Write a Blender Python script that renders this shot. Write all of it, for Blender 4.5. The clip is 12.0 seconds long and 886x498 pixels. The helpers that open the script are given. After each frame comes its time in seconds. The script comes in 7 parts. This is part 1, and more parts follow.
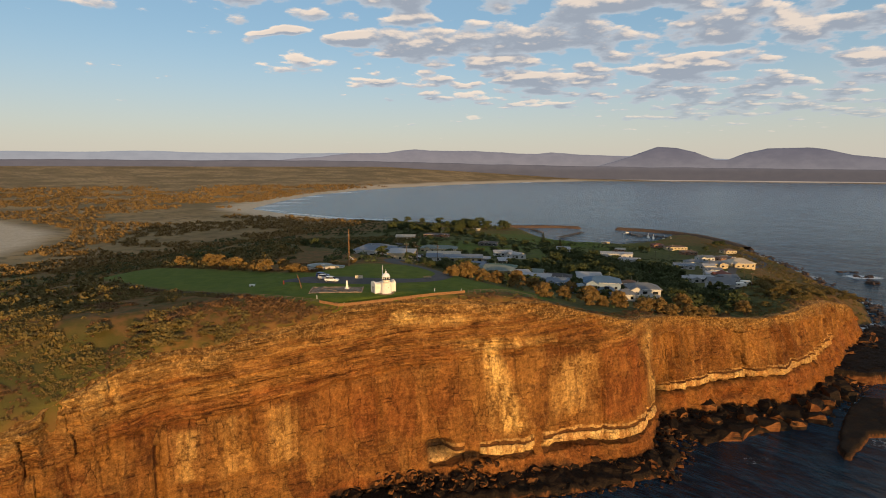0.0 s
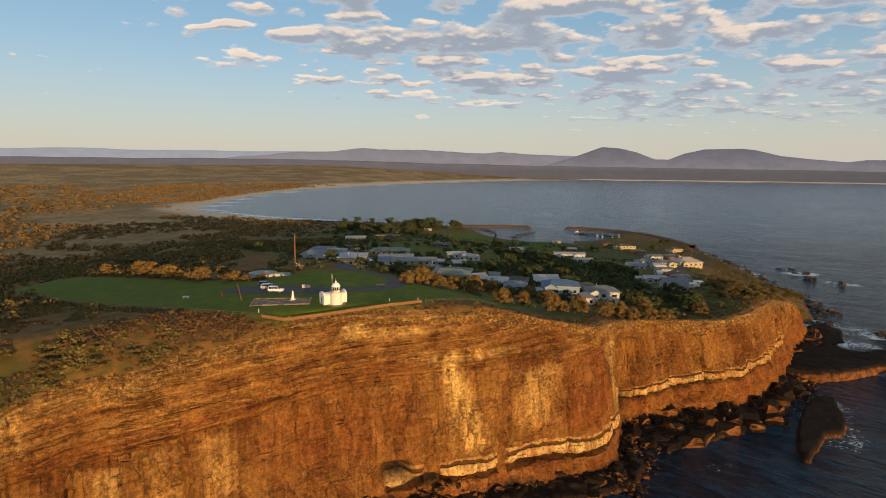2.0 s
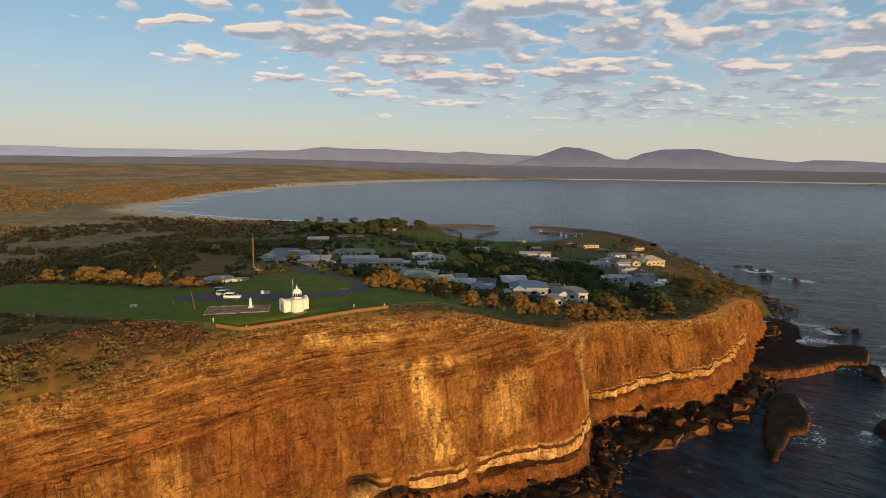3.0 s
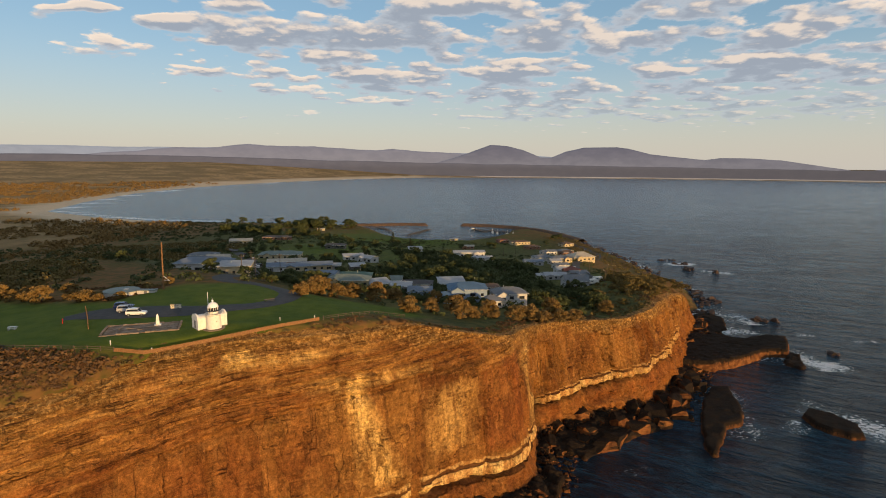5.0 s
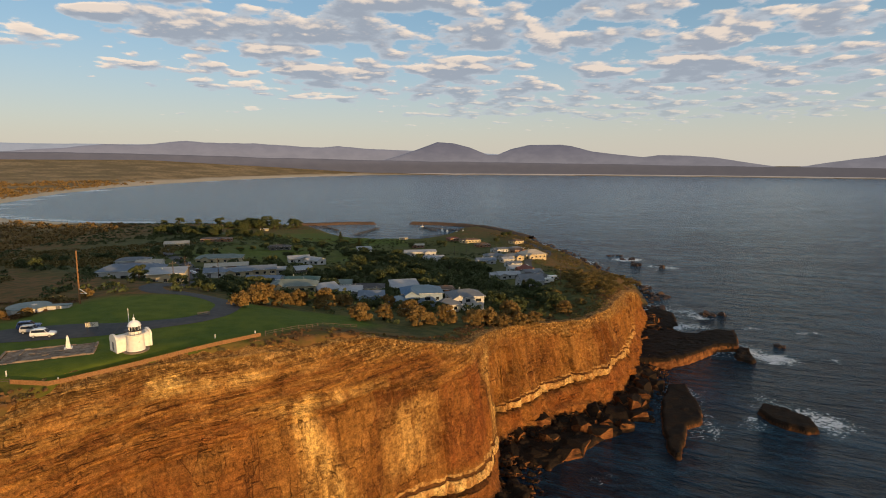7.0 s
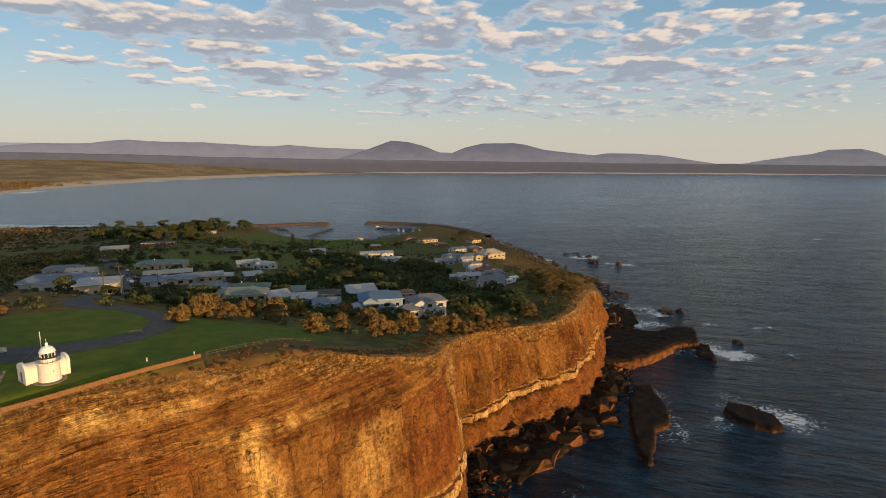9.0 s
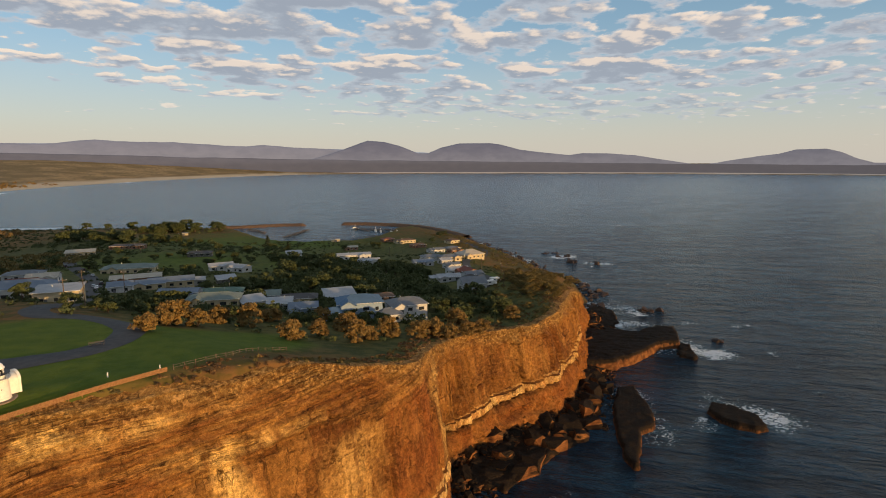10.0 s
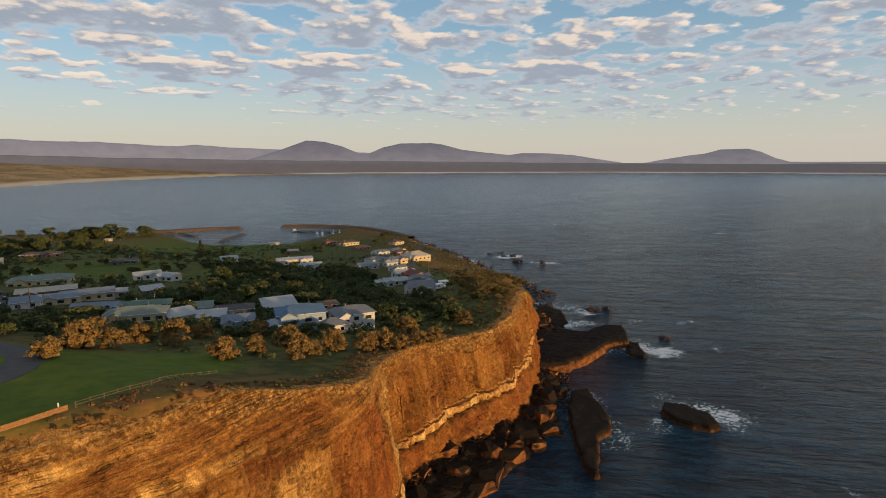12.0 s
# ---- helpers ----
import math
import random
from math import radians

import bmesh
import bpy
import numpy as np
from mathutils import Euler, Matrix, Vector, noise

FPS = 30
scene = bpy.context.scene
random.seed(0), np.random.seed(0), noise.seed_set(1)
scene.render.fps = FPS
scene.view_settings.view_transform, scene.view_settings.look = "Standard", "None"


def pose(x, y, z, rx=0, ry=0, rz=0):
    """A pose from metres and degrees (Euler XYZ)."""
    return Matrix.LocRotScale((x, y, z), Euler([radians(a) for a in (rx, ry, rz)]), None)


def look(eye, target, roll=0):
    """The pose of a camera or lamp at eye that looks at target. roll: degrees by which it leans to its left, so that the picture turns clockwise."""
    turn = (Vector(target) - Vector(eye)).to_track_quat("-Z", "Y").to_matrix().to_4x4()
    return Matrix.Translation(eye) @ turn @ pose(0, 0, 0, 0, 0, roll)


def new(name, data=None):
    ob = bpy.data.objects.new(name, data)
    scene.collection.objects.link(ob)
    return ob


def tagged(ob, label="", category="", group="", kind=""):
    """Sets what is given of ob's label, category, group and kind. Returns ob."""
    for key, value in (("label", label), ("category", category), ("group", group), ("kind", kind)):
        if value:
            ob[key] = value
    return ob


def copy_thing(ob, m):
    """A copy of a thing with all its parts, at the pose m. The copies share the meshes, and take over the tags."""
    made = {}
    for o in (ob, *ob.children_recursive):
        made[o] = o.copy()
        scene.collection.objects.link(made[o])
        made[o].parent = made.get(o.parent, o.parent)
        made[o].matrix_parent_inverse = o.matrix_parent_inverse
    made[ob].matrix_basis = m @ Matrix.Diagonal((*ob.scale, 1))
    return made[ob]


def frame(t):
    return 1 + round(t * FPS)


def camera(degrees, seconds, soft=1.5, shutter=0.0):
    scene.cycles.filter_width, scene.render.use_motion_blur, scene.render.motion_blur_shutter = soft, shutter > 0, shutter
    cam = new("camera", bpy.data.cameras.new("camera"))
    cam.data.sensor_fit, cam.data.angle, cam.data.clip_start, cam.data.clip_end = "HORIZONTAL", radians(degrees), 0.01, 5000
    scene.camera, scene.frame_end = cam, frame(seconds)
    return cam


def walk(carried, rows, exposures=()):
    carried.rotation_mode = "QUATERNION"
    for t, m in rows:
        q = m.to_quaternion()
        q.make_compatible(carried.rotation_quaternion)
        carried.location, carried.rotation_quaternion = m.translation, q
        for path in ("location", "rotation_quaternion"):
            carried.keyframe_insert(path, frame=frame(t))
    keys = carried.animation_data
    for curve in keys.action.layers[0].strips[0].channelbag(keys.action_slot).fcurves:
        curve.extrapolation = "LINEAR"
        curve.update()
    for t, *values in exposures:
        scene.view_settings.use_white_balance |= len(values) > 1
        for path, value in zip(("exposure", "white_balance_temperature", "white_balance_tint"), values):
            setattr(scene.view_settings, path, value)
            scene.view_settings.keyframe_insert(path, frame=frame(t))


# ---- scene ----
cam = camera(77.135, 12.0, soft=1.0)

# seconds, place, yaw, pitch, roll
PATH = [
    (0.0, (78.15, -150.57, 95.60), 21.450, -8.219, 0.019),
    (0.5, (76.63, -147.96, 95.66), 21.034, -8.263, 0.021),
    (1.0, (75.18, -145.18, 95.80), 19.846, -8.284, 0.077),
    (1.5, (73.68, -142.37, 95.91), 18.252, -8.301, 0.138),
    (2.0, (72.24, -139.41, 95.98), 16.263, -8.306, 0.232),
    (2.5, (70.86, -136.42, 96.01), 14.511, -8.339, 0.264),
    (3.0, (69.69, -133.36, 96.02), 12.542, -8.354, 0.302),
    (5.0, (65.45, -121.19, 95.72), 5.288, -8.557, 0.254),
    (5.5, (64.61, -118.25, 95.63), 4.076, -8.606, 0.219),
    (6.0, (63.85, -115.22, 95.59), 2.775, -8.686, 0.205),
    (6.5, (63.22, -112.26, 95.60), 1.263, -8.758, 0.170),
    (7.0, (62.67, -109.36, 95.60), -0.121, -8.805, 0.133),
    (9.0, (61.14, -98.09, 95.42), -4.771, -8.939, -0.080),
    (9.5, (60.68, -95.22, 95.28), -5.950, -8.960, -0.133),
    (10.0, (60.38, -92.29, 95.15), -7.162, -8.942, -0.170),
    (10.5, (60.22, -89.48, 95.09), -8.529, -8.948, -0.193),
    (11.0, (60.23, -86.63, 95.04), -10.151, -8.948, -0.257),
    (11.5, (60.30, -83.79, 94.89), -11.581, -8.957, -0.292),
    (12.0, (60.37, -80.89, 94.76), -13.067, -8.958, -0.296),
]


def aimed(place, yaw, pitch, roll):
    a, b = radians(yaw), radians(pitch)
    way = Vector((-math.sin(a) * math.cos(b), math.cos(a) * math.cos(b), math.sin(b)))
    return look(place, Vector(place) + way, roll)


walk(cam, [(t, aimed(p, yaw, pitch, roll)) for t, p, yaw, pitch, roll in PATH])

# ---- light: a low morning sun behind the camera, a sky half full of small clouds ----
SUN_AZ, SUN_EL = 137.0, 3.1            # degrees clockwise from +y, degrees above the horizon
TO_SUN = Vector((math.sin(radians(SUN_AZ)) * math.cos(radians(SUN_EL)),
                 math.cos(radians(SUN_AZ)) * math.cos(radians(SUN_EL)), math.sin(radians(SUN_EL))))
scene.view_settings.exposure = 0.18
sun = new("sun", bpy.data.lights.new("sun", "SUN"))
sun.data.energy, sun.data.angle, sun.data.color = 4.9, radians(0.6), (1.0, 0.61, 0.25)
sun.matrix_world = look(TO_SUN * 900, (0, 0, 0))

world = bpy.data.worlds.new("sky")
scene.world = world
world.use_nodes = True


class Nodes:
    """Short hand for building a node tree."""

    def __init__(self, tree):
        self.tree = tree
        tree.nodes.clear()

    def add(self, kind, **values):
        node = self.tree.nodes.new(kind)
        for key, value in values.items():
            if key.startswith("i_"):
                socket = node.inputs[int(key[2:])]
                if isinstance(value, bpy.types.NodeSocket):
                    self.tree.links.new(value, socket)
                else:
                    socket.default_value = value
            else:
                setattr(node, key, value)
        return node

    def math(self, operation, a, b=0.0, c=0.0, clamp=False):
        return self.add("ShaderNodeMath", operation=operation, use_clamp=clamp, i_0=a, i_1=b, i_2=c).outputs[0]

    def vec(self, operation, a, b=(0, 0, 0)):
        return self.add("ShaderNodeVectorMath", operation=operation, i_0=a, i_1=b).outputs[0]

    def ramp(self, value, a, b, low=0.0, high=1.0, smooth=True):
        node = self.add("ShaderNodeMapRange", interpolation_type="SMOOTHSTEP" if smooth else "LINEAR",
                        i_0=value, i_1=a, i_2=b, i_3=low, i_4=high)
        return node.outputs[0]

    def mix(self, k, a, b, blend="MIX"):
        node = self.add("ShaderNodeMix", data_type="RGBA", blend_type=blend)
        for socket, value in ((node.inputs[0], k), (node.inputs[6], a), (node.inputs[7], b)):
            if isinstance(value, bpy.types.NodeSocket):
                self.tree.links.new(value, socket)
            else:
                socket.default_value = value if not isinstance(value, tuple) else (*value, 1.0)[:4]
        return node.outputs[2]

    def noise(self, vector, scale, detail=4.0, rough=0.55, distort=0.0):
        node = self.add("ShaderNodeTexNoise", i_0=vector)
        for key, value in (("Scale", scale), ("Detail", detail), ("Roughness", rough), ("Distortion", distort)):
            node.inputs[key].default_value = value
        return node.outputs[0]


# the larger clouds: degrees clockwise from +y, degrees above the horizon, half width, half height
CLOUDS = [(-36.1, 9.6, 4.7, 1.1), (-30.7, 11.7, 2.9, 0.8), (-23.1, 11.7, 5.6, 1.3), (-27.2, 8.2, 6.6, 1.0), (-19.9, 7.2, 5.8, 0.9),
          (-18.7, 5.2, 2.1, 0.4), (-11.7, 12.6, 5.5, 1.4), (-15.6, 10.3, 3.0, 0.9), (-11.9, 8.3, 5.0, 1.0), (-13.6, 5.9, 5.3, 0.7),
          (-37.2, 12.6, 3.1, 0.6), (-24.7, 14.3, 3.6, 0.7), (-5.1, 15.1, 5.2, 0.8), (4.9, 12.1, 3.1, 1.2), (11.0, 11.5, 2.4, 0.8),
          (25.5, 11.1, 3.1, 1.1), (17.1, 13.7, 2.9, 0.9), (23.1, 9.2, 3.3, 0.8), (1.4, 9.1, 3.9, 0.9), (32.9, 11.7, 1.8, 1.0),
          (16.0, 8.6, 3.2, 0.7)]


def build_sky():
    n = Nodes(world.node_tree)
    sky = n.add("ShaderNodeTexSky", sky_type="NISHITA", sun_disc=False, sun_elevation=radians(SUN_EL),
                sun_rotation=radians(SUN_AZ), altitude=60.0, air_density=1.0, dust_density=0.4, ozone_density=2.0)
    way = n.add("ShaderNodeTexCoord").outputs["Generated"]
    part = n.add("ShaderNodeSeparateXYZ", i_0=way)
    dx, dy, dz = part.outputs
    up = n.math("MAXIMUM", dz, 0.02)
    # where the view meets a cloud sheet one unit overhead
    low = n.math("ADD", up, 0.12)
    u, v = n.math("DIVIDE", dx, low), n.math("DIVIDE", dy, low)
    place = n.add("ShaderNodeCombineXYZ", i_0=u, i_1=v, i_2=0.0).outputs[0]
    drawn = n.vec("MULTIPLY", place, (0.98, 0.90, 1.0))
    turn = n.math("MULTIPLY", n.math("ARCTAN2", dx, dy), 57.296)
    rise = n.math("MULTIPLY", n.math("ARCSINE", dz), 57.296)
    angles = n.add("ShaderNodeCombineXYZ", i_0=turn, i_1=rise, i_2=0.0).outputs[0]
    stir = n.add("ShaderNodeTexNoise", i_0=drawn)
    stir.inputs["Scale"].default_value = 2.2
    stir.inputs["Detail"].default_value = 2.0
    stray = n.vec("MULTIPLY", n.vec("SUBTRACT", stir.outputs[1], (0.5, 0.5, 0.5)), (8.0, 3.0, 0.0))

    def banks(at):
        total = 0.0
        for az, el, wide, tall in CLOUDS:
            off = n.vec("MULTIPLY", n.vec("SUBTRACT", at, (az, el, 0)), (1 / wide, 1 / tall, 0))
            far = n.add("ShaderNodeVectorMath", operation="LENGTH", i_0=off).outputs["Value"]
            total = n.math("MAXIMUM", total, n.ramp(far, 0.25, 1.45, 1.0, 0.0))
        return total

    def puffs(at, angle):
        heap = n.noise(at, 4.2, 3.0, 0.5)
        cell = n.add("ShaderNodeTexVoronoi", feature="SMOOTH_F1", i_0=at)
        cell.inputs["Scale"].default_value = 6.5
        cell.inputs["Smoothness"].default_value = 0.6
        fine = n.noise(at, 14.0, 5.0, 0.62)
        broad = n.noise(at, 0.75, 2.0, 0.5)
        total = n.math("MULTIPLY_ADD", heap, 0.50, n.math("MULTIPLY", cell.outputs["Distance"], -0.30))
        total = n.math("MULTIPLY_ADD", fine, 0.24, n.math("MULTIPLY_ADD", broad, 0.22, total))
        return n.math("MULTIPLY_ADD", banks(n.vec("ADD", angle, stray)), 0.17, total)

    here = puffs(drawn, angles)
    there = puffs(n.vec("ADD", drawn, (0.02, -0.045, 0.0)), n.vec("ADD", angles, (0.0, 0.55, 0.0)))
    # the sheet ends towards the west and thins out towards the horizon
    edge = n.math("ADD", n.math("MULTIPLY_ADD", v, -0.55, u), 3.45)
    west = n.ramp(edge, -0.3, 0.9)
    out = n.math("SQRT", n.math("ADD", n.math("MULTIPLY", u, u), n.math("MULTIPLY", v, v)))
    thin = n.ramp(out, 4.6, 6.2, 1.0, 0.0)
    level = n.math("MULTIPLY_ADD", n.math("MULTIPLY", west, thin), 0.225, -0.025)
    mass = n.math("ADD", here, level)
    cover = n.ramp(mass, 0.475, 0.545)
    core = n.ramp(mass, 0.50, 0.64)
    lit = n.math("MULTIPLY", n.ramp(n.math("SUBTRACT", here, there), 0.01, 0.14), n.math("MULTIPLY_ADD", core, -0.25, 0.95))
    cloud = n.mix(core, (0.45, 0.49, 0.54), (0.305, 0.34, 0.40))
    cloud = n.mix(lit, cloud, (0.90, 0.73, 0.58))
    strength = 0.17
    glow = n.ramp(dz, 0.0, 0.26, 1.0, 0.0)
    tint = n.mix(glow, (0.98, 0.98, 1.16), (0.93, 0.95, 1.32))
    clear = n.mix(1.0, sky.outputs[0], tint, "MULTIPLY")
    clear = n.mix(1.0, clear, (strength, strength, strength), "MULTIPLY")
    clear = n.mix(n.math("MULTIPLY_ADD", glow, 0.45, 0.30), clear, n.mix(glow, (0.42, 0.68, 0.86), (0.615, 0.59, 0.51)))
    # a mauve bank of haze low over the land
    clear = n.mix(n.ramp(dz, 0.0, 0.075, 0.40, 0.0), clear, (0.52, 0.475, 0.43))
    haze = n.ramp(out, 3.4, 6.3, 0.97, 0.25)
    final = n.mix(n.math("MULTIPLY", cover, haze), clear, cloud)
    back = n.add("ShaderNodeBackground", i_0=final, i_1=1.0)
    n.add("ShaderNodeOutputWorld", i_0=back.outputs[0])


build_sky()

# ---- materials ----
def material(name, build):
    m = bpy.data.materials.new(name)
    m.use_nodes = True
    n = Nodes(m.node_tree)
    shader = n.add("ShaderNodeBsdfPrincipled")
    n.add("ShaderNodeOutputMaterial", i_0=shader.outputs[0])
    n.place = n.add("ShaderNodeNewGeometry").outputs["Position"]
    build(n, shader)
    return m


def put(n, shader, **values):
    for key, value in values.items():
        socket = shader.inputs[{"colour": "Base Color", "rough": "Roughness", "metal": "Metallic", "normal": "Normal",
                                "ior": "IOR", "glow": "Emission Color", "glow_strength": "Emission Strength",
                                "spec": "Specular IOR Level", "alpha": "Alpha", "clear": "Transmission Weight",
                                "sheer": "Subsurface Weight"}[key]]
        if isinstance(value, bpy.types.NodeSocket):
            n.tree.links.new(value, socket)
        else:
            socket.default_value = (*value, 1.0) if isinstance(value, tuple) else value


def relief(n, heightmap, depth, strength=1.0):
    node = n.add("ShaderNodeBump")
    node.inputs["Strength"].default_value = strength
    node.inputs["Distance"].default_value = depth
    n.tree.links.new(heightmap, node.inputs["Height"])
    return node.outputs[0]


def plain(name, a, b, scale=2.0, rough=0.7, bump=0.01, metal=0.0, spread=(0.35, 0.65), fine=6.0, spec=0.2, local=False):
    """A surface whose colour wavers between a and b at two scales."""
    def build(n, s):
        at = n.add("ShaderNodeTexCoord").outputs["Object"] if local else n.place
        k = n.noise(at, scale, 5.0, 0.6)
        f = n.noise(at, scale * fine, 3.0, 0.6)
        both = n.math("ADD", n.math("MULTIPLY", k, 0.65), n.math("MULTIPLY", f, 0.35))
        put(n, s, colour=n.mix(n.ramp(both, *spread), a, b), metal=metal, spec=spec,
            rough=n.ramp(f, 0.3, 0.7, max(rough - 0.1, 0.02), min(rough + 0.1, 1.0)))
        if bump:
            put(n, s, normal=relief(n, both, bump))
    return material(name, build)


def attribute(n, name):
    return n.add("ShaderNodeAttribute", attribute_name=name).outputs["Fac"]


def build_ground(n, s):
    lawn, sand, plainland, garden = (attribute(n, k) for k in ("lawn", "sand", "plain", "garden"))
    wide, mid, fine = n.noise(n.place, 0.03, 4.0), n.noise(n.place, 0.25, 4.0), n.noise(n.place, 2.5, 3.0)
    heath = n.mix(n.ramp(mid, 0.36, 0.60), (0.075, 0.060, 0.017), (0.150, 0.078, 0.028))
    heath = n.mix(n.ramp(wide, 0.5, 0.68), heath, (0.090, 0.078, 0.020))
    heath = n.mix(n.math("MULTIPLY", garden, 0.85), heath, n.mix(n.ramp(mid, 0.36, 0.6), (0.040, 0.048, 0.016), (0.075, 0.078, 0.024)))
    mown = n.mix(n.ramp(mid, 0.3, 0.7), (0.060, 0.088, 0.010), (0.092, 0.116, 0.014))
    mown = n.mix(n.math("MULTIPLY", n.ramp(fine, 0.45, 0.7), 0.35), mown, (0.10, 0.12, 0.03))
    beach = n.mix(n.ramp(mid, 0.3, 0.7), (0.46, 0.35, 0.23), (0.56, 0.44, 0.30))
    far = n.mix(n.ramp(n.noise(n.place, 0.006, 5.0), 0.4, 0.62), (0.20, 0.135, 0.060), (0.34, 0.225, 0.105))
    far = n.mix(n.ramp(n.noise(n.place, 0.05, 4.0), 0.48, 0.68), far, (0.14, 0.10, 0.045))
    c = n.mix(plainland, heath, far)
    c = n.mix(lawn, c, mown)
    c = n.mix(sand, c, beach)
    put(n, s, colour=c, rough=0.95, spec=0.1,
        normal=relief(n, n.math("ADD", n.math("MULTIPLY", mid, 0.7), n.math("MULTIPLY", fine, 0.3)), 0.35))


def blocks(n, at, stretch, seam):
    """Squared blocks: a random tone for each and the dark seams between them."""
    v = n.vec("MULTIPLY", at, stretch)
    near = n.add("ShaderNodeTexVoronoi", feature="F1", distance="CHEBYCHEV", i_0=v)
    next_one = n.add("ShaderNodeTexVoronoi", feature="F2", distance="CHEBYCHEV", i_0=v)
    for node in (near, next_one):
        node.inputs["Scale"].default_value = 1.0
        node.inputs["Randomness"].default_value = 0.85
    tone = n.add("ShaderNodeSeparateXYZ", i_0=near.outputs["Color"]).outputs[0]
    gap = n.math("SUBTRACT", next_one.outputs["Distance"], near.outputs["Distance"])
    return tone, n.ramp(gap, 0.0, seam, 1.0, 0.0)


def crack(n, at, stretch, width, detail=3.0):
    """Thin wandering lines."""
    k = n.noise(n.vec("MULTIPLY", at, stretch), 1.0, detail, 0.6)
    return n.ramp(n.math("ABSOLUTE", n.math("SUBTRACT", k, 0.5)), 0.0, width, 1.0, 0.0)


def build_cliff(n, s):
    # x along the wall, y through it, z square to the dipping beds
    wall = n.add("ShaderNodeVectorRotate", rotation_type="Z_AXIS", i_0=n.place, i_3=radians(-41)).outputs[0]
    wx, wy, wz = n.add("ShaderNodeSeparateXYZ", i_0=wall).outputs
    sway = n.math("MULTIPLY", n.math("SUBTRACT", n.noise(wall, 0.045, 2.0), 0.5), 2.4)
    sway = n.math("ADD", sway, n.math("MULTIPLY", n.math("SUBTRACT", n.noise(wall, 0.6, 2.0), 0.5), 0.35))
    bz = n.math("ADD", n.math("MULTIPLY_ADD", wx, -0.055, wz), sway)
    wall = n.add("ShaderNodeCombineXYZ", i_0=wx, i_1=wy, i_2=bz).outputs[0]
    pale, scrub, wet_and_shade, red, upper, over = (attribute(n, k) for k in ("pale", "scrub", "wet_and_shade", "red", "upper", "over_ledge"))
    band_here = attribute(n, "ledge")
    lower = n.math("SUBTRACT", 1.0, upper)
    courses = n.noise(n.vec("MULTIPLY", wall, (0.006, 0.004, 0.55)), 1.0, 2.0, 0.5)
    laminae = n.noise(n.vec("MULTIPLY", wall, (0.035, 0.02, 2.6)), 1.0, 2.0, 0.5)
    flute = n.noise(n.vec("MULTIPLY", wall, (0.42, 0.2, 0.085)), 1.0, 4.0, 0.58, 0.5)
    broad = n.noise(n.vec("MULTIPLY", wall, (0.045, 0.05, 0.06)), 1.0, 4.0, 0.55, 0.4)
    patch = n.noise(n.vec("MULTIPLY", wall, (0.20, 0.12, 0.22)), 1.0, 5.0, 0.62, 0.6)
    grain = n.noise(wall, 1.1, 6.0, 0.70)
    speck = n.noise(wall, 4.0, 4.0, 0.7)
    warp = n.add("ShaderNodeTexNoise", i_0=wall)
    warp.inputs["Scale"].default_value = 0.45
    warp.inputs["Detail"].default_value = 3.0
    at = n.vec("ADD", wall, n.vec("MULTIPLY", n.vec("SUBTRACT", warp.outputs[1], (0.5, 0.5, 0.5)), (0.8, 0.5, 0.4)))
    slab_tone, slab_seam = blocks(n, at, (0.17, 0.03, 0.075), 0.016)
    chip_tone, chip_seam = blocks(n, at, (0.46, 0.06, 0.16), 0.030)
    bed_tone, bed_seam = blocks(n, at, (0.36, 0.04, 1.15), 0.055)
    # massive wall: red-brown, tan where slabs have come away
    c = n.mix(n.ramp(broad, 0.36, 0.62), (0.118, 0.043, 0.0115), (0.235, 0.102, 0.025))
    c = n.mix(n.math("MULTIPLY", n.ramp(slab_tone, 0.35, 0.85), 0.55), c, (0.275, 0.134, 0.034))
    c = n.mix(n.math("MULTIPLY", n.ramp(patch, 0.47, 0.40), 0.40), c, (0.125, 0.046, 0.015))
    c = n.mix(n.math("MULTIPLY", n.ramp(flute, 0.52, 0.66), n.math("MULTIPLY_ADD", lower, 0.22, 0.06)), c, (0.385, 0.20, 0.058))
    c = n.mix(n.math("MULTIPLY", n.ramp(laminae, 0.52, 0.62), 0.22), c, (0.31, 0.15, 0.042))
    # thin beds above: ochre and red-brown courses
    course = n.mix(n.ramp(courses, 0.36, 0.64), (0.160, 0.062, 0.0165), (0.300, 0.145, 0.037))
    course = n.mix(n.math("MULTIPLY", n.ramp(laminae, 0.50, 0.62), 0.35), course, (0.40, 0.22, 0.062))
    course = n.mix(n.math("MULTIPLY", n.ramp(patch, 0.50, 0.62), 0.45), course, (0.40, 0.205, 0.062))
    course = n.mix(n.math("MULTIPLY", n.ramp(broad, 0.50, 0.38), 0.55), course, (0.135, 0.050, 0.014))
    c = n.mix(n.math("MULTIPLY", upper, 0.9), c, course)
    c = n.mix(n.math("MULTIPLY", red, 0.75), c, n.mix(n.ramp(flute, 0.35, 0.65), (0.17, 0.050, 0.013), (0.25, 0.084, 0.021)))
    green = n.mix(n.ramp(grain, 0.4, 0.62), (0.105, 0.078, 0.022), (0.34, 0.19, 0.062))
    c = n.mix(n.math("MULTIPLY", scrub, n.ramp(grain, 0.36, 0.56)), c, green)
    worn = n.math("MULTIPLY_ADD", flute, 0.4, n.math("MULTIPLY_ADD", grain, 0.3, n.math("MULTIPLY", chip_tone, 0.12)))
    c = n.mix(n.math("MULTIPLY", pale, n.ramp(worn, 0.31, 0.44, 0.25, 1.0)), c, (0.60, 0.37, 0.118))
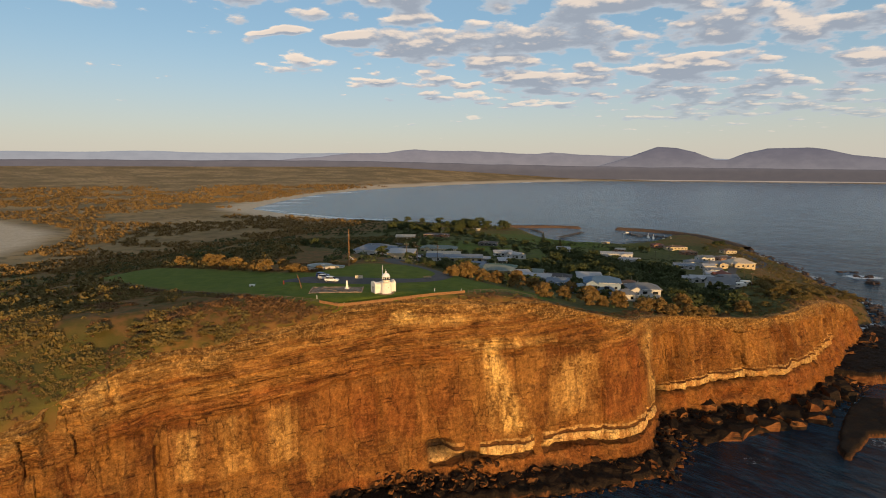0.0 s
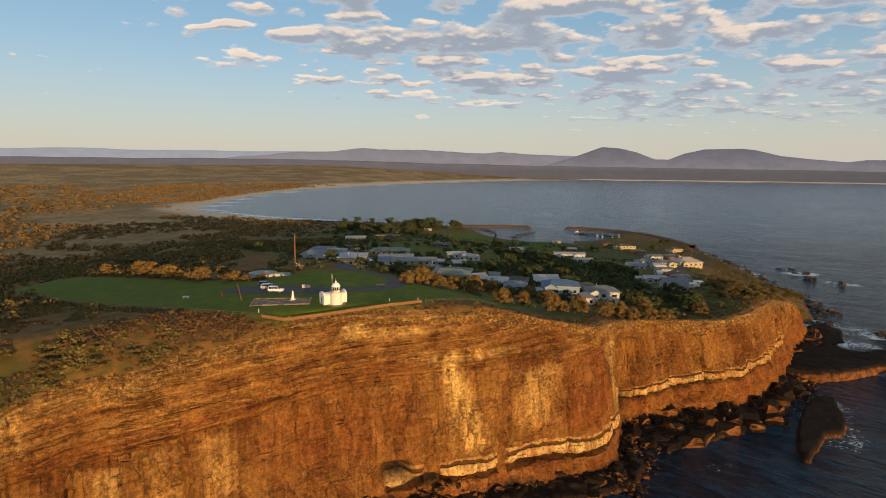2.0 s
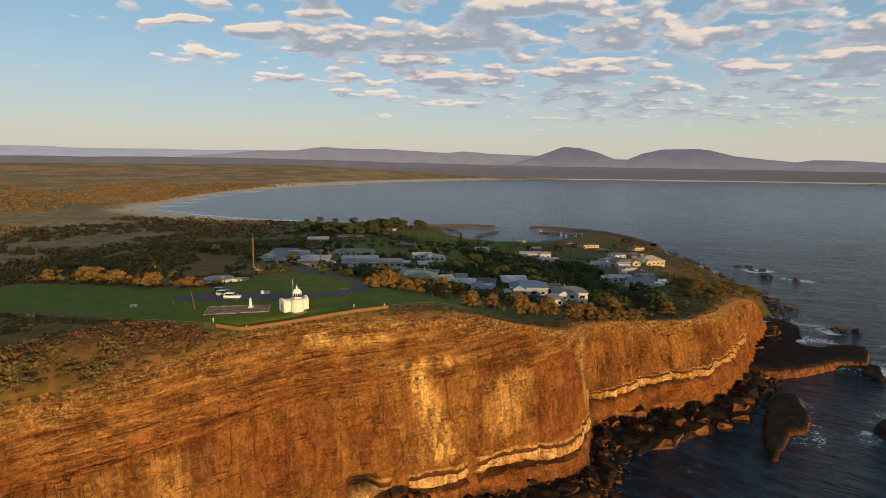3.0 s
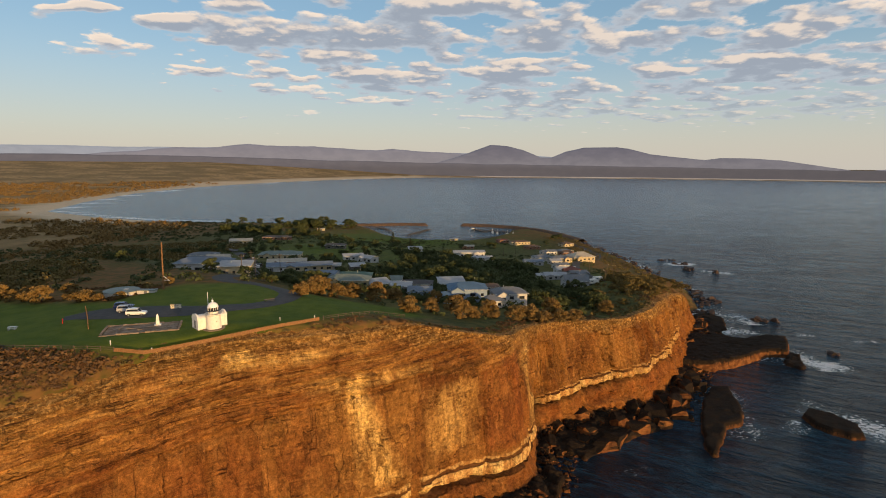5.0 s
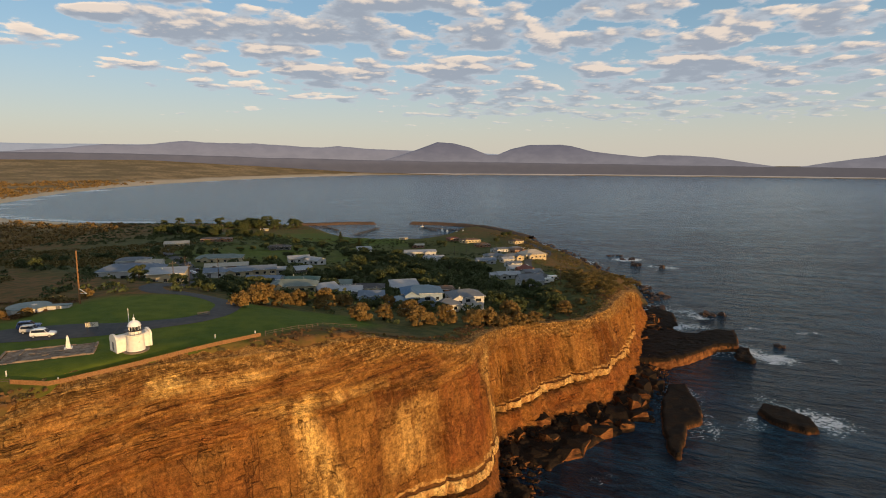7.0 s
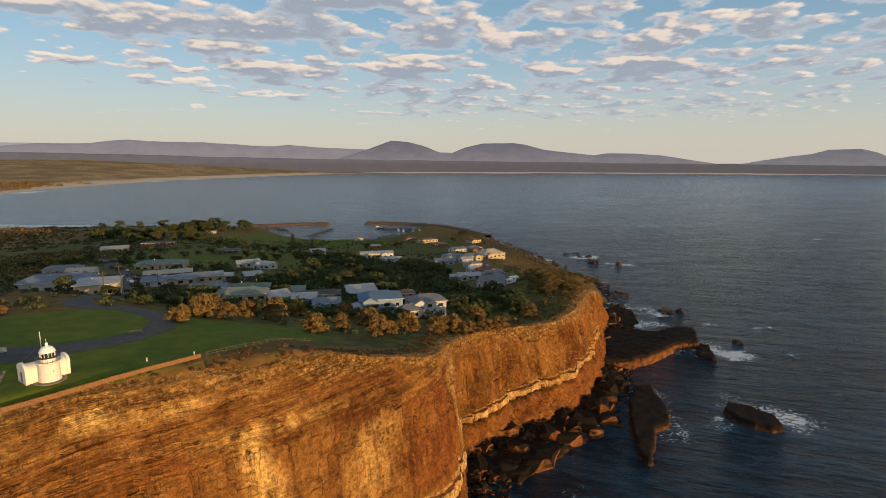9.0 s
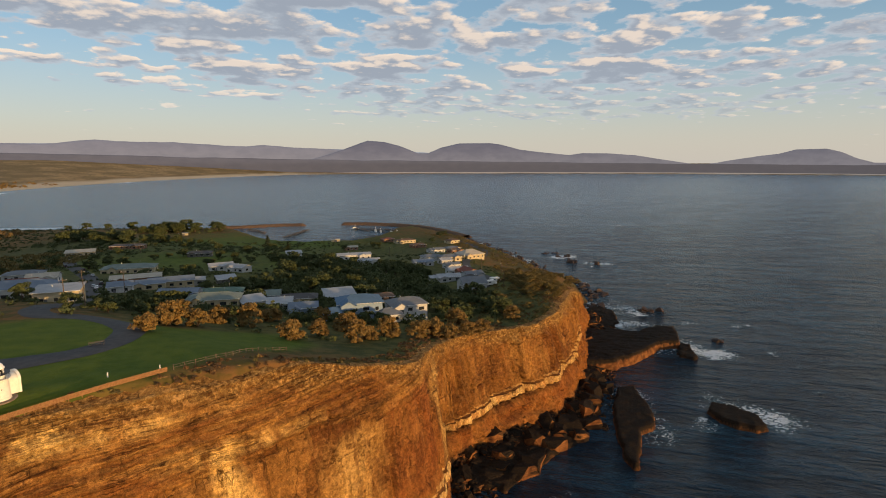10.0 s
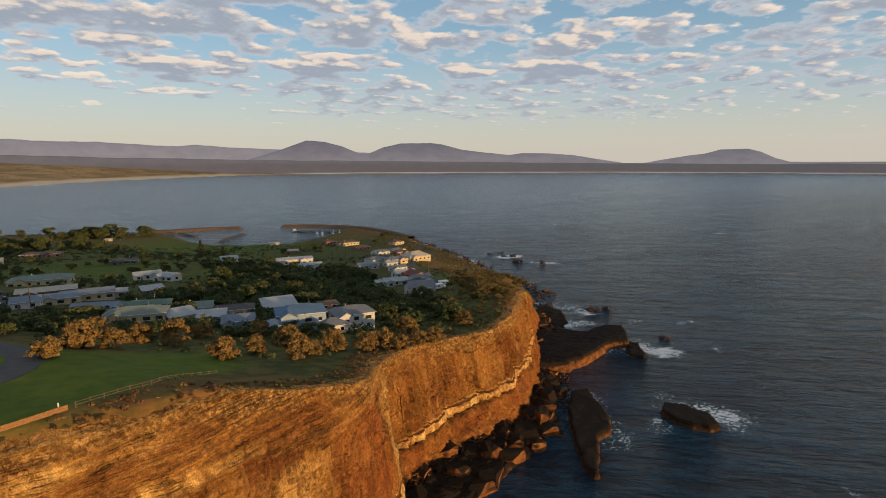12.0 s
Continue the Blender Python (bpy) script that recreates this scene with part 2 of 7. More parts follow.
    # the pale ledge, a thin course over it, the dark joint between and the undercut
    rag = n.math("ADD", over, n.math("MULTIPLY", n.math("SUBTRACT", n.noise(n.vec("MULTIPLY", wall, (0.22, 0.1, 0.5)), 1.0, 4.0, 0.6), 0.5), 1.6))
    ledge = n.math("MULTIPLY", n.ramp(rag, -1.75, -1.6), n.ramp(rag, 1.4, 1.2))
    over_line = n.math("MULTIPLY", n.ramp(rag, 1.95, 2.1), n.ramp(rag, 2.75, 2.6))
    ledge = n.math("MULTIPLY", n.math("MAXIMUM", ledge, n.math("MULTIPLY", over_line, 0.55)), band_here)
    ledge_col = n.mix(n.ramp(flute, 0.38, 0.62), (0.40, 0.20, 0.062), (0.66, 0.43, 0.16))
    c = n.mix(n.math("MULTIPLY", ledge, n.ramp(grain, 0.32, 0.5, 0.65, 1.0)), c, ledge_col)
    # below the ledge, dark rock and overhang shade share one painted band
    joint_and_undercut = n.math("MAXIMUM", n.math("MULTIPLY", n.ramp(rag, 1.2, 1.5), n.ramp(rag, 2.1, 1.9)), n.math("MULTIPLY", n.ramp(rag, -2.9, -2.5), n.ramp(rag, -1.6, -1.9)))
    joint_and_undercut = n.math("MULTIPLY", joint_and_undercut, n.math("MULTIPLY", band_here, 0.75))
    # block by block and grain by grain lighter or darker
    tone = n.math("MULTIPLY_ADD", n.math("MULTIPLY", n.math("SUBTRACT", chip_tone, 0.5), lower), 0.34, 1.04)
    tone = n.math("ADD", tone, n.math("MULTIPLY", n.math("SUBTRACT", bed_tone, 0.5), n.math("MULTIPLY_ADD", upper, 0.38, 0.10)))
    tone = n.math("MULTIPLY", tone, n.ramp(grain, 0.30, 0.70, 0.52, 1.50, False))
    tone = n.math("MULTIPLY", tone, n.ramp(speck, 0.3, 0.7, 0.52, 1.46, False))
    shade = n.add("ShaderNodeCombineXYZ", i_0=tone, i_1=tone, i_2=tone).outputs[0]
    c = n.mix(1.0, c, shade, "MULTIPLY")
    # long bedding cracks, broken joints and a few wandering fractures
    wander = n.ramp(n.noise(wall, 0.13, 3.0, 0.6), 0.44, 0.58)
    other = n.ramp(n.noise(n.vec("ADD", wall, (71, 13, 37)), 0.2, 3.0, 0.6), 0.46, 0.58)
    line = n.math("MULTIPLY", crack(n, wall, (0.010, 0.004, 0.85), 0.016, 2.0), n.math("MULTIPLY", n.math("MULTIPLY_ADD", upper, 0.75, 0.2), n.math("MULTIPLY_ADD", other, 0.8, 0.2)))
    line = n.math("MAXIMUM", line, n.math("MULTIPLY", crack(n, wall, (0.020, 0.004, 2.1), 0.022, 1.0), n.math("MULTIPLY", upper, n.math("MULTIPLY", wander, 0.6))))
    line = n.math("MAXIMUM", line, n.math("MULTIPLY", bed_seam, n.math("MULTIPLY", n.math("MULTIPLY_ADD", upper, 0.5, 0.08), other)))
    line = n.math("MAXIMUM", line, n.math("MULTIPLY", slab_seam, n.math("MULTIPLY", n.math("MULTIPLY_ADD", lower, 0.75, 0.1), n.math("MULTIPLY_ADD", wander, 0.7, 0.3))))
    line = n.math("MAXIMUM", line, n.math("MULTIPLY", chip_seam, n.math("MULTIPLY", lower, n.math("MULTIPLY", other, 0.6))))
    line = n.math("MAXIMUM", line, joint_and_undercut)
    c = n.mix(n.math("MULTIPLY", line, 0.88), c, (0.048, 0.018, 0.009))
    # wet rock at the foot; cave and overhang shade painted with the same dark
    c = n.mix(wet_and_shade, c, n.mix(n.ramp(grain, 0.4, 0.7), (0.012, 0.010, 0.009), (0.045, 0.027, 0.018)))
    rise = n.math("MULTIPLY_ADD", grain, 0.7, n.math("MULTIPLY_ADD", speck, 0.2, n.math("MULTIPLY", laminae, n.math("MULTIPLY", upper, 0.3))))
    rise = n.math("ADD", rise, n.math("MULTIPLY_ADD", bed_tone, n.math("MULTIPLY", upper, 0.45), n.math("MULTIPLY", chip_tone, n.math("MULTIPLY", lower, 0.25))))
    rise = n.math("SUBTRACT", rise, n.math("MULTIPLY", line, 0.9))
    put(n, s, colour=c, rough=n.ramp(wet_and_shade, 0, 1, 0.9, 0.55), spec=0.12, normal=relief(n, rise, 1.0))


def build_rock(n, s):
    grain, mid = n.noise(n.place, 2.2, 5.0, 0.65), n.noise(n.place, 0.35, 4.0, 0.6)
    thin = n.noise(n.vec("MULTIPLY", n.place, (0.2, 0.2, 3.0)), 1.0, 4.0)
    c = n.mix(n.ramp(mid, 0.4, 0.62), (0.12, 0.046, 0.017), (0.25, 0.108, 0.037))
    c = n.mix(n.math("MULTIPLY", n.ramp(thin, 0.5, 0.65), 0.6), c, (0.07, 0.032, 0.018))
    facing = n.add("ShaderNodeSeparateXYZ", i_0=n.add("ShaderNodeNewGeometry").outputs["Normal"]).outputs[2]
    weed = n.math("MULTIPLY", n.ramp(facing, 0.15, 0.5), 0.96)
    c = n.mix(weed, c, n.mix(n.ramp(grain, 0.4, 0.7), (0.010, 0.009, 0.008), (0.030, 0.022, 0.013)))
    put(n, s, colour=c, rough=0.9, spec=0.08, normal=relief(n, n.math("ADD", grain, thin), 0.45))


def build_sea(n, s):
    foam, shallow_and_sky, offing_sheen = attribute(n, "foam"), attribute(n, "shallow_and_sky"), attribute(n, "offing_sheen")
    flow = n.add("ShaderNodeVectorRotate", rotation_type="Z_AXIS", i_0=n.place, i_3=radians(24)).outputs[0]
    swell = n.noise(n.vec("MULTIPLY", flow, (0.022, 0.085, 0.0)), 1.0, 4.0, 0.62, 0.2)
    chop = n.noise(n.vec("MULTIPLY", flow, (0.12, 0.34, 0.0)), 1.0, 5.0, 0.68, 0.2)
    ripple = n.noise(n.vec("MULTIPLY", flow, (0.6, 1.3, 0.0)), 1.0, 3.0, 0.6)
    lace = n.noise(n.vec("MULTIPLY", n.place, (0.40, 0.55, 0.0)), 0.8, 7.0, 0.72, 1.8)
    wide = n.noise(n.vec("MULTIPLY", n.place, (0.004, 0.012, 0.0)), 1.0, 3.0)
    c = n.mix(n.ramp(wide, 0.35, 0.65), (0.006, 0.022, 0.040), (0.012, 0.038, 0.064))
    # far water: the sky's reflection is painted into the base colour
    c = n.mix(offing_sheen, c, n.mix(n.ramp(wide, 0.35, 0.65), (0.070, 0.125, 0.172), (0.095, 0.155, 0.205)))
    # wave shading painted in: colour multiplied darker or lighter by the wave height
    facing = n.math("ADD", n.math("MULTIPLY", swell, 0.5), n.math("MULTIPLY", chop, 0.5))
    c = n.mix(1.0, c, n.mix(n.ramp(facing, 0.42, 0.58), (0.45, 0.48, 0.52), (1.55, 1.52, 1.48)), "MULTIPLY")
    # pale shallows, plus sky brightness coloured into the open bay
    c = n.mix(n.math("MULTIPLY", shallow_and_sky, 0.7), c, (0.15, 0.24, 0.29))
    stirred = n.ramp(n.math("ADD", lace, n.math("MULTIPLY", foam, 0.5)), 0.62, 0.95)
    c = n.mix(n.math("MULTIPLY", stirred, n.ramp(foam, 0.05, 0.5, 0.0, 0.5)), c, (0.12, 0.24, 0.27))
    white = n.ramp(n.math("ADD", lace, n.math("MULTIPLY", foam, 0.38)), 0.72, 0.82)
    white = n.math("MULTIPLY", white, n.ramp(foam, 0.02, 0.3))
    c = n.mix(white, c, (0.75, 0.77, 0.78))
    both = n.math("ADD", n.math("MULTIPLY", n.ramp(swell, 0.3, 0.7), 1.3), n.math("ADD", n.math("MULTIPLY", chop, 1.5), n.math("MULTIPLY", ripple, 0.22)))
    put(n, s, colour=c, rough=n.ramp(white, 0, 1, 0.16, 0.9), spec=0.26, ior=1.33, normal=relief(n, n.math("MULTIPLY", both, n.ramp(offing_sheen, 0.0, 1.0, 1.0, 0.45)), 2.6))


M_GROUND = material("ground_cover", build_ground)
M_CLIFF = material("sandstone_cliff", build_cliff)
M_ROCK = material("sea_rock", build_rock)
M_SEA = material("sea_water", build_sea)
M_WETROCK = plain("wet_rock", (0.014, 0.011, 0.010), (0.07, 0.04, 0.025), 0.8, 0.6, 0.2)
M_STONE = plain("breakwater_stone", (0.045, 0.030, 0.022), (0.15, 0.095, 0.06), 0.8, 0.9, 0.15)
M_ROAD = plain("asphalt", (0.045, 0.045, 0.048), (0.07, 0.068, 0.068), 0.6, 0.9, 0.01)
M_WHITE = plain("white_paint", (0.66, 0.63, 0.57), (0.75, 0.73, 0.68), 1.5, 0.55, 0.004)
M_DOME = plain("white_metal_paint", (0.76, 0.75, 0.73), (0.84, 0.83, 0.82), 2.0, 0.35, 0.002)
M_GLASS = plain("window_glass", (0.015, 0.018, 0.022), (0.03, 0.034, 0.04), 0.5, 0.06, 0.0, spec=0.8)
M_TIMBER = plain("weathered_timber", (0.17, 0.085, 0.035), (0.28, 0.15, 0.066), 4.0, 0.85, 0.01)
M_GREYWOOD = plain("grey_timber", (0.07, 0.052, 0.038), (0.13, 0.10, 0.075), 3.0, 0.85, 0.01)
M_DARK = plain("dark_metal", (0.025, 0.025, 0.027), (0.045, 0.045, 0.047), 3.0, 0.5, 0.002)
M_CONCRETE = plain("concrete", (0.15, 0.11, 0.08), (0.26, 0.20, 0.15), 0.9, 0.9, 0.03)
M_STEEL = plain("galvanised_steel", (0.40, 0.41, 0.42), (0.52, 0.53, 0.54), 1.0, 0.4, 0.003, metal=0.6)


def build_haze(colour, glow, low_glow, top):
    """Distant land with haze painted in as emission, thicker towards the ground."""
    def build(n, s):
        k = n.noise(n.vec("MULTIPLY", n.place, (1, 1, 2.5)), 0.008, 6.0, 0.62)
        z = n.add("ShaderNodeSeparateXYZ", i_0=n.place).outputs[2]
        haze_glow = n.mix(n.ramp(z, 60.0, top), low_glow, glow)
        haze_glow = n.mix(n.math("MULTIPLY", n.ramp(k, 0.38, 0.64), 0.22), haze_glow, tuple(0.72 * c for c in glow))
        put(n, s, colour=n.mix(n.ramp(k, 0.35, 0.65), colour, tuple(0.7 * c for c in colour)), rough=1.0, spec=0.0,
            glow=haze_glow, glow_strength=1.0)
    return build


# backdrop materials: the glow colours hold the haze, no air is modelled
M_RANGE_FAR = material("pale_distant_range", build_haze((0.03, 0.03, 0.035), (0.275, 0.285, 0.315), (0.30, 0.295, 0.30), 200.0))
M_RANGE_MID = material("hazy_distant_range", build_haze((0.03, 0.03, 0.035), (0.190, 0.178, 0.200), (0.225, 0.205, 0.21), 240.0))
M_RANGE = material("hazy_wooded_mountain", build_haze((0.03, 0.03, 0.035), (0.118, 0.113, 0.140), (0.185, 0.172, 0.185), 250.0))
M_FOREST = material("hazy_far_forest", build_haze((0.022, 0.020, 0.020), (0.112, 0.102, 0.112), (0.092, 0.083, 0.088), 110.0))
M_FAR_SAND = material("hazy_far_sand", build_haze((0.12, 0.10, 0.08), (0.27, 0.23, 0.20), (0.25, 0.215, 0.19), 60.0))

# ---- noise and the shape of the land ----
def lattice(i, j, k):
    n = (i.astype(np.int64) * 374761393 + j.astype(np.int64) * 668265263 + k * 974634777) & 0x7FFFFFFF
    n = ((n ^ (n >> 13)) * 1274126177) & 0x7FFFFFFF
    n = ((n ^ (n >> 16)) * 374761393) & 0x7FFFFFFF
    return (n & 0xFFFFF) / 0xFFFFF


def vnoise(x, y, k=0):
    """Smooth noise between -1 and 1."""
    i, j = np.floor(x), np.floor(y)
    u, v = x - i, y - j
    u, v = u * u * (3 - 2 * u), v * v * (3 - 2 * v)
    a, b = lattice(i, j, k), lattice(i + 1, j, k)
    c, d = lattice(i, j + 1, k), lattice(i + 1, j + 1, k)
    return 2 * ((a * (1 - u) + b * u) * (1 - v) + (c * (1 - u) + d * u) * v) - 1


def fbm(x, y, k=0, octaves=4):
    total, gain = 0, 1.0
    for o in range(octaves):
        total = total + gain * vnoise(x * 2.03 ** o + 17.3 * o, y * 2.03 ** o - 9.1 * o, k + o)
        gain *= 0.5
    return total / 1.9


SLOPE_M = (-900, 20, 50, 60, 75, 92, 141, 160, 190, 215, 260, 300, 381, 440, 500, 570, 620, 5000)
SLOPE_Z = (57, 57, 55.2, 52, 49, 45.4, 38.8, 37, 33.5, 30.3, 27, 24.5, 17.5, 9.5, 5.0, 3.0, 2.2, 2.2)
WEST_X = (-9000, -520, -420, -330, -260, -200, -150, -100, -70, -40, 9000)
WEST_W = (0, 0, 0.05, 0.20, 0.43, 0.66, 0.82, 0.89, 0.93, 1, 1)


def soft_interp(v, xs, ys, r):
    return 0.5 * np.interp(v, xs, ys) + 0.25 * (np.interp(v - r, xs, ys) + np.interp(v + r, xs, ys))


def height(x, y):
    """The headland's ground, without the shore and the cliff."""
    m = y + 0.75 * x
    g = soft_interp(m, SLOPE_M, SLOPE_Z, 8)
    n = ((y + 8) - 1.2 * (x - 6)) / 1.56
    south = 41 + (y + 73) * 0.2 + n * 0.35
    k = np.clip(0.5 + (south - g) / 10, 0, 1)
    g = south * (1 - k) + g * k - 2.5 * k * (1 - k)
    w = soft_interp(x, WEST_X, WEST_W, 15) * np.clip((y + 330) / 180, 0, 1)
    z = 2.5 + (np.maximum(g, 2.5) - 2.5) * w
    z = z + 9 * np.exp(-((x - 138) / 25.0) ** 2 - ((y - 172) / 85.0) ** 2)
    z = z + 9 * np.exp(-((x - 130) / 40.0) ** 2 - ((y - 380) / 60.0) ** 2)
    edge = np.interp(x, (-165, -104, -60, -34, -17), (26, 1, -9, -17, -16))
    heath = np.clip((edge - 5 - y) / 14, 0, 1) * np.clip((-8 - x) / 20, 0, 1)
    z = z + heath * (2.4 * np.abs(vnoise(x / 21, y / 15, 31)) + 0.8 * fbm(x / 8, y / 8, 33) - 0.8)
    far = np.clip((np.hypot(x, y) - 120) / 200, 0, 1)
    return z + fbm(x / 60, y / 60, 3) * 0.9 * far + fbm(x / 17, y / 17, 8) * 0.22


def ground_z(x, y):
    return float(height(np.array([float(x)]), np.array([float(y)]))[0])


def mesh_object(name, verts, faces, mat, parent=None, smooth=False, attributes=None):
    me = bpy.data.meshes.new(name)
    verts = np.asarray(verts, dtype=np.float32)
    if isinstance(faces, np.ndarray):
        k = faces.shape[1]
        me.vertices.add(len(verts))
        me.vertices.foreach_set("co", verts.ravel())
        me.loops.add(faces.size)
        me.loops.foreach_set("vertex_index", faces.astype(np.int32).ravel())
        me.polygons.add(len(faces))
        me.polygons.foreach_set("loop_start", np.arange(0, faces.size, k, dtype=np.int32))
        me.update(calc_edges=True)
    else:
        me.from_pydata(verts.tolist(), [], faces)
    if smooth:
        me.polygons.foreach_set("use_smooth", np.ones(len(me.polygons), dtype=bool))
    for key, values in (attributes or {}).items():
        layer = me.attributes.new(key, "FLOAT", "POINT")
        layer.data.foreach_set("value", np.asarray(values, dtype=np.float32))
    me.materials.append(mat)
    ob = new(name, me)
    if parent is not None:
        ob.parent = parent
    return ob


def grid_faces(rows, cols):
    a = (np.arange(rows - 1)[:, None] * cols + np.arange(cols - 1)[None, :]).ravel()
    return np.stack([a, a + 1, a + cols + 1, a + cols], axis=1)


# the cliff from its low western end to the eastern tip: top edge x, y and foot x, y
CLIFF = [(-96, -168, -92, -172), (-62, -100, -57, -103), (-49, -76, -45, -79), (-42, -61, -38, -64), (-37, -50, -34, -54),
         (-27, -42, -24, -45), (-12, -26, -9, -30), (-3, -13, 1, -18), (7, -4, 11, -9), (25, 5, 28, 1), (34, 9, 38, 6),
         (43, 16, 47, 12), (60, 29, 62, 23), (68, 37, 72, 28), (71.5, 43, 77.5, 31), (74.5, 53, 80, 44), (79, 65, 82, 67),
         (87, 79, 92, 75), (98, 88, 104, 83), (121, 100, 128, 96), (134, 116, 148, 123), (151, 151, 161, 152), (164, 184, 173, 184),
         (175, 206, 185, 208), (177, 222, 192, 230)]
EAST_SHORE = [(206, 262), (217, 317), (208, 359), (203, 430), (191, 505), (174, 591), (153, 652), (118, 722)]
HARBOUR = [(92, 716), (80, 668), (62, 622), (34, 588), (8, 590), (-18, 580), (-45, 590), (-78, 625), (-98, 661), (-128, 716), (-150, 752)]
BAY = [(-270, 772), (-400, 768), (-500, 772), (-642, 823), (-832, 926), (-960, 1200), (-1090, 1565), (-1180, 2050), (-1170, 2500),
       (-1080, 3050), (-860, 3700), (-480, 4300)]
FAR_SHORE = [(4450 * math.sin(radians(a)), 4450 * math.cos(radians(a))) for a in (2, 12, 24, 36, 48, 60, 72, 84)]
LAND = [(a, b) for a, b, *_ in CLIFF] + EAST_SHORE + HARBOUR + BAY + FAR_SHORE + [
    (7000, 400), (7000, 7000), (-7000, 7000), (-7000, -900), (-1500, 60), (-860, 120), (-600, 130), (-420, -10), (-230, -120), (-140, -190)]


def outline_distance(px, py, line):
    """Distance of points to a closed line, positive inside, and the number of its nearest side."""
    best = np.full(px.shape, 1e12)
    which = np.zeros(px.shape, dtype=int)
    inside = np.zeros(px.shape, dtype=bool)
    for i, (ax, ay) in enumerate(line):
        bx, by = line[(i + 1) % len(line)]
        ex, ey = bx - ax, by - ay
        k = np.clip(((px - ax) * ex + (py - ay) * ey) / (ex * ex + ey * ey), 0, 1)
        d = (px - ax - k * ex) ** 2 + (py - ay - k * ey) ** 2
        closer = d < best
        best = np.where(closer, d, best)
        which = np.where(closer, i, which)
        crossing = (ay > py) != (by > py)
        with np.errstate(divide="ignore", invalid="ignore"):
            xi = ax + (py - ay) * ex / ey
        inside ^= crossing & (px < xi)
    d = np.sqrt(best)
    return np.where(inside, d, -d), which


def inside_soft(px, py, line, r):
    return np.clip(outline_distance(px, py, line)[0] / r + 0.5, 0, 1)


LAWN = [(-195, 64), (-150, 51), (-95, 39), (-60, 30), (-46, 27), (-36, 50), (-26, 56), (-8, 62), (4, 60), (16, 64), (34, 70), (44, 54), (40, 40),
        (32, 30), (28, 20), (22, 13), (7, -1), (-8, -14), (-17, -16), (-34, -17), (-60, -9), (-104, 1), (-165, 26)]
SOUTH_SAND = [(-560, 180), (-640, 300), (-760, 400), (-1000, 470), (-1600, 560), (-1600, 100), (-860, 100), (-600, 110)]


def shore_z(x, y):
    """Ground with the shores cut in, and the pull of the far plain towards the hills."""
    d, side = outline_distance(x, y, LAND)
    z = height(x, y)
    r = np.hypot(x, y)
    z = z + np.minimum(np.interp(x, (1400, 2600), (122, 70)) * np.clip((r - 2300) / 2400, 0, 1) ** 1.3, np.maximum(d - 25, 0) * np.where(y > 3300, 0.6, 0.34))
    n_cliff, n_east, n_harbour = len(CLIFF) - 1, len(EAST_SHORE), len(HARBOUR)
    east = (side >= n_cliff) & (side < n_cliff + n_east)
    slope = np.where(east, 0.55, 0.09)
    slope = np.where((side >= n_cliff + n_east) & (side < n_cliff + n_east + n_harbour), 0.3, slope)
    z = np.where(side < n_cliff, np.where(d < 3.4, -7.0, z), np.minimum(z, np.maximum(-0.6 + d * slope, -7)))
    return z, d, side


def spaced(fine_low, fine_high, step, low, high, growth):
    mid = list(np.arange(fine_low, fine_high + 0.01, step))
    for end, sign in ((low, -1), (high, 1)):
        s, v, out = step, mid[0] if sign < 0 else mid[-1], []
        while (v - end) * sign < 0:
            s *= growth
            v += sign * s
            out.append(v)
        mid = out[::-1] + mid if sign < 0 else mid + out
    return np.array(mid)


def build_ground_sheet():
    xs = spaced(-130, 230, 2.0, -5200, 5200, 1.055)
    ys = spaced(-110, 330, 2.0, -900, 4980, 1.04)
    gx, gy = np.meshgrid(xs, ys)
    x, y = gx.ravel(), gy.ravel()
    z, d, side = shore_z(x, y)
    first_bay = len(CLIFF) - 1 + len(EAST_SHORE) + len(HARBOUR)
    beach = (side >= first_bay + 3) & (side < first_bay + len(BAY) + len(FAR_SHORE))
    width = 95 + 50 * np.clip((y - 900) / 2000, 0, 1)
    width = np.where((x > -300) & (y > 3000), 42, width)
    sand = np.where(beach, np.clip((width - d) / 25, 0, 1), 0)
    sand = np.maximum(sand, inside_soft(x, y, SOUTH_SAND, 30))
    lawn = inside_soft(x, y, LAWN, 6)
    town = np.exp(-((x + 60) / 120.0) ** 2 - ((y - 560) / 110.0) ** 2) * 1.6 + np.exp(-((x + 60) / 110.0) ** 2 - ((y - 330) / 80.0) ** 2) * 1.3
    verge = np.exp(-((x - 150) / 18.0) ** 2 - ((y - 255) / 60.0) ** 2) + np.exp(-((x - 125) / 20.0) ** 2 - ((y - 225) / 35.0) ** 2)
    lawn = np.clip(np.maximum(lawn, np.maximum(town, verge) * (0.55 + 0.5 * fbm(x / 25, y / 25, 5))), 0, 1)
    west = np.clip((-x - 330) / 250, 0, 1)
    ob = mesh_object("ground", np.stack([x, y, z], 1), grid_faces(len(ys), len(xs)), M_GROUND, smooth=True,
                     attributes={"sand": sand, "lawn": lawn, "garden": np.clip((y + 0.55 * x - 55) / 25, 0, 1) * np.clip((x + 330) / 60, 0, 1) * np.clip((620 - y) / 60, 0, 1) * np.clip((150 - x) / 20, 0, 1), "plain": np.clip(1 - (x + 900) / 900, 0, 1) ** np.where(y > 2500, 1, 0) * np.maximum(west, np.clip((np.hypot(x, y) - 900) / 300, 0, 1))})
    tagged(ob, "headland ground of mown grass, heath and sand", "ground", kind="structure")


build_ground_sheet()


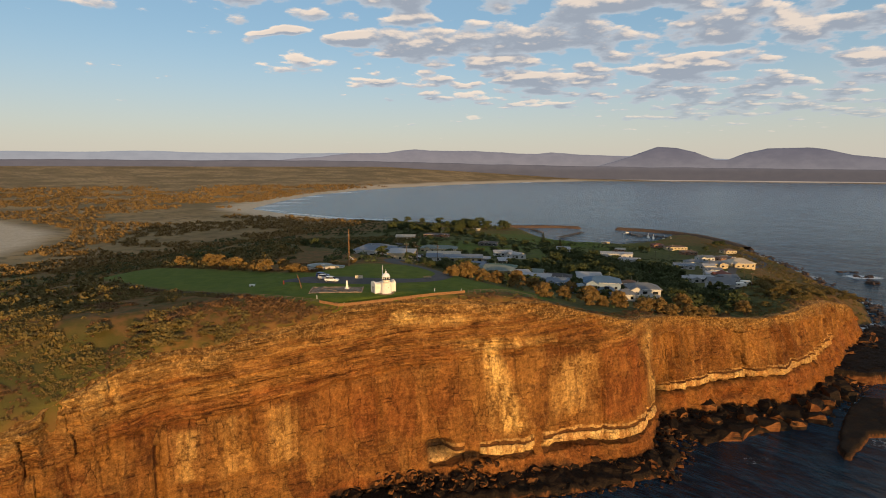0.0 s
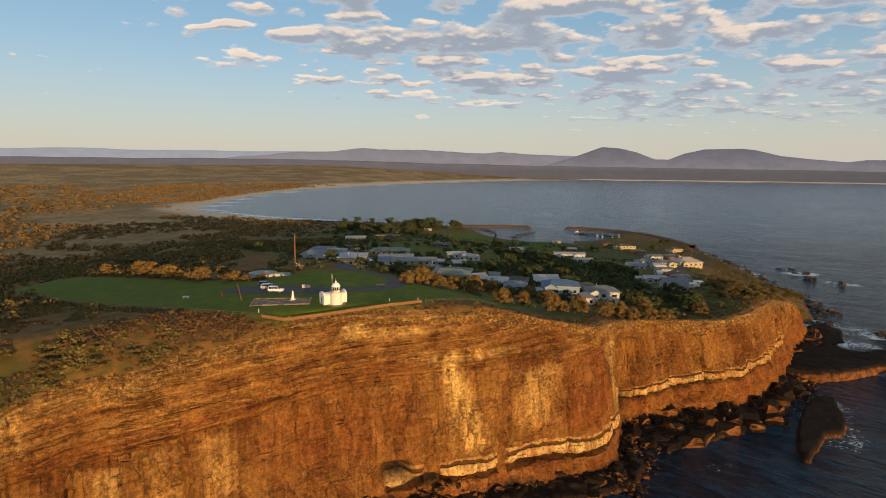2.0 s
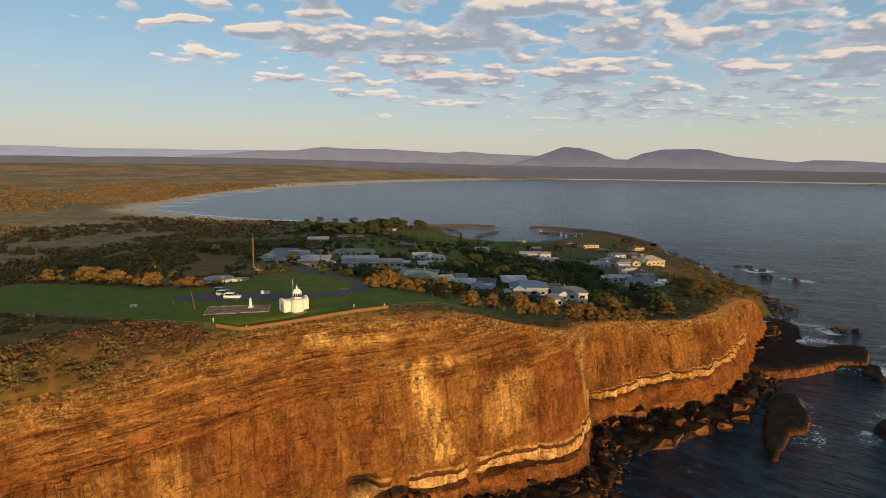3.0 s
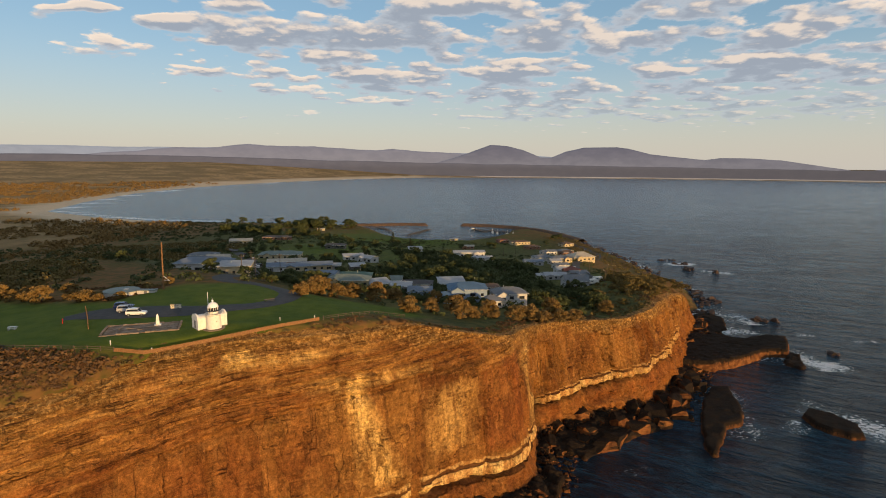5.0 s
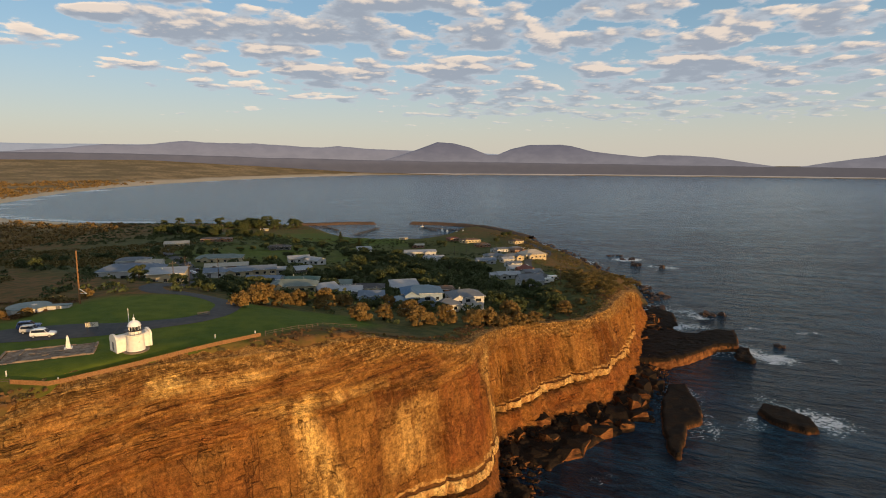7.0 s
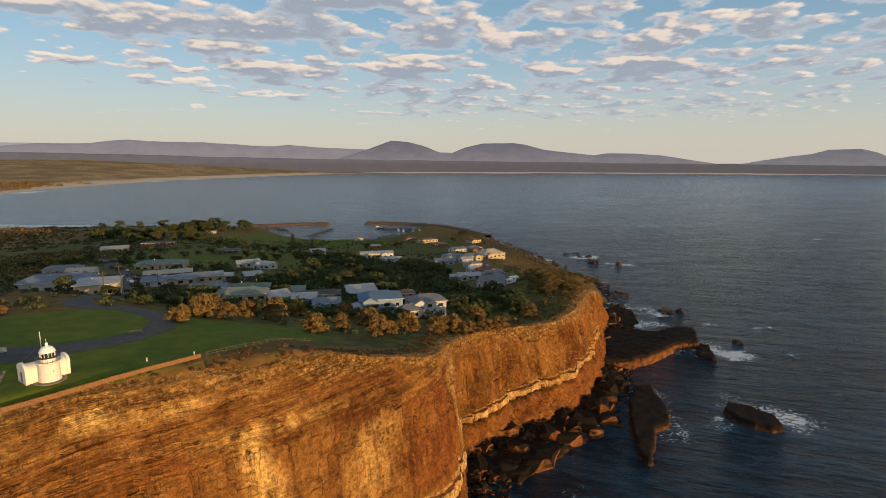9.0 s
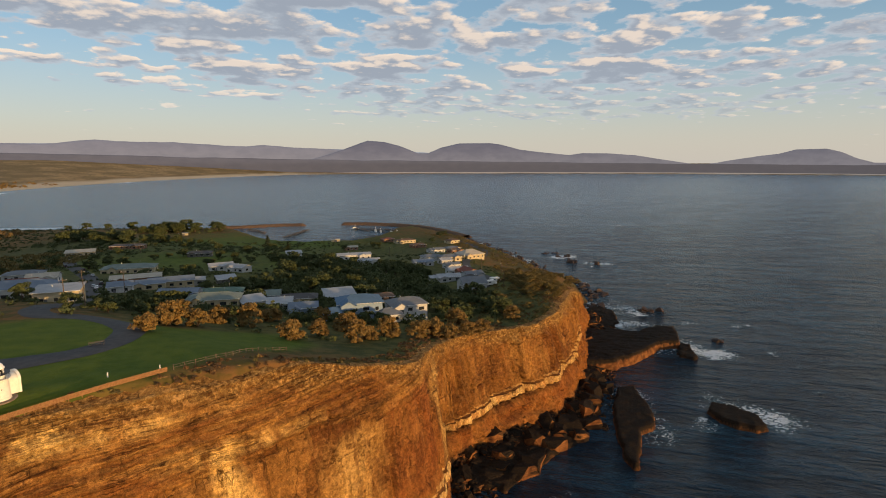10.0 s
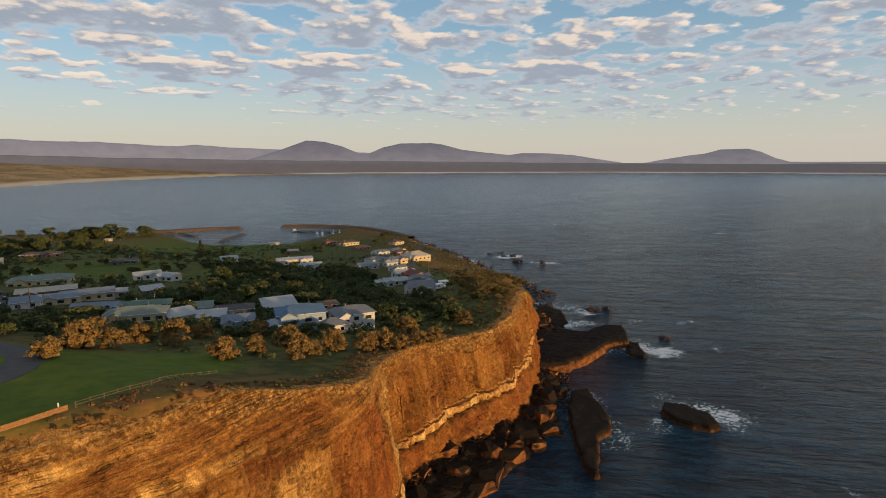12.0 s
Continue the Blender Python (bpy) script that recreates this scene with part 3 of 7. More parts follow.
def along(points, step):
    """Evenly spaced rows along a broken line of rows."""
    p = np.array(points, dtype=float)
    s = np.concatenate([[0], np.cumsum(np.hypot(*np.diff(p[:, :2], axis=0).T))])
    at = np.arange(0, s[-1], step)
    return np.stack([np.interp(at, s, p[:, k]) for k in range(p.shape[1])], 1), at


def smoothed(a, n):
    k = np.ones(n) / n
    return np.stack([np.convolve(np.pad(c, n // 2, mode="edge"), k, mode="valid")[: len(c)] for c in a.T], 1)


def cells(s, z, width, tall, k):
    """Offsets of broken blocks: one value for each cell of a staggered, warped wall."""
    s = s + 0.25 * width * vnoise(s / width * 0.8, z / tall * 0.8, k + 3)
    z = z + 0.3 * tall * vnoise(s / width * 0.5, z / tall, k + 5)
    row = np.floor(z / tall)
    col = np.floor(s / width + 0.5 * lattice(row, row * 0, k + 9) * 3)
    return lattice(col, row, k) * 2 - 1


def facets(s, z, width, tall, k, tilt=0.5):
    """Offsets of flat, slightly turned faces between upright joints."""
    s = s + 0.2 * width * vnoise(s / width * 0.7, z / tall * 0.9, k + 3) + 0.05 * z
    z = z + 0.3 * tall * vnoise(s / width * 0.6, z / tall, k + 5)
    row = np.floor(z / tall)
    along_row = s / width + lattice(row, row * 0, k + 9) * 3
    col = np.floor(along_row)
    lean = (lattice(col, row, k + 11) - 0.5) * 2 * tilt * (along_row - col - 0.5)
    return lattice(col, row, k) * 2 - 1 + lean


def build_cliff_wall():
    line, s = along(CLIFF, 0.32)
    line = smoothed(line, 7)
    top, foot = line[:, :2], line[:, 2:]
    run = np.gradient(foot, axis=0)
    run /= np.linalg.norm(run, axis=1)[:, None]
    run = smoothed(run, 21)
    run /= np.linalg.norm(run, axis=1)[:, None]
    out = np.stack([run[:, 1], -run[:, 0]], 1)          # towards the sea
    z_top = height(top[:, 0], top[:, 1])
    rows = 200
    v = np.linspace(0, 1, rows)[:, None]
    z = -2.0 + v * (z_top[None, :] + 2.0)
    S = np.broadcast_to(s[None, :], z.shape)
    x = foot[None, :, 0] * (1 - v) + top[None, :, 0] * v
    y = foot[None, :, 1] * (1 - v) + top[None, :, 1] * v
    zd = z - 0.055 * (S - 210)                            # the beds dip a little along the wall
    below_top = z_top[None, :] - z
    # three storeys of rock: thin beds above, massive jointed wall, a pale ledge over dark rubble
    parting = np.interp(S, (0, 150, 199, 240, 300, 420), (22, 32.3, 37.4, 40.4, 33.0, 30.0)) + 0.8 * vnoise(S / 7, S * 0, 2) + 0.4 * vnoise(S / 1.8, S * 0, 3)
    upper = np.clip((z - parting) / 0.8, 0, 1)
    course = zd + 0.5 * vnoise(S / 30, zd / 6, 12)
    bed = np.floor(course / 0.95 + 0.45 * vnoise(course / 2.2, course * 0, 14))
    ledges = (lattice(bed, bed * 0, 21) - 0.5) * 0.75 + cells(S, course, 3.4, 0.95, 31) * 0.26 + cells(S, course, 1.2, 0.5, 35) * 0.14 + facets(S, zd, 8.0, 5.5, 37) * 0.40
    joints = facets(S, zd, 8.5, 15.0, 41) * 0.75 + facets(S, zd, 3.6, 6.0, 43) * 0.34 + cells(S, zd, 1.3, 1.9, 45) * 0.11 + 0.16 * vnoise(S / 1.1, zd / 7, 44)
    def s_at(px, py):
        return s[np.argmin(np.hypot(top[:, 0] - px, top[:, 1] - py))]

    corner = s_at(79, 65)
    ledge_z = np.interp(S, (205, corner - 27, corner, corner + 30, corner + 95, corner + 140), (8.6, 11.0, 12.2, 14.0, 17.0, 18.5)) + 0.45 * vnoise(S / 9, S * 0, 52)
    thick = 1.55 + 0.45 * vnoise(S / 6, S * 0, 57) + 0.3 * vnoise(S / 1.7, S * 0, 58)
    band = np.clip(1.6 - np.abs(z - ledge_z) / np.maximum(thick, 0.3), 0, 1)
    present = np.clip((S - 202.5) / 1.0, 0, 1) * np.where((np.abs(S - 216.5) < 2.2) | (np.abs(S - 238) < 1.6), 0.0, 1.0)
    present = np.where(S > corner - 12, np.clip(0.9 + 0.7 * vnoise(S / 8, S * 0, 56), 0, 1), present) * np.clip((corner + 118 - S) / 10, 0, 1)
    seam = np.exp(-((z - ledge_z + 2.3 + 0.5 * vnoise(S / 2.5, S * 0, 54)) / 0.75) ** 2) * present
    shelf = -1.8 * seam
    right = np.clip((S - corner + 4) / 6, 0, 1)
    joints = joints + right * (facets(S, z * 0.6 + S * 0.02, 3.8, 9.0, 47, 0.9) * 0.95 + facets(S, z, 1.7, 5.0, 49) * 0.45)
    base = np.clip((ledge_z - 3 - z) / 4, 0, 1)
    rubble = cells(S, zd, 3.5, 3.0, 61) * 0.9 + cells(S, zd, 1.4, 1.2, 63) * 0.45
    big = 1.7 * fbm(S / 34, zd / 40, 71, 3) + 0.5 * fbm(S / 8, zd / 14, 75, 3)
    fine = 0.24 * fbm(S / 1.2, zd / 0.7, 81, 3) + np.clip((S - 330) / 40, 0, 1) * 0.5 * vnoise(S / 1.5, zd / 9, 83)
    d = big + fine + upper * ledges + (1 - upper) * (1 - base) * joints + base * rubble + shelf + band * present * 0.75
    d = d - 1.1 * np.exp(-((z - parting + 0.7) / 0.7) ** 2) * np.clip((248 - S) / 8, 0, 1)
    d = d + 1.6 * base * (0.4 + 0.6 * fbm(S / 12, S * 0 + 3, 85))
    butt = np.clip((124 - S) / 6, 0, 1)
    d = d + butt * (facets(S, z, 3.4, 7.0, 87, 0.9) * 1.1 + 0.5 * vnoise(S / 1.3, z / 6, 88))
    d = d - butt * 4.5 * np.exp(-((S - 107.5 - 0.12 * (z - 36)) / 1.9) ** 2) * np.clip((z - 30) / 5, 0, 1)
    d = d - 0.9 * np.exp(-((z - 13.8 - 0.5 * vnoise(S / 6, S * 0, 89)) / 0.5) ** 2) * np.clip((196 - S) / 4, 0, 1)
    for at, low, high, half, deep in ((129, 8, 27, 1.3, 3.0), (152, 17, 33, 0.9, 1.8), (283.5, 8, 40, 0.8, 1.6), (246, 30, 44, 0.5, 1.0), (262, 4, 26, 0.5, 0.9)):
        d = d - deep * np.exp(-((S - at - 0.4 * vnoise(z / 5, z * 0, 7)) / half) ** 2) * np.clip((z - low) / 2, 0, 1) * np.clip((high - z) / 2, 0, 1)
    for at, level, half, tall, deep in ((206, 11, 4.0, 2.6, 4.0), (corner - 2, 10.5, 6.5, 3.6, 5.0), (215, 7.5, 6.0, 1.6, 2.6), (244, 8.6, 14, 1.1, 1.8), (corner + 38, 7.0, 12, 1.4, 2.4)):
        d = d - deep * np.exp(-((S - at) / half) ** 4 - ((z - level - 0.6 * vnoise(S / 4, S * 0, 9)) / tall) ** 4)
    fade = np.clip(below_top / 1.5, 0, 1)
    d = d * (0.35 + 0.65 * fade) - np.where(S > 250, 0.9, 2.2) * np.clip(1 - below_top / 9, 0, 1) ** 1.6
    x, y = x + out[None, :, 0] * d, y + out[None, :, 1] * d
    pale = np.zeros_like(z)
    slab = np.clip(1.2 - ((S - 197) / 4.2) ** 2 - ((below_top - 4.0) / 2.6) ** 2 + 0.9 * fbm(S / 2.0, zd / 1.4, 101), 0, 1) * (below_top < 8)
    pale = np.maximum(pale, np.clip(slab * 1.6 - 0.3, 0, 1) * (np.abs(S - 197) < 9))
    def fan(mid, half, high, low, edge=3.0):
        return np.clip(1.3 - np.abs(S - mid) / half, 0, 1) * np.clip((high - z) / edge, 0, 1) * np.clip((z - low) / edge, 0, 1)

    plume = 1.05 * fan(222.0 + (40 - z) * 0.30, 3.2 + (40 - z) * 0.11, 46, 13.5) + 0.5 * fan(251, 8, 38, 17) + 0.7 * fan(290, 5, 40, 14)
    plume = plume + 0.5 * fan(135.5, 3.6, 29, 15, 1.5) + 0.4 * fan(147, 3.8, 31, 15, 1.5) + 0.4 * fan(160, 4.6, 32, 15, 1.5) + 0.8 * fan(119, 2.2, 46, 36, 1.5)
    plume = plume + 0.9 * fan(228, 16, 45, 40.5, 1.4) + 0.8 * fan(205, 20, 52, 48.5, 1.4) + 0.6 * fan(100, 20, 46, 38, 3)
    pale = np.maximum(pale, plume * np.clip(0.72 + 1.2 * fbm(S / 2.2, zd / 9, 103), 0, 1) * 0.95)
    red = np.clip((9.5 - np.abs(S - 271)) / 2, 0, 1) * np.clip((41 - z) / 3, 0, 1) * np.clip((z - 14) / 2, 0, 1)
    red = np.maximum(red, 0.75 * np.exp(-((z - parting - 2.6) / 3.2) ** 2) * np.clip((218 - S) / 8, 0, 1) * np.clip((S - 112) / 8, 0, 1))
    red = np.maximum(red, 0.7 * np.exp(-((z - 25) / 9) ** 4) * np.exp(-((S - 190) / 20) ** 4))
    red = np.maximum(red, 0.8 * np.clip((ledge_z - 2.5 - z) / 1.5, 0, 1))
    red = red * np.clip(0.8 + 0.6 * fbm(S / 3, zd / 12, 105), 0, 1)
    scrub = np.clip((4.5 - below_top + 4 * fbm(S / 6, zd / 6, 91)) / 3, 0, 1) * 0.85
    # shade of caves and undercut, put into the colour beside the wet foot
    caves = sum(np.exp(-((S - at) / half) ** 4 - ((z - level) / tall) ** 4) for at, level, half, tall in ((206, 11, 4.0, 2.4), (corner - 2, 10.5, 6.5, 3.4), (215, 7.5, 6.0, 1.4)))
    wet_and_shade = np.clip((4.5 - z + 3 * fbm(S / 6, zd / 5, 93)) / 2.5, 0, 1) * 0.9
    wet_and_shade = np.clip(np.maximum(wet_and_shade, np.maximum(caves * 0.95, seam * 0.5)), 0, 1)
    # the lip that runs back over the turf
    back = np.arange(1, 10)[:, None] * 0.6
    lx = x[-1][None, :] - out[None, :, 0] * back
    ly = y[-1][None, :] - out[None, :, 1] * back
    reach = np.clip(back / 4.0, 0, 1)
    lz = height(lx.ravel(), ly.ravel()).reshape(lx.shape) * reach + z[-1][None, :] * (1 - reach)
    lz = lz + 0.25 * vnoise(lx / 1.3, ly / 1.3, 95) * (back < 5) + np.where(back > 3.7, -(back - 3.7) * 0.35, 0.06)
    X, Y, Z = (np.concatenate(p) for p in ((x, lx), (y, ly), (z, lz)))
    lip_scrub = np.clip(0.75 + 0.5 * fbm(lx / 5, ly / 5, 97), 0, 1)
    flat = np.zeros(lx.shape)
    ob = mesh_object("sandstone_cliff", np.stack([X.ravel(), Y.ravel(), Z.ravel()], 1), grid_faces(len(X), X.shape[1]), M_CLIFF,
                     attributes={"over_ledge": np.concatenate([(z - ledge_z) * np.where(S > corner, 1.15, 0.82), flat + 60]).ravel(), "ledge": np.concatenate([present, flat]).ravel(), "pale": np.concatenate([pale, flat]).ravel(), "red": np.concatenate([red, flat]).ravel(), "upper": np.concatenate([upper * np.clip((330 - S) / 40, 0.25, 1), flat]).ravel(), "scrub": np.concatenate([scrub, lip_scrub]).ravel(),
                                 "wet_and_shade": np.concatenate([wet_and_shade, flat]).ravel()})
    tagged(ob, "tall sunlit orange sandstone cliff with ledges and joints", "cliff", kind="structure")


build_cliff_wall()

# sea rocks: name, x, y, length, width, turn, top
SEA_ROCKS = [("rock_spit", 196, 171, 62, 15, 8, 4.6), ("rock_spit", 222, 158, 15, 8, -40, 2.6), ("rock_slab", 157, 96, 46, 16, 78, 2.4),
             ("rock_islet", 198, 91, 30, 13, -52, 2.3), ("rock_shelf", 172, 212, 40, 22, 30, 2.0), ("rock_shelf", 196, 205, 34, 12, 25, 2.2)]


def build_sea():
    xs = spaced(60, 300, 2.5, -1500, 6000, 1.06)
    ys = spaced(20, 480, 2.5, -700, 4900, 1.045)
    gx, gy = np.meshgrid(xs, ys)
    x, y = gx.ravel(), gy.ravel()
    d, side = outline_distance(x, y, LAND)
    off = -d
    first_bay = len(CLIFF) - 1 + len(EAST_SHORE) + len(HARBOUR)
    bay = (side >= first_bay + 2) & (side < first_bay + len(BAY))
    surf = np.where(bay, np.exp(-((off - 12) / 16) ** 2) * 1.0 + np.exp(-((off - 75) / 16) ** 2) * 0.55 * np.clip(vnoise(x / 60, y / 60, 7) + 0.5, 0, 1), 0)
    rocky = side < len(CLIFF) - 1 + len(EAST_SHORE)
    surf = surf + np.where(rocky & (side > 17), np.exp(-np.maximum(off - 4, 0) / 9) * (0.5 + 0.6 * vnoise(x / 14, y / 14, 9)), 0)
    for _, cx, cy, length, width, turn, _top in SEA_ROCKS + [("", 248, 440, 24, 12, 30, 1), ("", 268, 395, 20, 8, 10, 1), ("", 214, 250, 20, 14, 0, 1)]:
        a = radians(turn)
        u, w = (x - cx) * math.cos(a) + (y - cy) * math.sin(a), -(x - cx) * math.sin(a) + (y - cy) * math.cos(a)
        e = np.hypot(np.maximum(np.abs(u) - length / 2, 0), np.maximum(np.abs(w) - width / 2, 0))
        surf = surf + {"rock_slab": 0.5, "rock_spit": 0.8}.get(_, 0.8) * np.exp(-e / 7) * (0.80 + 0.5 * vnoise(x / 11, y / 11, 11)) * np.clip(0.75 + (x - cx) / 40, 0.25, 1)
    for cx, cy, wide, deep in ((244, 205, 13, 5), (270, 196, 14, 4), (246, 440, 16, 7), (262, 404, 12, 6), (430, 690, 34, 8), (112, 48, 7, 4), (180, 84, 6, 8), (232, 150, 8, 7), (225, 228, 9, 8)):
        surf = surf + 0.75 * np.exp(-((x - cx) / wide) ** 2 - ((y - cy) / deep) ** 2) * (0.7 + 0.5 * vnoise(x / 4, y / 3, 15))
    caps = np.clip(vnoise(x / 16, y / 7, 13) - 0.875, 0, 1) * 6 * np.clip((x - 150) / 60, 0, 1) * (y < 700)
    shallow_and_sky = np.where(bay, np.clip(1 - off / 260, 0, 1), 0)
    # beyond the shallows: painted sky brightness, fading eastward across the bay
    shallow_and_sky = np.maximum(shallow_and_sky, 0.68 * np.clip((1000 - x) / 1500, 0, 1) * np.clip((y - 560) / 200, 0, 1))
    z = np.zeros_like(x)
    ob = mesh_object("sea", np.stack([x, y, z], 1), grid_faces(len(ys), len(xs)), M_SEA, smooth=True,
                     attributes={"foam": np.clip(surf + caps, 0, 1), "shallow_and_sky": shallow_and_sky, "offing_sheen": np.clip((y - 0.4 * x - 150) / 900, 0, 1) ** 0.7})
    tagged(ob, "grey-blue sea with small waves and white surf", "sea", kind="structure")


build_sea()


def build_range(name, label, radius, angles, rises, depth, mat, seed, wobble):
    a = np.radians(np.linspace(angles[0], angles[-1], 420))
    tall = np.tan(np.radians(np.interp(np.degrees(a), angles, rises))) * radius + 95
    tall = tall + wobble * fbm(np.degrees(a) * 0.35, a * 0, seed, 6)
    across = np.linspace(-1, 1, 15)[:, None]
    bell = (1 - np.abs(across) ** 1.3)
    rough = fbm(np.degrees(a)[None, :] * 1.6 + across * 0.6, across * 3 + a[None, :] * 0, seed + 7, 4)
    z = -5 + (tall[None, :] + 5) * bell * (1 + 0.25 * rough * (1 - bell))
    r = radius + across * depth
    x, y = r * np.sin(a)[None, :], r * np.cos(a)[None, :]
    ob = mesh_object(name, np.stack([x.ravel(), y.ravel(), z.ravel()], 1), grid_faces(15, 420), mat, smooth=True)
    tagged(ob, label, "mountains", kind="structure")


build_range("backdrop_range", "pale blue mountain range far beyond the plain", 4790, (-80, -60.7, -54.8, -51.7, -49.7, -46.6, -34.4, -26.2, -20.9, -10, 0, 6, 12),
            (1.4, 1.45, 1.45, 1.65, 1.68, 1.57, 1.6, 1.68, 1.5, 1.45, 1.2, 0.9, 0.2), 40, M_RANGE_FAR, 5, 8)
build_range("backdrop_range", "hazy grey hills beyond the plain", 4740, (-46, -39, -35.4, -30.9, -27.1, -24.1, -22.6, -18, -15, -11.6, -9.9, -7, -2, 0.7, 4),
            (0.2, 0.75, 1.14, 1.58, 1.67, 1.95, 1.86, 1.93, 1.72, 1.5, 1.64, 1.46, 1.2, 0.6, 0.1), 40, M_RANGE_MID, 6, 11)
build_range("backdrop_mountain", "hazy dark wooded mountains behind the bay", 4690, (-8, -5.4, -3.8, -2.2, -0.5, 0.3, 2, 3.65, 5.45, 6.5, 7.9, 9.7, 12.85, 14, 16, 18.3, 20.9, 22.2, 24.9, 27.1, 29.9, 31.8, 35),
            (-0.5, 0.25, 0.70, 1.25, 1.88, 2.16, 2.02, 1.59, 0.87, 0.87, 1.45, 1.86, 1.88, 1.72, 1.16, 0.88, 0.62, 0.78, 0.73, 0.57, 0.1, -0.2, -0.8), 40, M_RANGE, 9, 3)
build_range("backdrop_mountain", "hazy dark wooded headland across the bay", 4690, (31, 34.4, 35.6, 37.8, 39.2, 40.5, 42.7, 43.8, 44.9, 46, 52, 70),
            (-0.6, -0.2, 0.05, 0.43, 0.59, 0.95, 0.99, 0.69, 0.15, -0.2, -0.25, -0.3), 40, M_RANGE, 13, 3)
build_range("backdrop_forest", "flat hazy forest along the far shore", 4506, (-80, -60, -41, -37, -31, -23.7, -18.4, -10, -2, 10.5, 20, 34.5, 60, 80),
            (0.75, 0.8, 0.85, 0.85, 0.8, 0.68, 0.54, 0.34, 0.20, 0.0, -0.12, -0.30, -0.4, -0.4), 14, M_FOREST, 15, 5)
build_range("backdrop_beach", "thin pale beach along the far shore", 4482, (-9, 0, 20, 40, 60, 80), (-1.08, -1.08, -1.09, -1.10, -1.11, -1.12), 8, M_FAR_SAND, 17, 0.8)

# ---- builders ----
def thing(name, label, category, m, group=""):
    root = new(name)
    root.matrix_world = m
    return tagged(root, label, category, group)


def part(name, bm, mat, parent, label="", smooth=False):
    me = bpy.data.meshes.new(name)
    bmesh.ops.recalc_face_normals(bm, faces=bm.faces)
    bm.to_mesh(me)
    bm.free()
    if smooth:
        me.polygons.foreach_set("use_smooth", np.ones(len(me.polygons), dtype=bool))
    me.materials.append(mat)
    ob = new(name, me)
    ob.parent = parent
    if label:
        ob["label"] = label
    return ob


def box(bm, x0, y0, z0, x1, y1, z1, m=None):
    got = bmesh.ops.create_cube(bm, size=1.0)["verts"]
    for v in got:
        v.co = Vector((x0 + (v.co.x + 0.5) * (x1 - x0), y0 + (v.co.y + 0.5) * (y1 - y0), z0 + (v.co.z + 0.5) * (z1 - z0)))
        if m is not None:
            v.co = m @ v.co
    return got


def rod(bm, a, b, r, n=8, r2=None):
    a, b = Vector(a), Vector(b)
    d = b - a
    m = Matrix.Translation((a + b) / 2) @ d.to_track_quat("Z", "Y").to_matrix().to_4x4()
    bmesh.ops.create_cone(bm, cap_ends=True, segments=n, radius1=r, radius2=r if r2 is None else r2, depth=d.length, matrix=m)


def lathe(bm, profile, n=32, x=0.0, y=0.0):
    rings = []
    for r, z in profile:
        rings.append([bm.verts.new((x + r * math.cos(2 * math.pi * i / n), y + r * math.sin(2 * math.pi * i / n), z)) for i in range(n)])
    for a, b in zip(rings, rings[1:]):
        for i in range(n):
            bm.faces.new((a[i], a[(i + 1) % n], b[(i + 1) % n], b[i]))
    bm.faces.new(rings[0][::-1])
    bm.faces.new(rings[-1])


def boxed(*sizes, bevel=0.0):
    bm = bmesh.new()
    box(bm, *sizes)
    if bevel:
        bmesh.ops.bevel(bm, geom=bm.edges[:], offset=bevel, segments=1, affect="EDGES")
    return bm


def rodded(a, b, r, n=8, r2=None):
    bm = bmesh.new()
    rod(bm, a, b, r, n, r2)
    return bm


def lathed(profile, n=32, x=0.0, y=0.0):
    bm = bmesh.new()
    lathe(bm, profile, n, x, y)
    return bm


def standing(x, y, turn=0.0, sink=0.0):
    return pose(x, y, ground_z(x, y) - sink, 0, 0, turn)


def strip(name, points, width, mat, label, category, lift=0.05, step=1.0, taper=None):
    """A road or path laid on the ground."""
    line, s = along(points, step)
    line = smoothed(line, 9)
    run = np.gradient(line[:, :2], axis=0)
    run /= np.linalg.norm(run, axis=1)[:, None]
    side = np.stack([-run[:, 1], run[:, 0]], 1)
    across = np.linspace(-0.5, 0.5, 7)
    w = line[:, 2] if line.shape[1] > 2 else np.full(len(line), width)
    x = line[:, 0][:, None] + side[:, 0][:, None] * across * w[:, None]
    y = line[:, 1][:, None] + side[:, 1][:, None] * across * w[:, None]
    z = shore_z(x.ravel(), y.ravel())[0] + lift + 0.10 * (1 - (2 * np.tile(across, len(line))) ** 4)
    ob = mesh_object(name, np.stack([x.ravel(), y.ravel(), z], 1), grid_faces(len(line), 7), mat, smooth=True)
    return tagged(ob, label, category, kind="structure")


# ---- the lighthouse ----
M_PLINTH = plain("plinth_grey", (0.45, 0.43, 0.40), (0.56, 0.54, 0.5), 1.2, 0.8, 0.01)
M_DOORPAINT = plain("door_paint", (0.10, 0.10, 0.11), (0.16, 0.16, 0.17), 2.0, 0.6, 0.003)


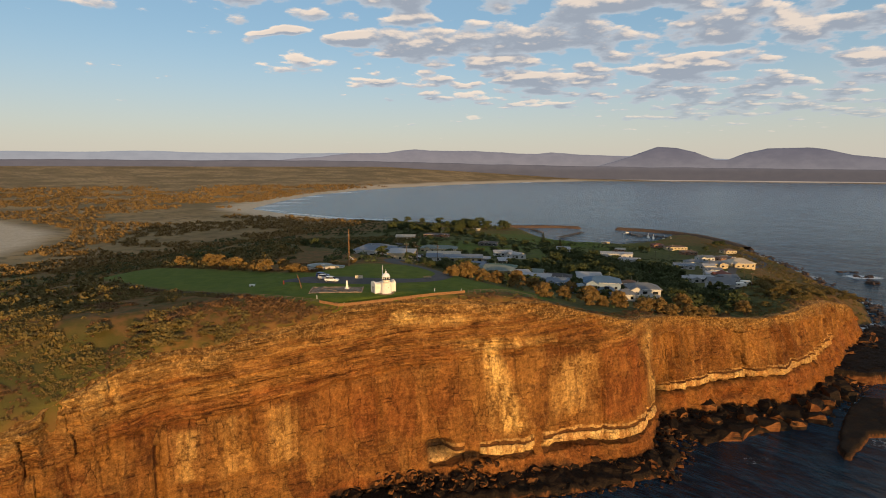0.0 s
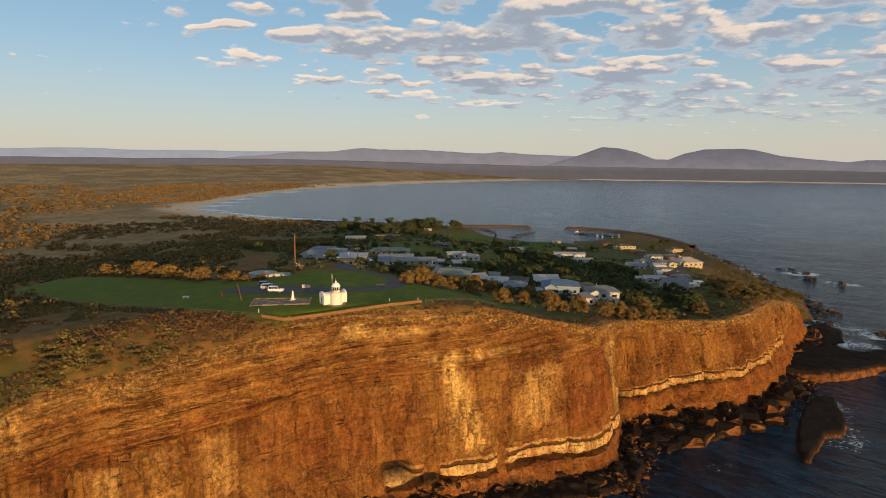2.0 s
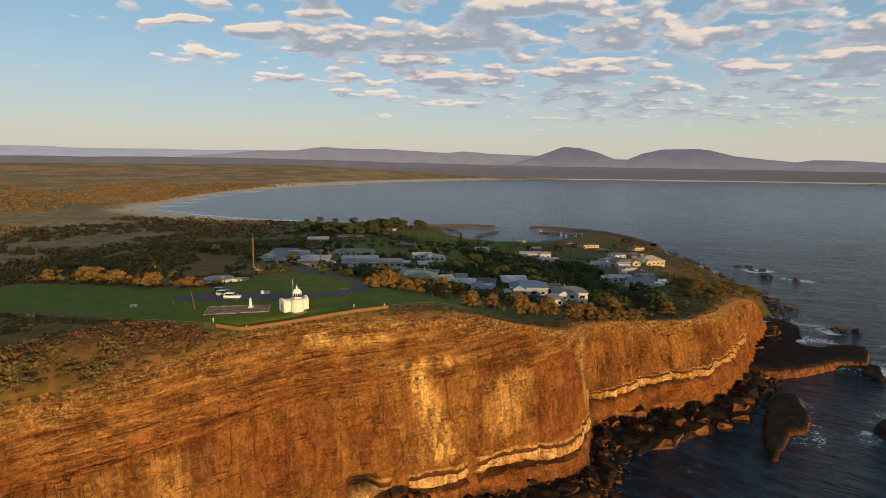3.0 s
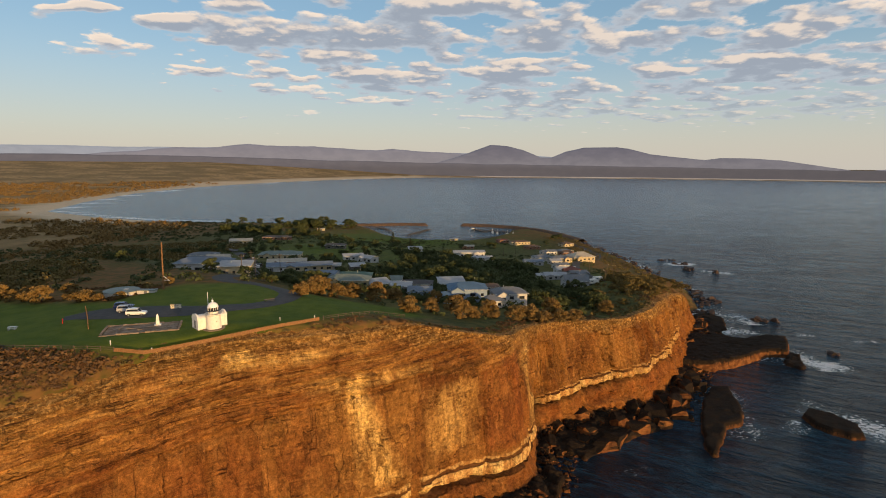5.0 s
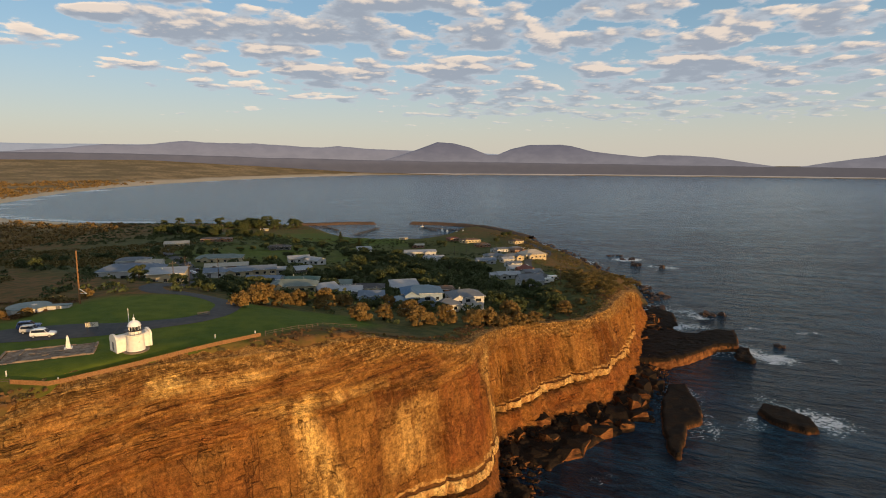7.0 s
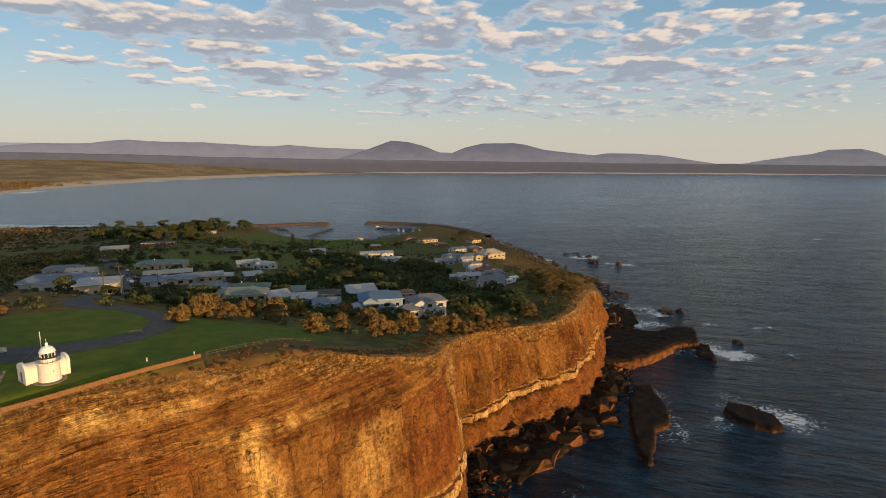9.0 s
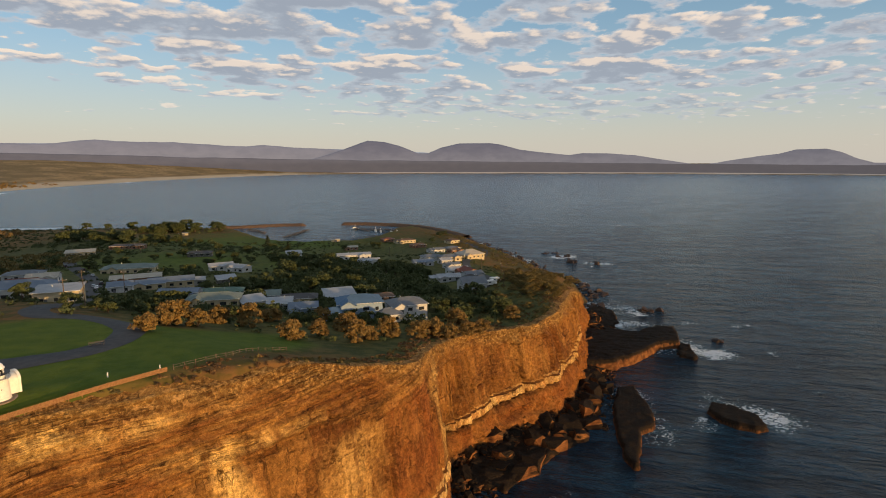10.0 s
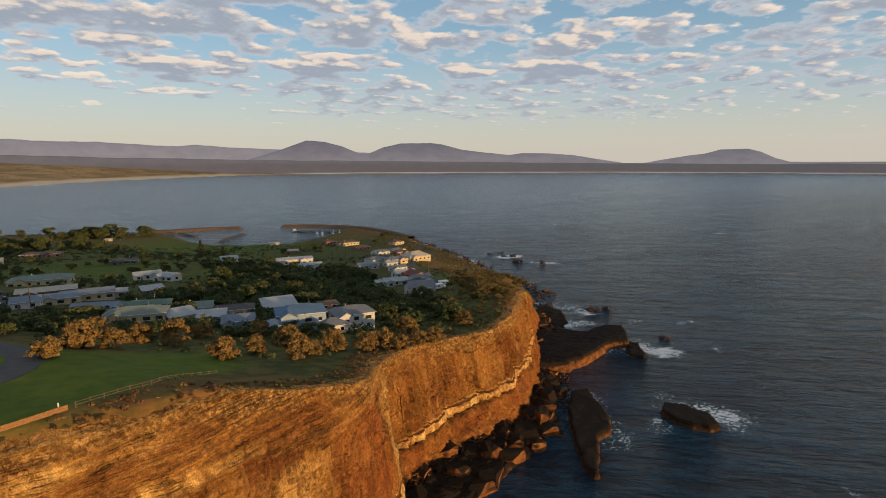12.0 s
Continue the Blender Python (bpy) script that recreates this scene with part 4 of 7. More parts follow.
def build_lighthouse():
    x, y = -0.8, 1.65
    root = thing("lighthouse", "small white lighthouse with a vaulted annexe and domed lantern", "lighthouse", pose(x, y, ground_z(x, y) - 0.05, 0, 0, 50) @ Matrix.Scale(0.88, 4))
    part("apron", lathed([(2.9, -0.2), (2.9, 0.10), (2.75, 0.14), (0.1, 0.14)], 40), M_CONCRETE, root, "grey concrete apron")
    part("tower", lathed([(2.02, 0.0), (2.02, 0.55), (1.93, 0.62), (1.84, 3.72), (1.95, 3.80), (2.06, 3.92), (2.06, 4.02), (0.2, 4.02)], 48), M_WHITE, root, "white rendered round tower", smooth=False)
    part("gallery", lathed([(2.0, 4.02), (2.25, 4.06), (2.25, 4.16), (0.3, 4.16)], 48), M_WHITE, root)
    rail = part("gallery_rail", lathed([(2.12, 5.02), (2.16, 5.02), (2.16, 5.07), (2.12, 5.07)], 48), M_DARK, root, "thin dark gallery railing")
    for i in range(16):
        a = 2 * math.pi * i / 16
        part("baluster", rodded((2.14 * math.cos(a), 2.14 * math.sin(a), 4.14), (2.14 * math.cos(a), 2.14 * math.sin(a), 5.05), 0.022, 6), M_DARK, rail)
    part("lantern_base", lathed([(1.36, 4.16), (1.36, 4.95), (1.44, 5.0), (1.44, 5.06), (0.3, 5.06)], 40), M_WHITE, root)
    part("lantern_glass", lathed([(1.22, 5.06), (1.22, 5.98), (0.1, 5.98)], 24), M_GLASS, root, "dark lantern panes")
    for i in range(12):
        a = 2 * math.pi * (i + 0.5) / 12
        part("glazing_bar", rodded((1.27 * math.cos(a), 1.27 * math.sin(a), 5.04), (1.27 * math.cos(a), 1.27 * math.sin(a), 6.0), 0.05, 6), M_DOME, root)
    part("lens", lathed([(0.3, 5.2), (0.42, 5.35), (0.42, 5.6), (0.3, 5.75)], 16), M_STEEL, root)
    dome = [(1.50, 5.96), (1.50, 6.06), (1.38, 6.12)] + [(1.34 * math.cos(radians(t)), 6.12 + 1.12 * math.sin(radians(t))) for t in range(10, 86, 10)] + [(0.22, 7.26), (0.2, 7.36)]
    part("dome", lathed(dome, 40), M_DOME, root, "white metal dome", smooth=True)
    part("ball_finial", lathed([(0.08, 7.30), (0.20, 7.40), (0.29, 7.56), (0.29, 7.68), (0.2, 7.84), (0.06, 7.92), (0.03, 8.05), (0.03, 8.7), (0.0, 8.72)], 20), M_DOME, root, smooth=True)
    # vaulted annexe behind the tower, its long side to the sea
    half, wide, wall = 3.9, 1.9, 2.75

    def vault(x0, x1, r, bottom, grow=0.0):
        bm = bmesh.new()
        shape = [(-r, bottom), (r, bottom)] + [(r * math.cos(radians(t)), wall + (0.95 + grow) * math.sin(radians(t))) for t in range(0, 181, 12)]
        rows = [[bm.verts.new((px, 2.55 + py, pz)) for py, pz in shape] for px in (x0, x1)]
        n = len(shape)
        for i in range(n):
            bm.faces.new((rows[0][i], rows[0][(i + 1) % n], rows[1][(i + 1) % n], rows[1][i]))
        bm.faces.new(rows[0])
        bm.faces.new(rows[1][::-1])
        return bm

    part("annexe", vault(-half, half, wide, 0.0), M_WHITE, root, "white annexe with a barrel vault")
    for x0 in (-half - 0.06, half - 0.34):
        part("parapet", vault(x0, x0 + 0.4, wide + 0.12, 0.0, 0.42), M_WHITE, root, "arched white end parapet")
        part("parapet_cap", vault(x0 - 0.04, x0 + 0.44, wide + 0.19, wall - 0.12, 0.50), M_WHITE, root)
    part("plinth", boxed(-half - 0.1, 0.72, -0.1, half + 0.1, 4.38, 0.32), M_PLINTH, root, "grey plinth")
    for x0, y0 in ((-3.0, 4.32), (3.0, 4.32)):
        w = part("window", boxed(x0 - 0.42, y0 - 0.03, 1.2, x0 + 0.42, y0 + 0.04, 2.2), M_GLASS, root)
        part("window_frame", boxed(x0 - 0.5, y0 - 0.012, 1.1, x0 + 0.5, y0 + 0.06, 1.2), M_WHITE, w)
    d = part("door", boxed(-half - 0.10, 2.05, 0.32, -half - 0.05, 3.0, 2.35), M_DOORPAINT, root, "dark end door")
    part("door_handle", boxed(-half - 0.16, 2.15, 1.3, -half - 0.10, 2.2, 1.38), M_STEEL, d)
    part("lamp_bracket", rodded((0, -1.9, 2.2), (0, -2.2, 2.5), 0.05), M_DARK, root)
    mast = thing("antenna_mast", "slim white antenna mast behind the lighthouse tower", "mast", pose(-3.2, 4.0, ground_z(-3.2, 4.0)))
    part("pole", rodded((0, 0, 0), (0, 0, 8.3), 0.09, 10, 0.06), M_WHITE, mast)
    part("stay", rodded((0, 0, 6.0), (-2.6, -2.6, 3.2), 0.025, 6), M_DARK, mast)
    part("base_plate", boxed(-0.2, -0.2, 0, 0.2, 0.2, 0.05), M_STEEL, mast)


build_lighthouse()


# ---- road and car park ----
strip("road", [(-46, 8, 4), (-40, 12, 12), (-28, 14, 13), (-14, 16, 10), (0, 24, 7), (4, 34, 6.5), (2, 46, 7), (-6, 56, 8), (-16, 62, 8), (-26, 60, 7), (-33, 68, 7),
               (-36, 92, 7), (-40, 118, 7.5), (-58, 155, 8), (-92, 222, 8), (-135, 290, 8), (-165, 345, 8), (-190, 400, 8)], 7, M_ROAD,
      "dark asphalt lane, car park and street", "road")
strip("road", [(116, 182), (125, 215), (128, 260), (128, 300), (134, 345), (152, 385), (166, 430), (176, 470), (170, 520), (152, 580)], 6, M_ROAD,
      "grey asphalt seafront lane along the village", "road")


def build_mast_pole():
    x, y = -38.2, 41.6
    root = thing("signal_mast", "tall weathered timber signal mast with a short brace", "mast", standing(x, y))
    part("pole", rodded((0, 0, -0.5), (0.3, 0, 15.0), 0.27, 12, 0.17), M_TIMBER, root)
    part("brace", rodded((0.1, 0.0, 4.3), (2.6, -0.6, 3.0), 0.11, 8), M_WHITE, root, "pale brace")
    part("brace", rodded((0.1, 0.0, 3.0), (2.6, -0.6, 3.0), 0.07, 8), M_WHITE, root)
    part("cap", rodded((0.3, 0, 15.0), (0.3, 0, 15.15), 0.28, 12), M_DARK, root)
    part("aerial", rodded((-0.6, 0.1, 9.5), (-0.6, 0.1, 13.0), 0.04, 6), M_DARK, root)


build_mast_pole()


def build_obelisk():
    x, y = -15.5, 2.6
    root = thing("obelisk", "small white obelisk on a stepped base", "monument", standing(x, y, 30))
    bm = boxed(-0.75, -0.75, -0.1, 0.75, 0.75, 0.3, bevel=0.03)
    part("base", bm, M_WHITE, root)
    bm = bmesh.new()
    bmesh.ops.create_cone(bm, cap_ends=True, segments=4, radius1=0.62, radius2=0.30, depth=2.2, matrix=Matrix.Translation((0, 0, 1.4)) @ pose(0, 0, 0, 0, 0, 45))
    part("shaft", bm, M_WHITE, root)
    bm = bmesh.new()
    bmesh.ops.create_cone(bm, cap_ends=True, segments=4, radius1=0.30, radius2=0.02, depth=0.45, matrix=Matrix.Translation((0, 0, 2.72)) @ pose(0, 0, 0, 0, 0, 45))
    part("cap", bm, M_WHITE, root)


build_obelisk()


def build_ruin():
    """Foundations of a vanished cottage: a broken slab with low wall footings."""
    cx, cy = -17.3, -0.6
    rng = random.Random(4)
    m = pose(cx, cy, ground_z(cx, cy), 0, 0, 25)
    root = thing("cottage_foundation", "weathered stone and concrete cottage foundation in the lawn", "ruin", m)
    inv = m.inverted()
    bm = bmesh.new()
    n = 26
    grid = {}
    for i in range(n + 1):
        for j in range(n + 1):
            u, v = -8.2 + 16.4 * i / n, -4.3 + 8.6 * j / n
            w = m @ Vector((u, v, 0))
            z = ground_z(w.x, w.y) - m.translation.z + 0.14 + 0.05 * noise.noise((u * 0.9, v * 0.9, 1))
            if i in (0, n) or j in (0, n):
                z -= 0.35
            grid[i, j] = bm.verts.new((u + 0.12 * noise.noise((u, v, 3)), v + 0.12 * noise.noise((u, v, 5)), z))
    for i in range(n):
        for j in range(n):
            bm.faces.new((grid[i, j], grid[i + 1, j], grid[i + 1, j + 1], grid[i, j + 1]))
    part("slab", bm, M_RUIN, root, "cracked brown slab")
    for x0, y0, x1, y1 in ((-8.3, -4.4, 8.2, -4.0), (-8.3, 4.0, 4.2, 4.4), (-8.4, -4.3, -7.9, 4.4), (-5.2, -4.2, -4.8, 4.2), (7.9, -4.2, 8.3, 3.8), (-1.0, -1.2, 4.0, -0.9), (2.6, -4.2, 2.9, 3.6), (-4.8, 0.4, 2.6, 0.7)):
        steps = max(2, int(max(x1 - x0, y1 - y0) / 1.1))
        for k in range(steps):
            if rng.random() < 0.12:
                continue
            a, b = k / steps, (k + 0.94) / steps
            if x1 - x0 > y1 - y0:
                q = (x0 + (x1 - x0) * a, y0, x0 + (x1 - x0) * b, y1)
            else:
                q = (x0, y0 + (y1 - y0) * a, x1, y0 + (y1 - y0) * b)
            w = m @ Vector(((q[0] + q[2]) / 2, (q[1] + q[3]) / 2, 0))
            z = ground_z(w.x, w.y) - m.translation.z
            part("footing_stone", boxed(q[0], q[1], z - 0.1, q[2], q[3], z + 0.26 + 0.16 * rng.random(), bevel=0.03), M_CONCRETE, root)


M_RUIN = plain("ruin_slab", (0.12, 0.075, 0.045), (0.30, 0.22, 0.155), 0.6, 0.9, 0.06, fine=4.0)
build_ruin()


def build_info_sign():
    x, y = -18.2, 15.0
    root = thing("information_sign", "pale information board on two dark posts", "sign", standing(x, y, 20))
    for s in (-1.0, 1.0):
        part("post", boxed(s - 0.05, -0.05, -0.2, s + 0.05, 0.05, 1.9), M_DARK, root)
    board = part("board", boxed(-1.3, -0.06, 0.95, 1.3, 0.02, 2.0, bevel=0.02), M_SIGN, root, "pale cream board")
    for k in range(5):
        part("text_bar", boxed(-1.1, -0.075, 1.78 - 0.17 * k, 0.2 + 0.7 * ((k * 37) % 10) / 10, -0.062, 1.85 - 0.17 * k), M_DARK, board)
    part("roof_strip", boxed(-1.4, -0.16, 2.0, 1.4, 0.12, 2.08), M_GREYWOOD, root)


M_SIGN = plain("sign_face", (0.62, 0.56, 0.42), (0.72, 0.66, 0.52), 1.5, 0.5, 0.0)
build_info_sign()


def build_bench():
    root = thing("park_bench", "dark timber park bench beside the lane", "bench", standing(1.0, 30.5, 35))
    for k in range(3):
        part("seat_slat", boxed(-1.5, -0.22 + 0.16 * k, 0.42, 1.5, -0.09 + 0.16 * k, 0.47), M_DARK, root)
    for k in range(2):
        part("back_slat", boxed(-1.5, 0.26, 0.62 + 0.18 * k, 1.5, 0.31, 0.76 + 0.18 * k), M_DARK, root)
    for s in (-1.3, 1.2):
        part("leg", boxed(s, -0.22, -0.1, s + 0.1, 0.3, 0.42), M_DARK, root)


build_bench()


# ---- fences ----
def build_panel_fence():
    line, s = along([(-14.6, -14.6), (-8.4, -13.6), (-1.9, -8.6), (6.9, -0.8), (14.5, 6.2), (22.4, 13.2)], 2.0)
    root = thing("cliff_fence", "low orange-brown timber board fence along the cliff lawn", "fence", pose(*line[0], ground_z(*line[0])))
    inv = root.matrix_world.inverted()
    for (ax, ay), (bx, by) in zip(line, line[1:]):
        za, zb = ground_z(ax, ay), ground_z(bx, by)
        d = Vector((bx - ax, by - ay, 0))
        nrm = Vector((d.y, -d.x, 0)).normalized() * 0.03
        bm = boxed(-0.06, -0.06, -0.3, 0.06, 0.06, 0.95)
        bmesh.ops.transform(bm, matrix=inv @ Matrix.Translation((ax, ay, za)), verts=bm.verts)
        part("post", bm, M_TIMBER, root)
        for k in range(4):
            lo, hi = 0.04 + 0.215 * k, 0.235 + 0.215 * k
            bm = bmesh.new()
            c = [inv @ (Vector(p) + o) for o in (-nrm, nrm) for p in ((ax, ay, za + lo), (bx, by, zb + lo), (bx, by, zb + hi), (ax, ay, za + hi))]
            v = [bm.verts.new(p) for p in c]
            for f in ((0, 1, 2, 3), (7, 6, 5, 4), (0, 4, 5, 1), (3, 2, 6, 7), (0, 3, 7, 4), (1, 5, 6, 2)):
                bm.faces.new([v[i] for i in f])
            part("board", bm, M_TIMBER, root)


build_panel_fence()


def build_rail_fence(points, label, step, wood):
    line, s = along(points, step)
    root = thing("post_and_rail_fence", label, "fence", pose(*line[0], ground_z(*line[0])))
    inv = root.matrix_world.inverted()
    for i, (ax, ay) in enumerate(line):
        za = ground_z(ax, ay)
        bm = boxed(-0.07, -0.07, -0.3, 0.07, 0.07, 1.1)
        bmesh.ops.transform(bm, matrix=inv @ Matrix.Translation((ax, ay, za)), verts=bm.verts)
        part("post", bm, wood, root)
        if i + 1 < len(line):
            bx, by = line[i + 1]
            zb = ground_z(bx, by)
            for h in (0.5, 0.95):
                part("rail", rodded(inv @ Vector((ax, ay, za + h)), inv @ Vector((bx, by, zb + h)), 0.055, 6), wood, root)


build_rail_fence([(22.4, 13.2), (26, 17), (30, 21.5), (34, 31), (40, 40)], "grey timber post and rail fence by the cliff edge", 2.2, M_GREYWOOD)
build_rail_fence([(-14.6, -14.6), (-24, -16.6), (-34, -17.4), (-56, -14), (-84, -7), (-121, 4.5)], "grey timber post and rail fence across the grass", 2.6, M_GREYWOOD)
build_rail_fence([(-30, -2.0), (-38, 8), (-47, 19)], "low brown log barrier beside the car park", 3.2, M_TIMBER)


# ---- cars ----
M_TYRE = plain("tyre_rubber", (0.012, 0.012, 0.012), (0.022, 0.022, 0.022), 6.0, 0.9, 0.0)
M_LAMP = plain("lamp_lens", (0.5, 0.5, 0.5), (0.6, 0.6, 0.6), 3.0, 0.1, 0.0)
M_TAIL = plain("tail_lens", (0.3, 0.02, 0.015), (0.4, 0.03, 0.02), 3.0, 0.15, 0.0)


def car_paint(name, c):
    return plain(name, c, tuple(min(1, v * 1.06) for v in c), 0.5, 0.22, 0.0, spec=0.6)


PAINTS = {"white": car_paint("white_car_paint", (0.70, 0.70, 0.70)), "silver": car_paint("silver_car_paint", (0.38, 0.39, 0.41)),
          "blue": car_paint("blue_car_paint", (0.03, 0.06, 0.16)), "dark": car_paint("dark_car_paint", (0.03, 0.03, 0.035))}


def build_car(x, y, turn, paint, kind, length=4.7, lift=0.0):
    width, tall = 1.86, 1.78 if kind == "wagon" else 1.48
    m = standing(x, y, turn)
    m.translation.z += 0.15 + lift
    root = thing("car", f"{paint} {'four-wheel-drive wagon' if kind == 'wagon' else 'saloon car'} parked on the asphalt", "car", m, "parked cars")
    half = length / 2
    # stations along the car: x, sill, shoulder, half width
    bm = bmesh.new()
    rows = []
    for px, low, high, hw in ((-half, 0.45, 0.95, 0.74), (-half + 0.12, 0.34, 1.02, 0.88), (-half + 0.9, 0.30, 1.04, 0.93), (half - 1.6, 0.30, 1.04, 0.93), (half - 0.25, 0.32, 0.90, 0.89), (half, 0.42, 0.72, 0.76)):
        rows.append([bm.verts.new((px, s * hw * k, z)) for s, k, z in ((-1, 0.94, low), (-1, 1.0, (low + high) / 2), (-1, 0.95, high), (1, 0.95, high), (1, 1.0, (low + high) / 2), (1, 0.94, low))])
    for a, b in zip(rows, rows[1:]):
        for i in range(6):
            bm.faces.new((a[i], a[(i + 1) % 6], b[(i + 1) % 6], b[i]))
    bm.faces.new(rows[0])
    bm.faces.new(rows[-1][::-1])
    part("body", bm, PAINTS[paint], root, f"{paint} body")
    rear = -half + (0.12 if kind == "wagon" else 0.85)
    bm = bmesh.new()
    rows = []
    for z, r, f, hw in ((1.0, rear, half - 1.25, 0.84), (tall - 0.08, rear + 0.22, half - 2.05, 0.68), (tall, rear + 0.4, half - 2.25, 0.6)):
        rows.append([bm.verts.new(p) for p in ((r, -hw, z), (f, -hw, z), (f, hw, z), (r, hw, z))])
    for a, b in zip(rows, rows[1:]):
        for i in range(4):
            bm.faces.new((a[i], a[(i + 1) % 4], b[(i + 1) % 4], b[i]))
    bm.faces.new(rows[-1])
    bm.faces.new(rows[0][::-1])
    part("cabin", bm, PAINTS[paint], root)
    for s in (-1, 1):
        bm = bmesh.new()
        v = [bm.verts.new(p) for p in ((rear + 0.22, s * 0.835, 1.08), (half - 1.5, s * 0.835, 1.08), (half - 2.0, s * 0.715, tall - 0.14), (rear + 0.36, s * 0.715, tall - 0.14))]
        bm.faces.new(v)
        bmesh.ops.solidify(bm, geom=bm.faces[:], thickness=0.03)
        part("side_window", bm, M_GLASS, root)
    for a, b, za, zb in ((half - 1.27, half - 2.0, 1.04, tall - 0.12), (rear - 0.01, rear + 0.2, 1.06, tall - 0.14)):
        bm = bmesh.new()
        v = [bm.verts.new(p) for p in ((a, -0.76, za), (a, 0.76, za), (b, 0.64, zb), (b, -0.64, zb))]
        bm.faces.new(v)
        bmesh.ops.solidify(bm, geom=bm.faces[:], thickness=0.03)
        part("windscreen", bm, M_GLASS, root)
    for sx in (-half + 0.85, half - 0.9):
        for sy in (-0.84, 0.84):
            w = part("wheel", rodded((sx, sy - 0.11, 0.2), (sx, sy + 0.11, 0.2), 0.35, 16), M_TYRE, root, "black tyre")
            part("rim", rodded((sx, sy + math.copysign(0.10, sy), 0.2), (sx, sy + math.copysign(0.125, sy), 0.2), 0.21, 12), M_STEEL, w)
    for sy in (-0.62, 0.62):
        part("headlight", boxed(half - 0.06, sy - 0.16, 0.62, half + 0.02, sy + 0.16, 0.76), M_LAMP, root)
        part("tail_light", boxed(-half - 0.02, sy - 0.1, 0.72, -half + 0.1, sy + 0.1, 0.95), M_TAIL, root)
    part("bumper", boxed(-half - 0.05, -0.8, 0.36, -half + 0.1, 0.8, 0.55), M_DARK, root)


build_car(-26.5, 10.8, 12, "white", "wagon", 4.9)
build_car(-31.5, 14.2, 14, "silver", "wagon", 4.7)
build_car(-35.0, 18.0, 20, "blue", "wagon", 4.8)
for px, py, turn, paint in ((-61, 163.5, 118, "white"), (-69, 185, 118, "dark"), (-92, 226, 118, "silver"), (-112, 258, 120, "dark"), (-157, 331, 120, "white"), (-135, 283, 120, "dark"), (-66, 171.5, 118, "silver")):
    build_car(px, py, turn, paint, "saloon", 4.5)


def build_caravan(x, y, turn):
    root = thing("caravan", "white box-shaped camper van beside the grey house", "camper", standing(x, y, turn))
    part("body", boxed(-3.0, -1.15, 0.5, 2.0, 1.15, 2.9, bevel=0.15), M_WHITE, root)
    part("cab", boxed(2.0, -1.0, 0.5, 3.2, 1.0, 1.7, bevel=0.2), M_WHITE, root)
    for s in (-1.17, 1.14):
        part("window", boxed(-2.0, s, 1.6, -0.6, s + 0.03, 2.2), M_GLASS, root)
    for sx in (-1.6, 2.2):
        for sy in (-0.95, 0.95):
            part("wheel", rodded((sx, sy - 0.1, 0.36), (sx, sy + 0.1, 0.36), 0.36, 14), M_TYRE, root)


build_caravan(120.5, 186, 20)
build_caravan(124.0, 191, 15)


# ---- poles ----
def build_power_pole(x, y, tall, wood):
    root = thing("power_pole", "grey timber power pole with a crossarm", "power pole", standing(x, y, (x * 7) % 40), "power poles")
    part("pole", rodded((0, 0, -0.4), (0, 0, tall), 0.17, 8, 0.12), wood, root)
    part("crossarm", boxed(-1.1, -0.06, tall - 0.9, 1.1, 0.06, tall - 0.76), wood, root)
    for s in (-0.9, 0.0, 0.9):
        part("insulator", rodded((s, 0, tall - 0.76), (s, 0, tall - 0.55), 0.06, 6), M_WHITE, root)


for px, py, tall in ((-126, 376, 10), (-39.3, 139.8, 10), (-44, 118, 11), (120.9, 283, 9), (135, 285, 9), (124, 172, 9), (115.6, 328, 9), (123.6, 350, 9), (161, 478, 11), (176, 476, 11), (75, 430, 9), (88, 453, 9), (-214, 590, 10),
                     (-30.5, 80, 9), (-27, 84, 9), (137, 232, 8), (-163, 636, 9), (146, 255, 8)):
    build_power_pole(px, py, tall, M_GREYWOOD)


def build_small_post(x, y, tall, mat, label):
    root = thing("marker_post", label, "post", standing(x, y))
    part("post", boxed(-0.08, -0.08, -0.2, 0.08, 0.08, tall, bevel=0.01), mat, root)
    part("cap", boxed(-0.1, -0.1, tall, 0.1, 0.1, tall + 0.05), mat, root)


build_small_post(-7.5, -12.4, 0.9, M_WHITE, "short white post beside the board fence")
build_small_post(-16.8, -12.5, 1.0, M_WHITE, "short white post by the fence corner")
build_small_post(12.3, 9.8, 0.8, M_WHITE, "short white post on the lawn")
build_small_post(-40.5, 2.8, 1.2, M_TAIL, "small red marker post on the lawn")
build_small_post(20.4, 12.2, 1.3, M_WHITE, "white post at the end of the board fence")


def build_picnic_table(x, y):
    root = thing("picnic_table", "pale picnic table standing on the lawn", "table", standing(x, y, 20))
    part("tabletop", boxed(-0.9, -0.4, 0.70, 0.9, 0.4, 0.76), M_WHITE, root)
    for s in (-0.75, 0.6):
        part("bench_seat", boxed(-0.9, s, 0.42, 0.9, s + 0.25, 0.47), M_WHITE, root)
        part("leg", boxed(s, -0.6, -0.05, s + 0.08, 0.6, 0.7), M_WHITE, root)


build_picnic_table(-52, 0.5)


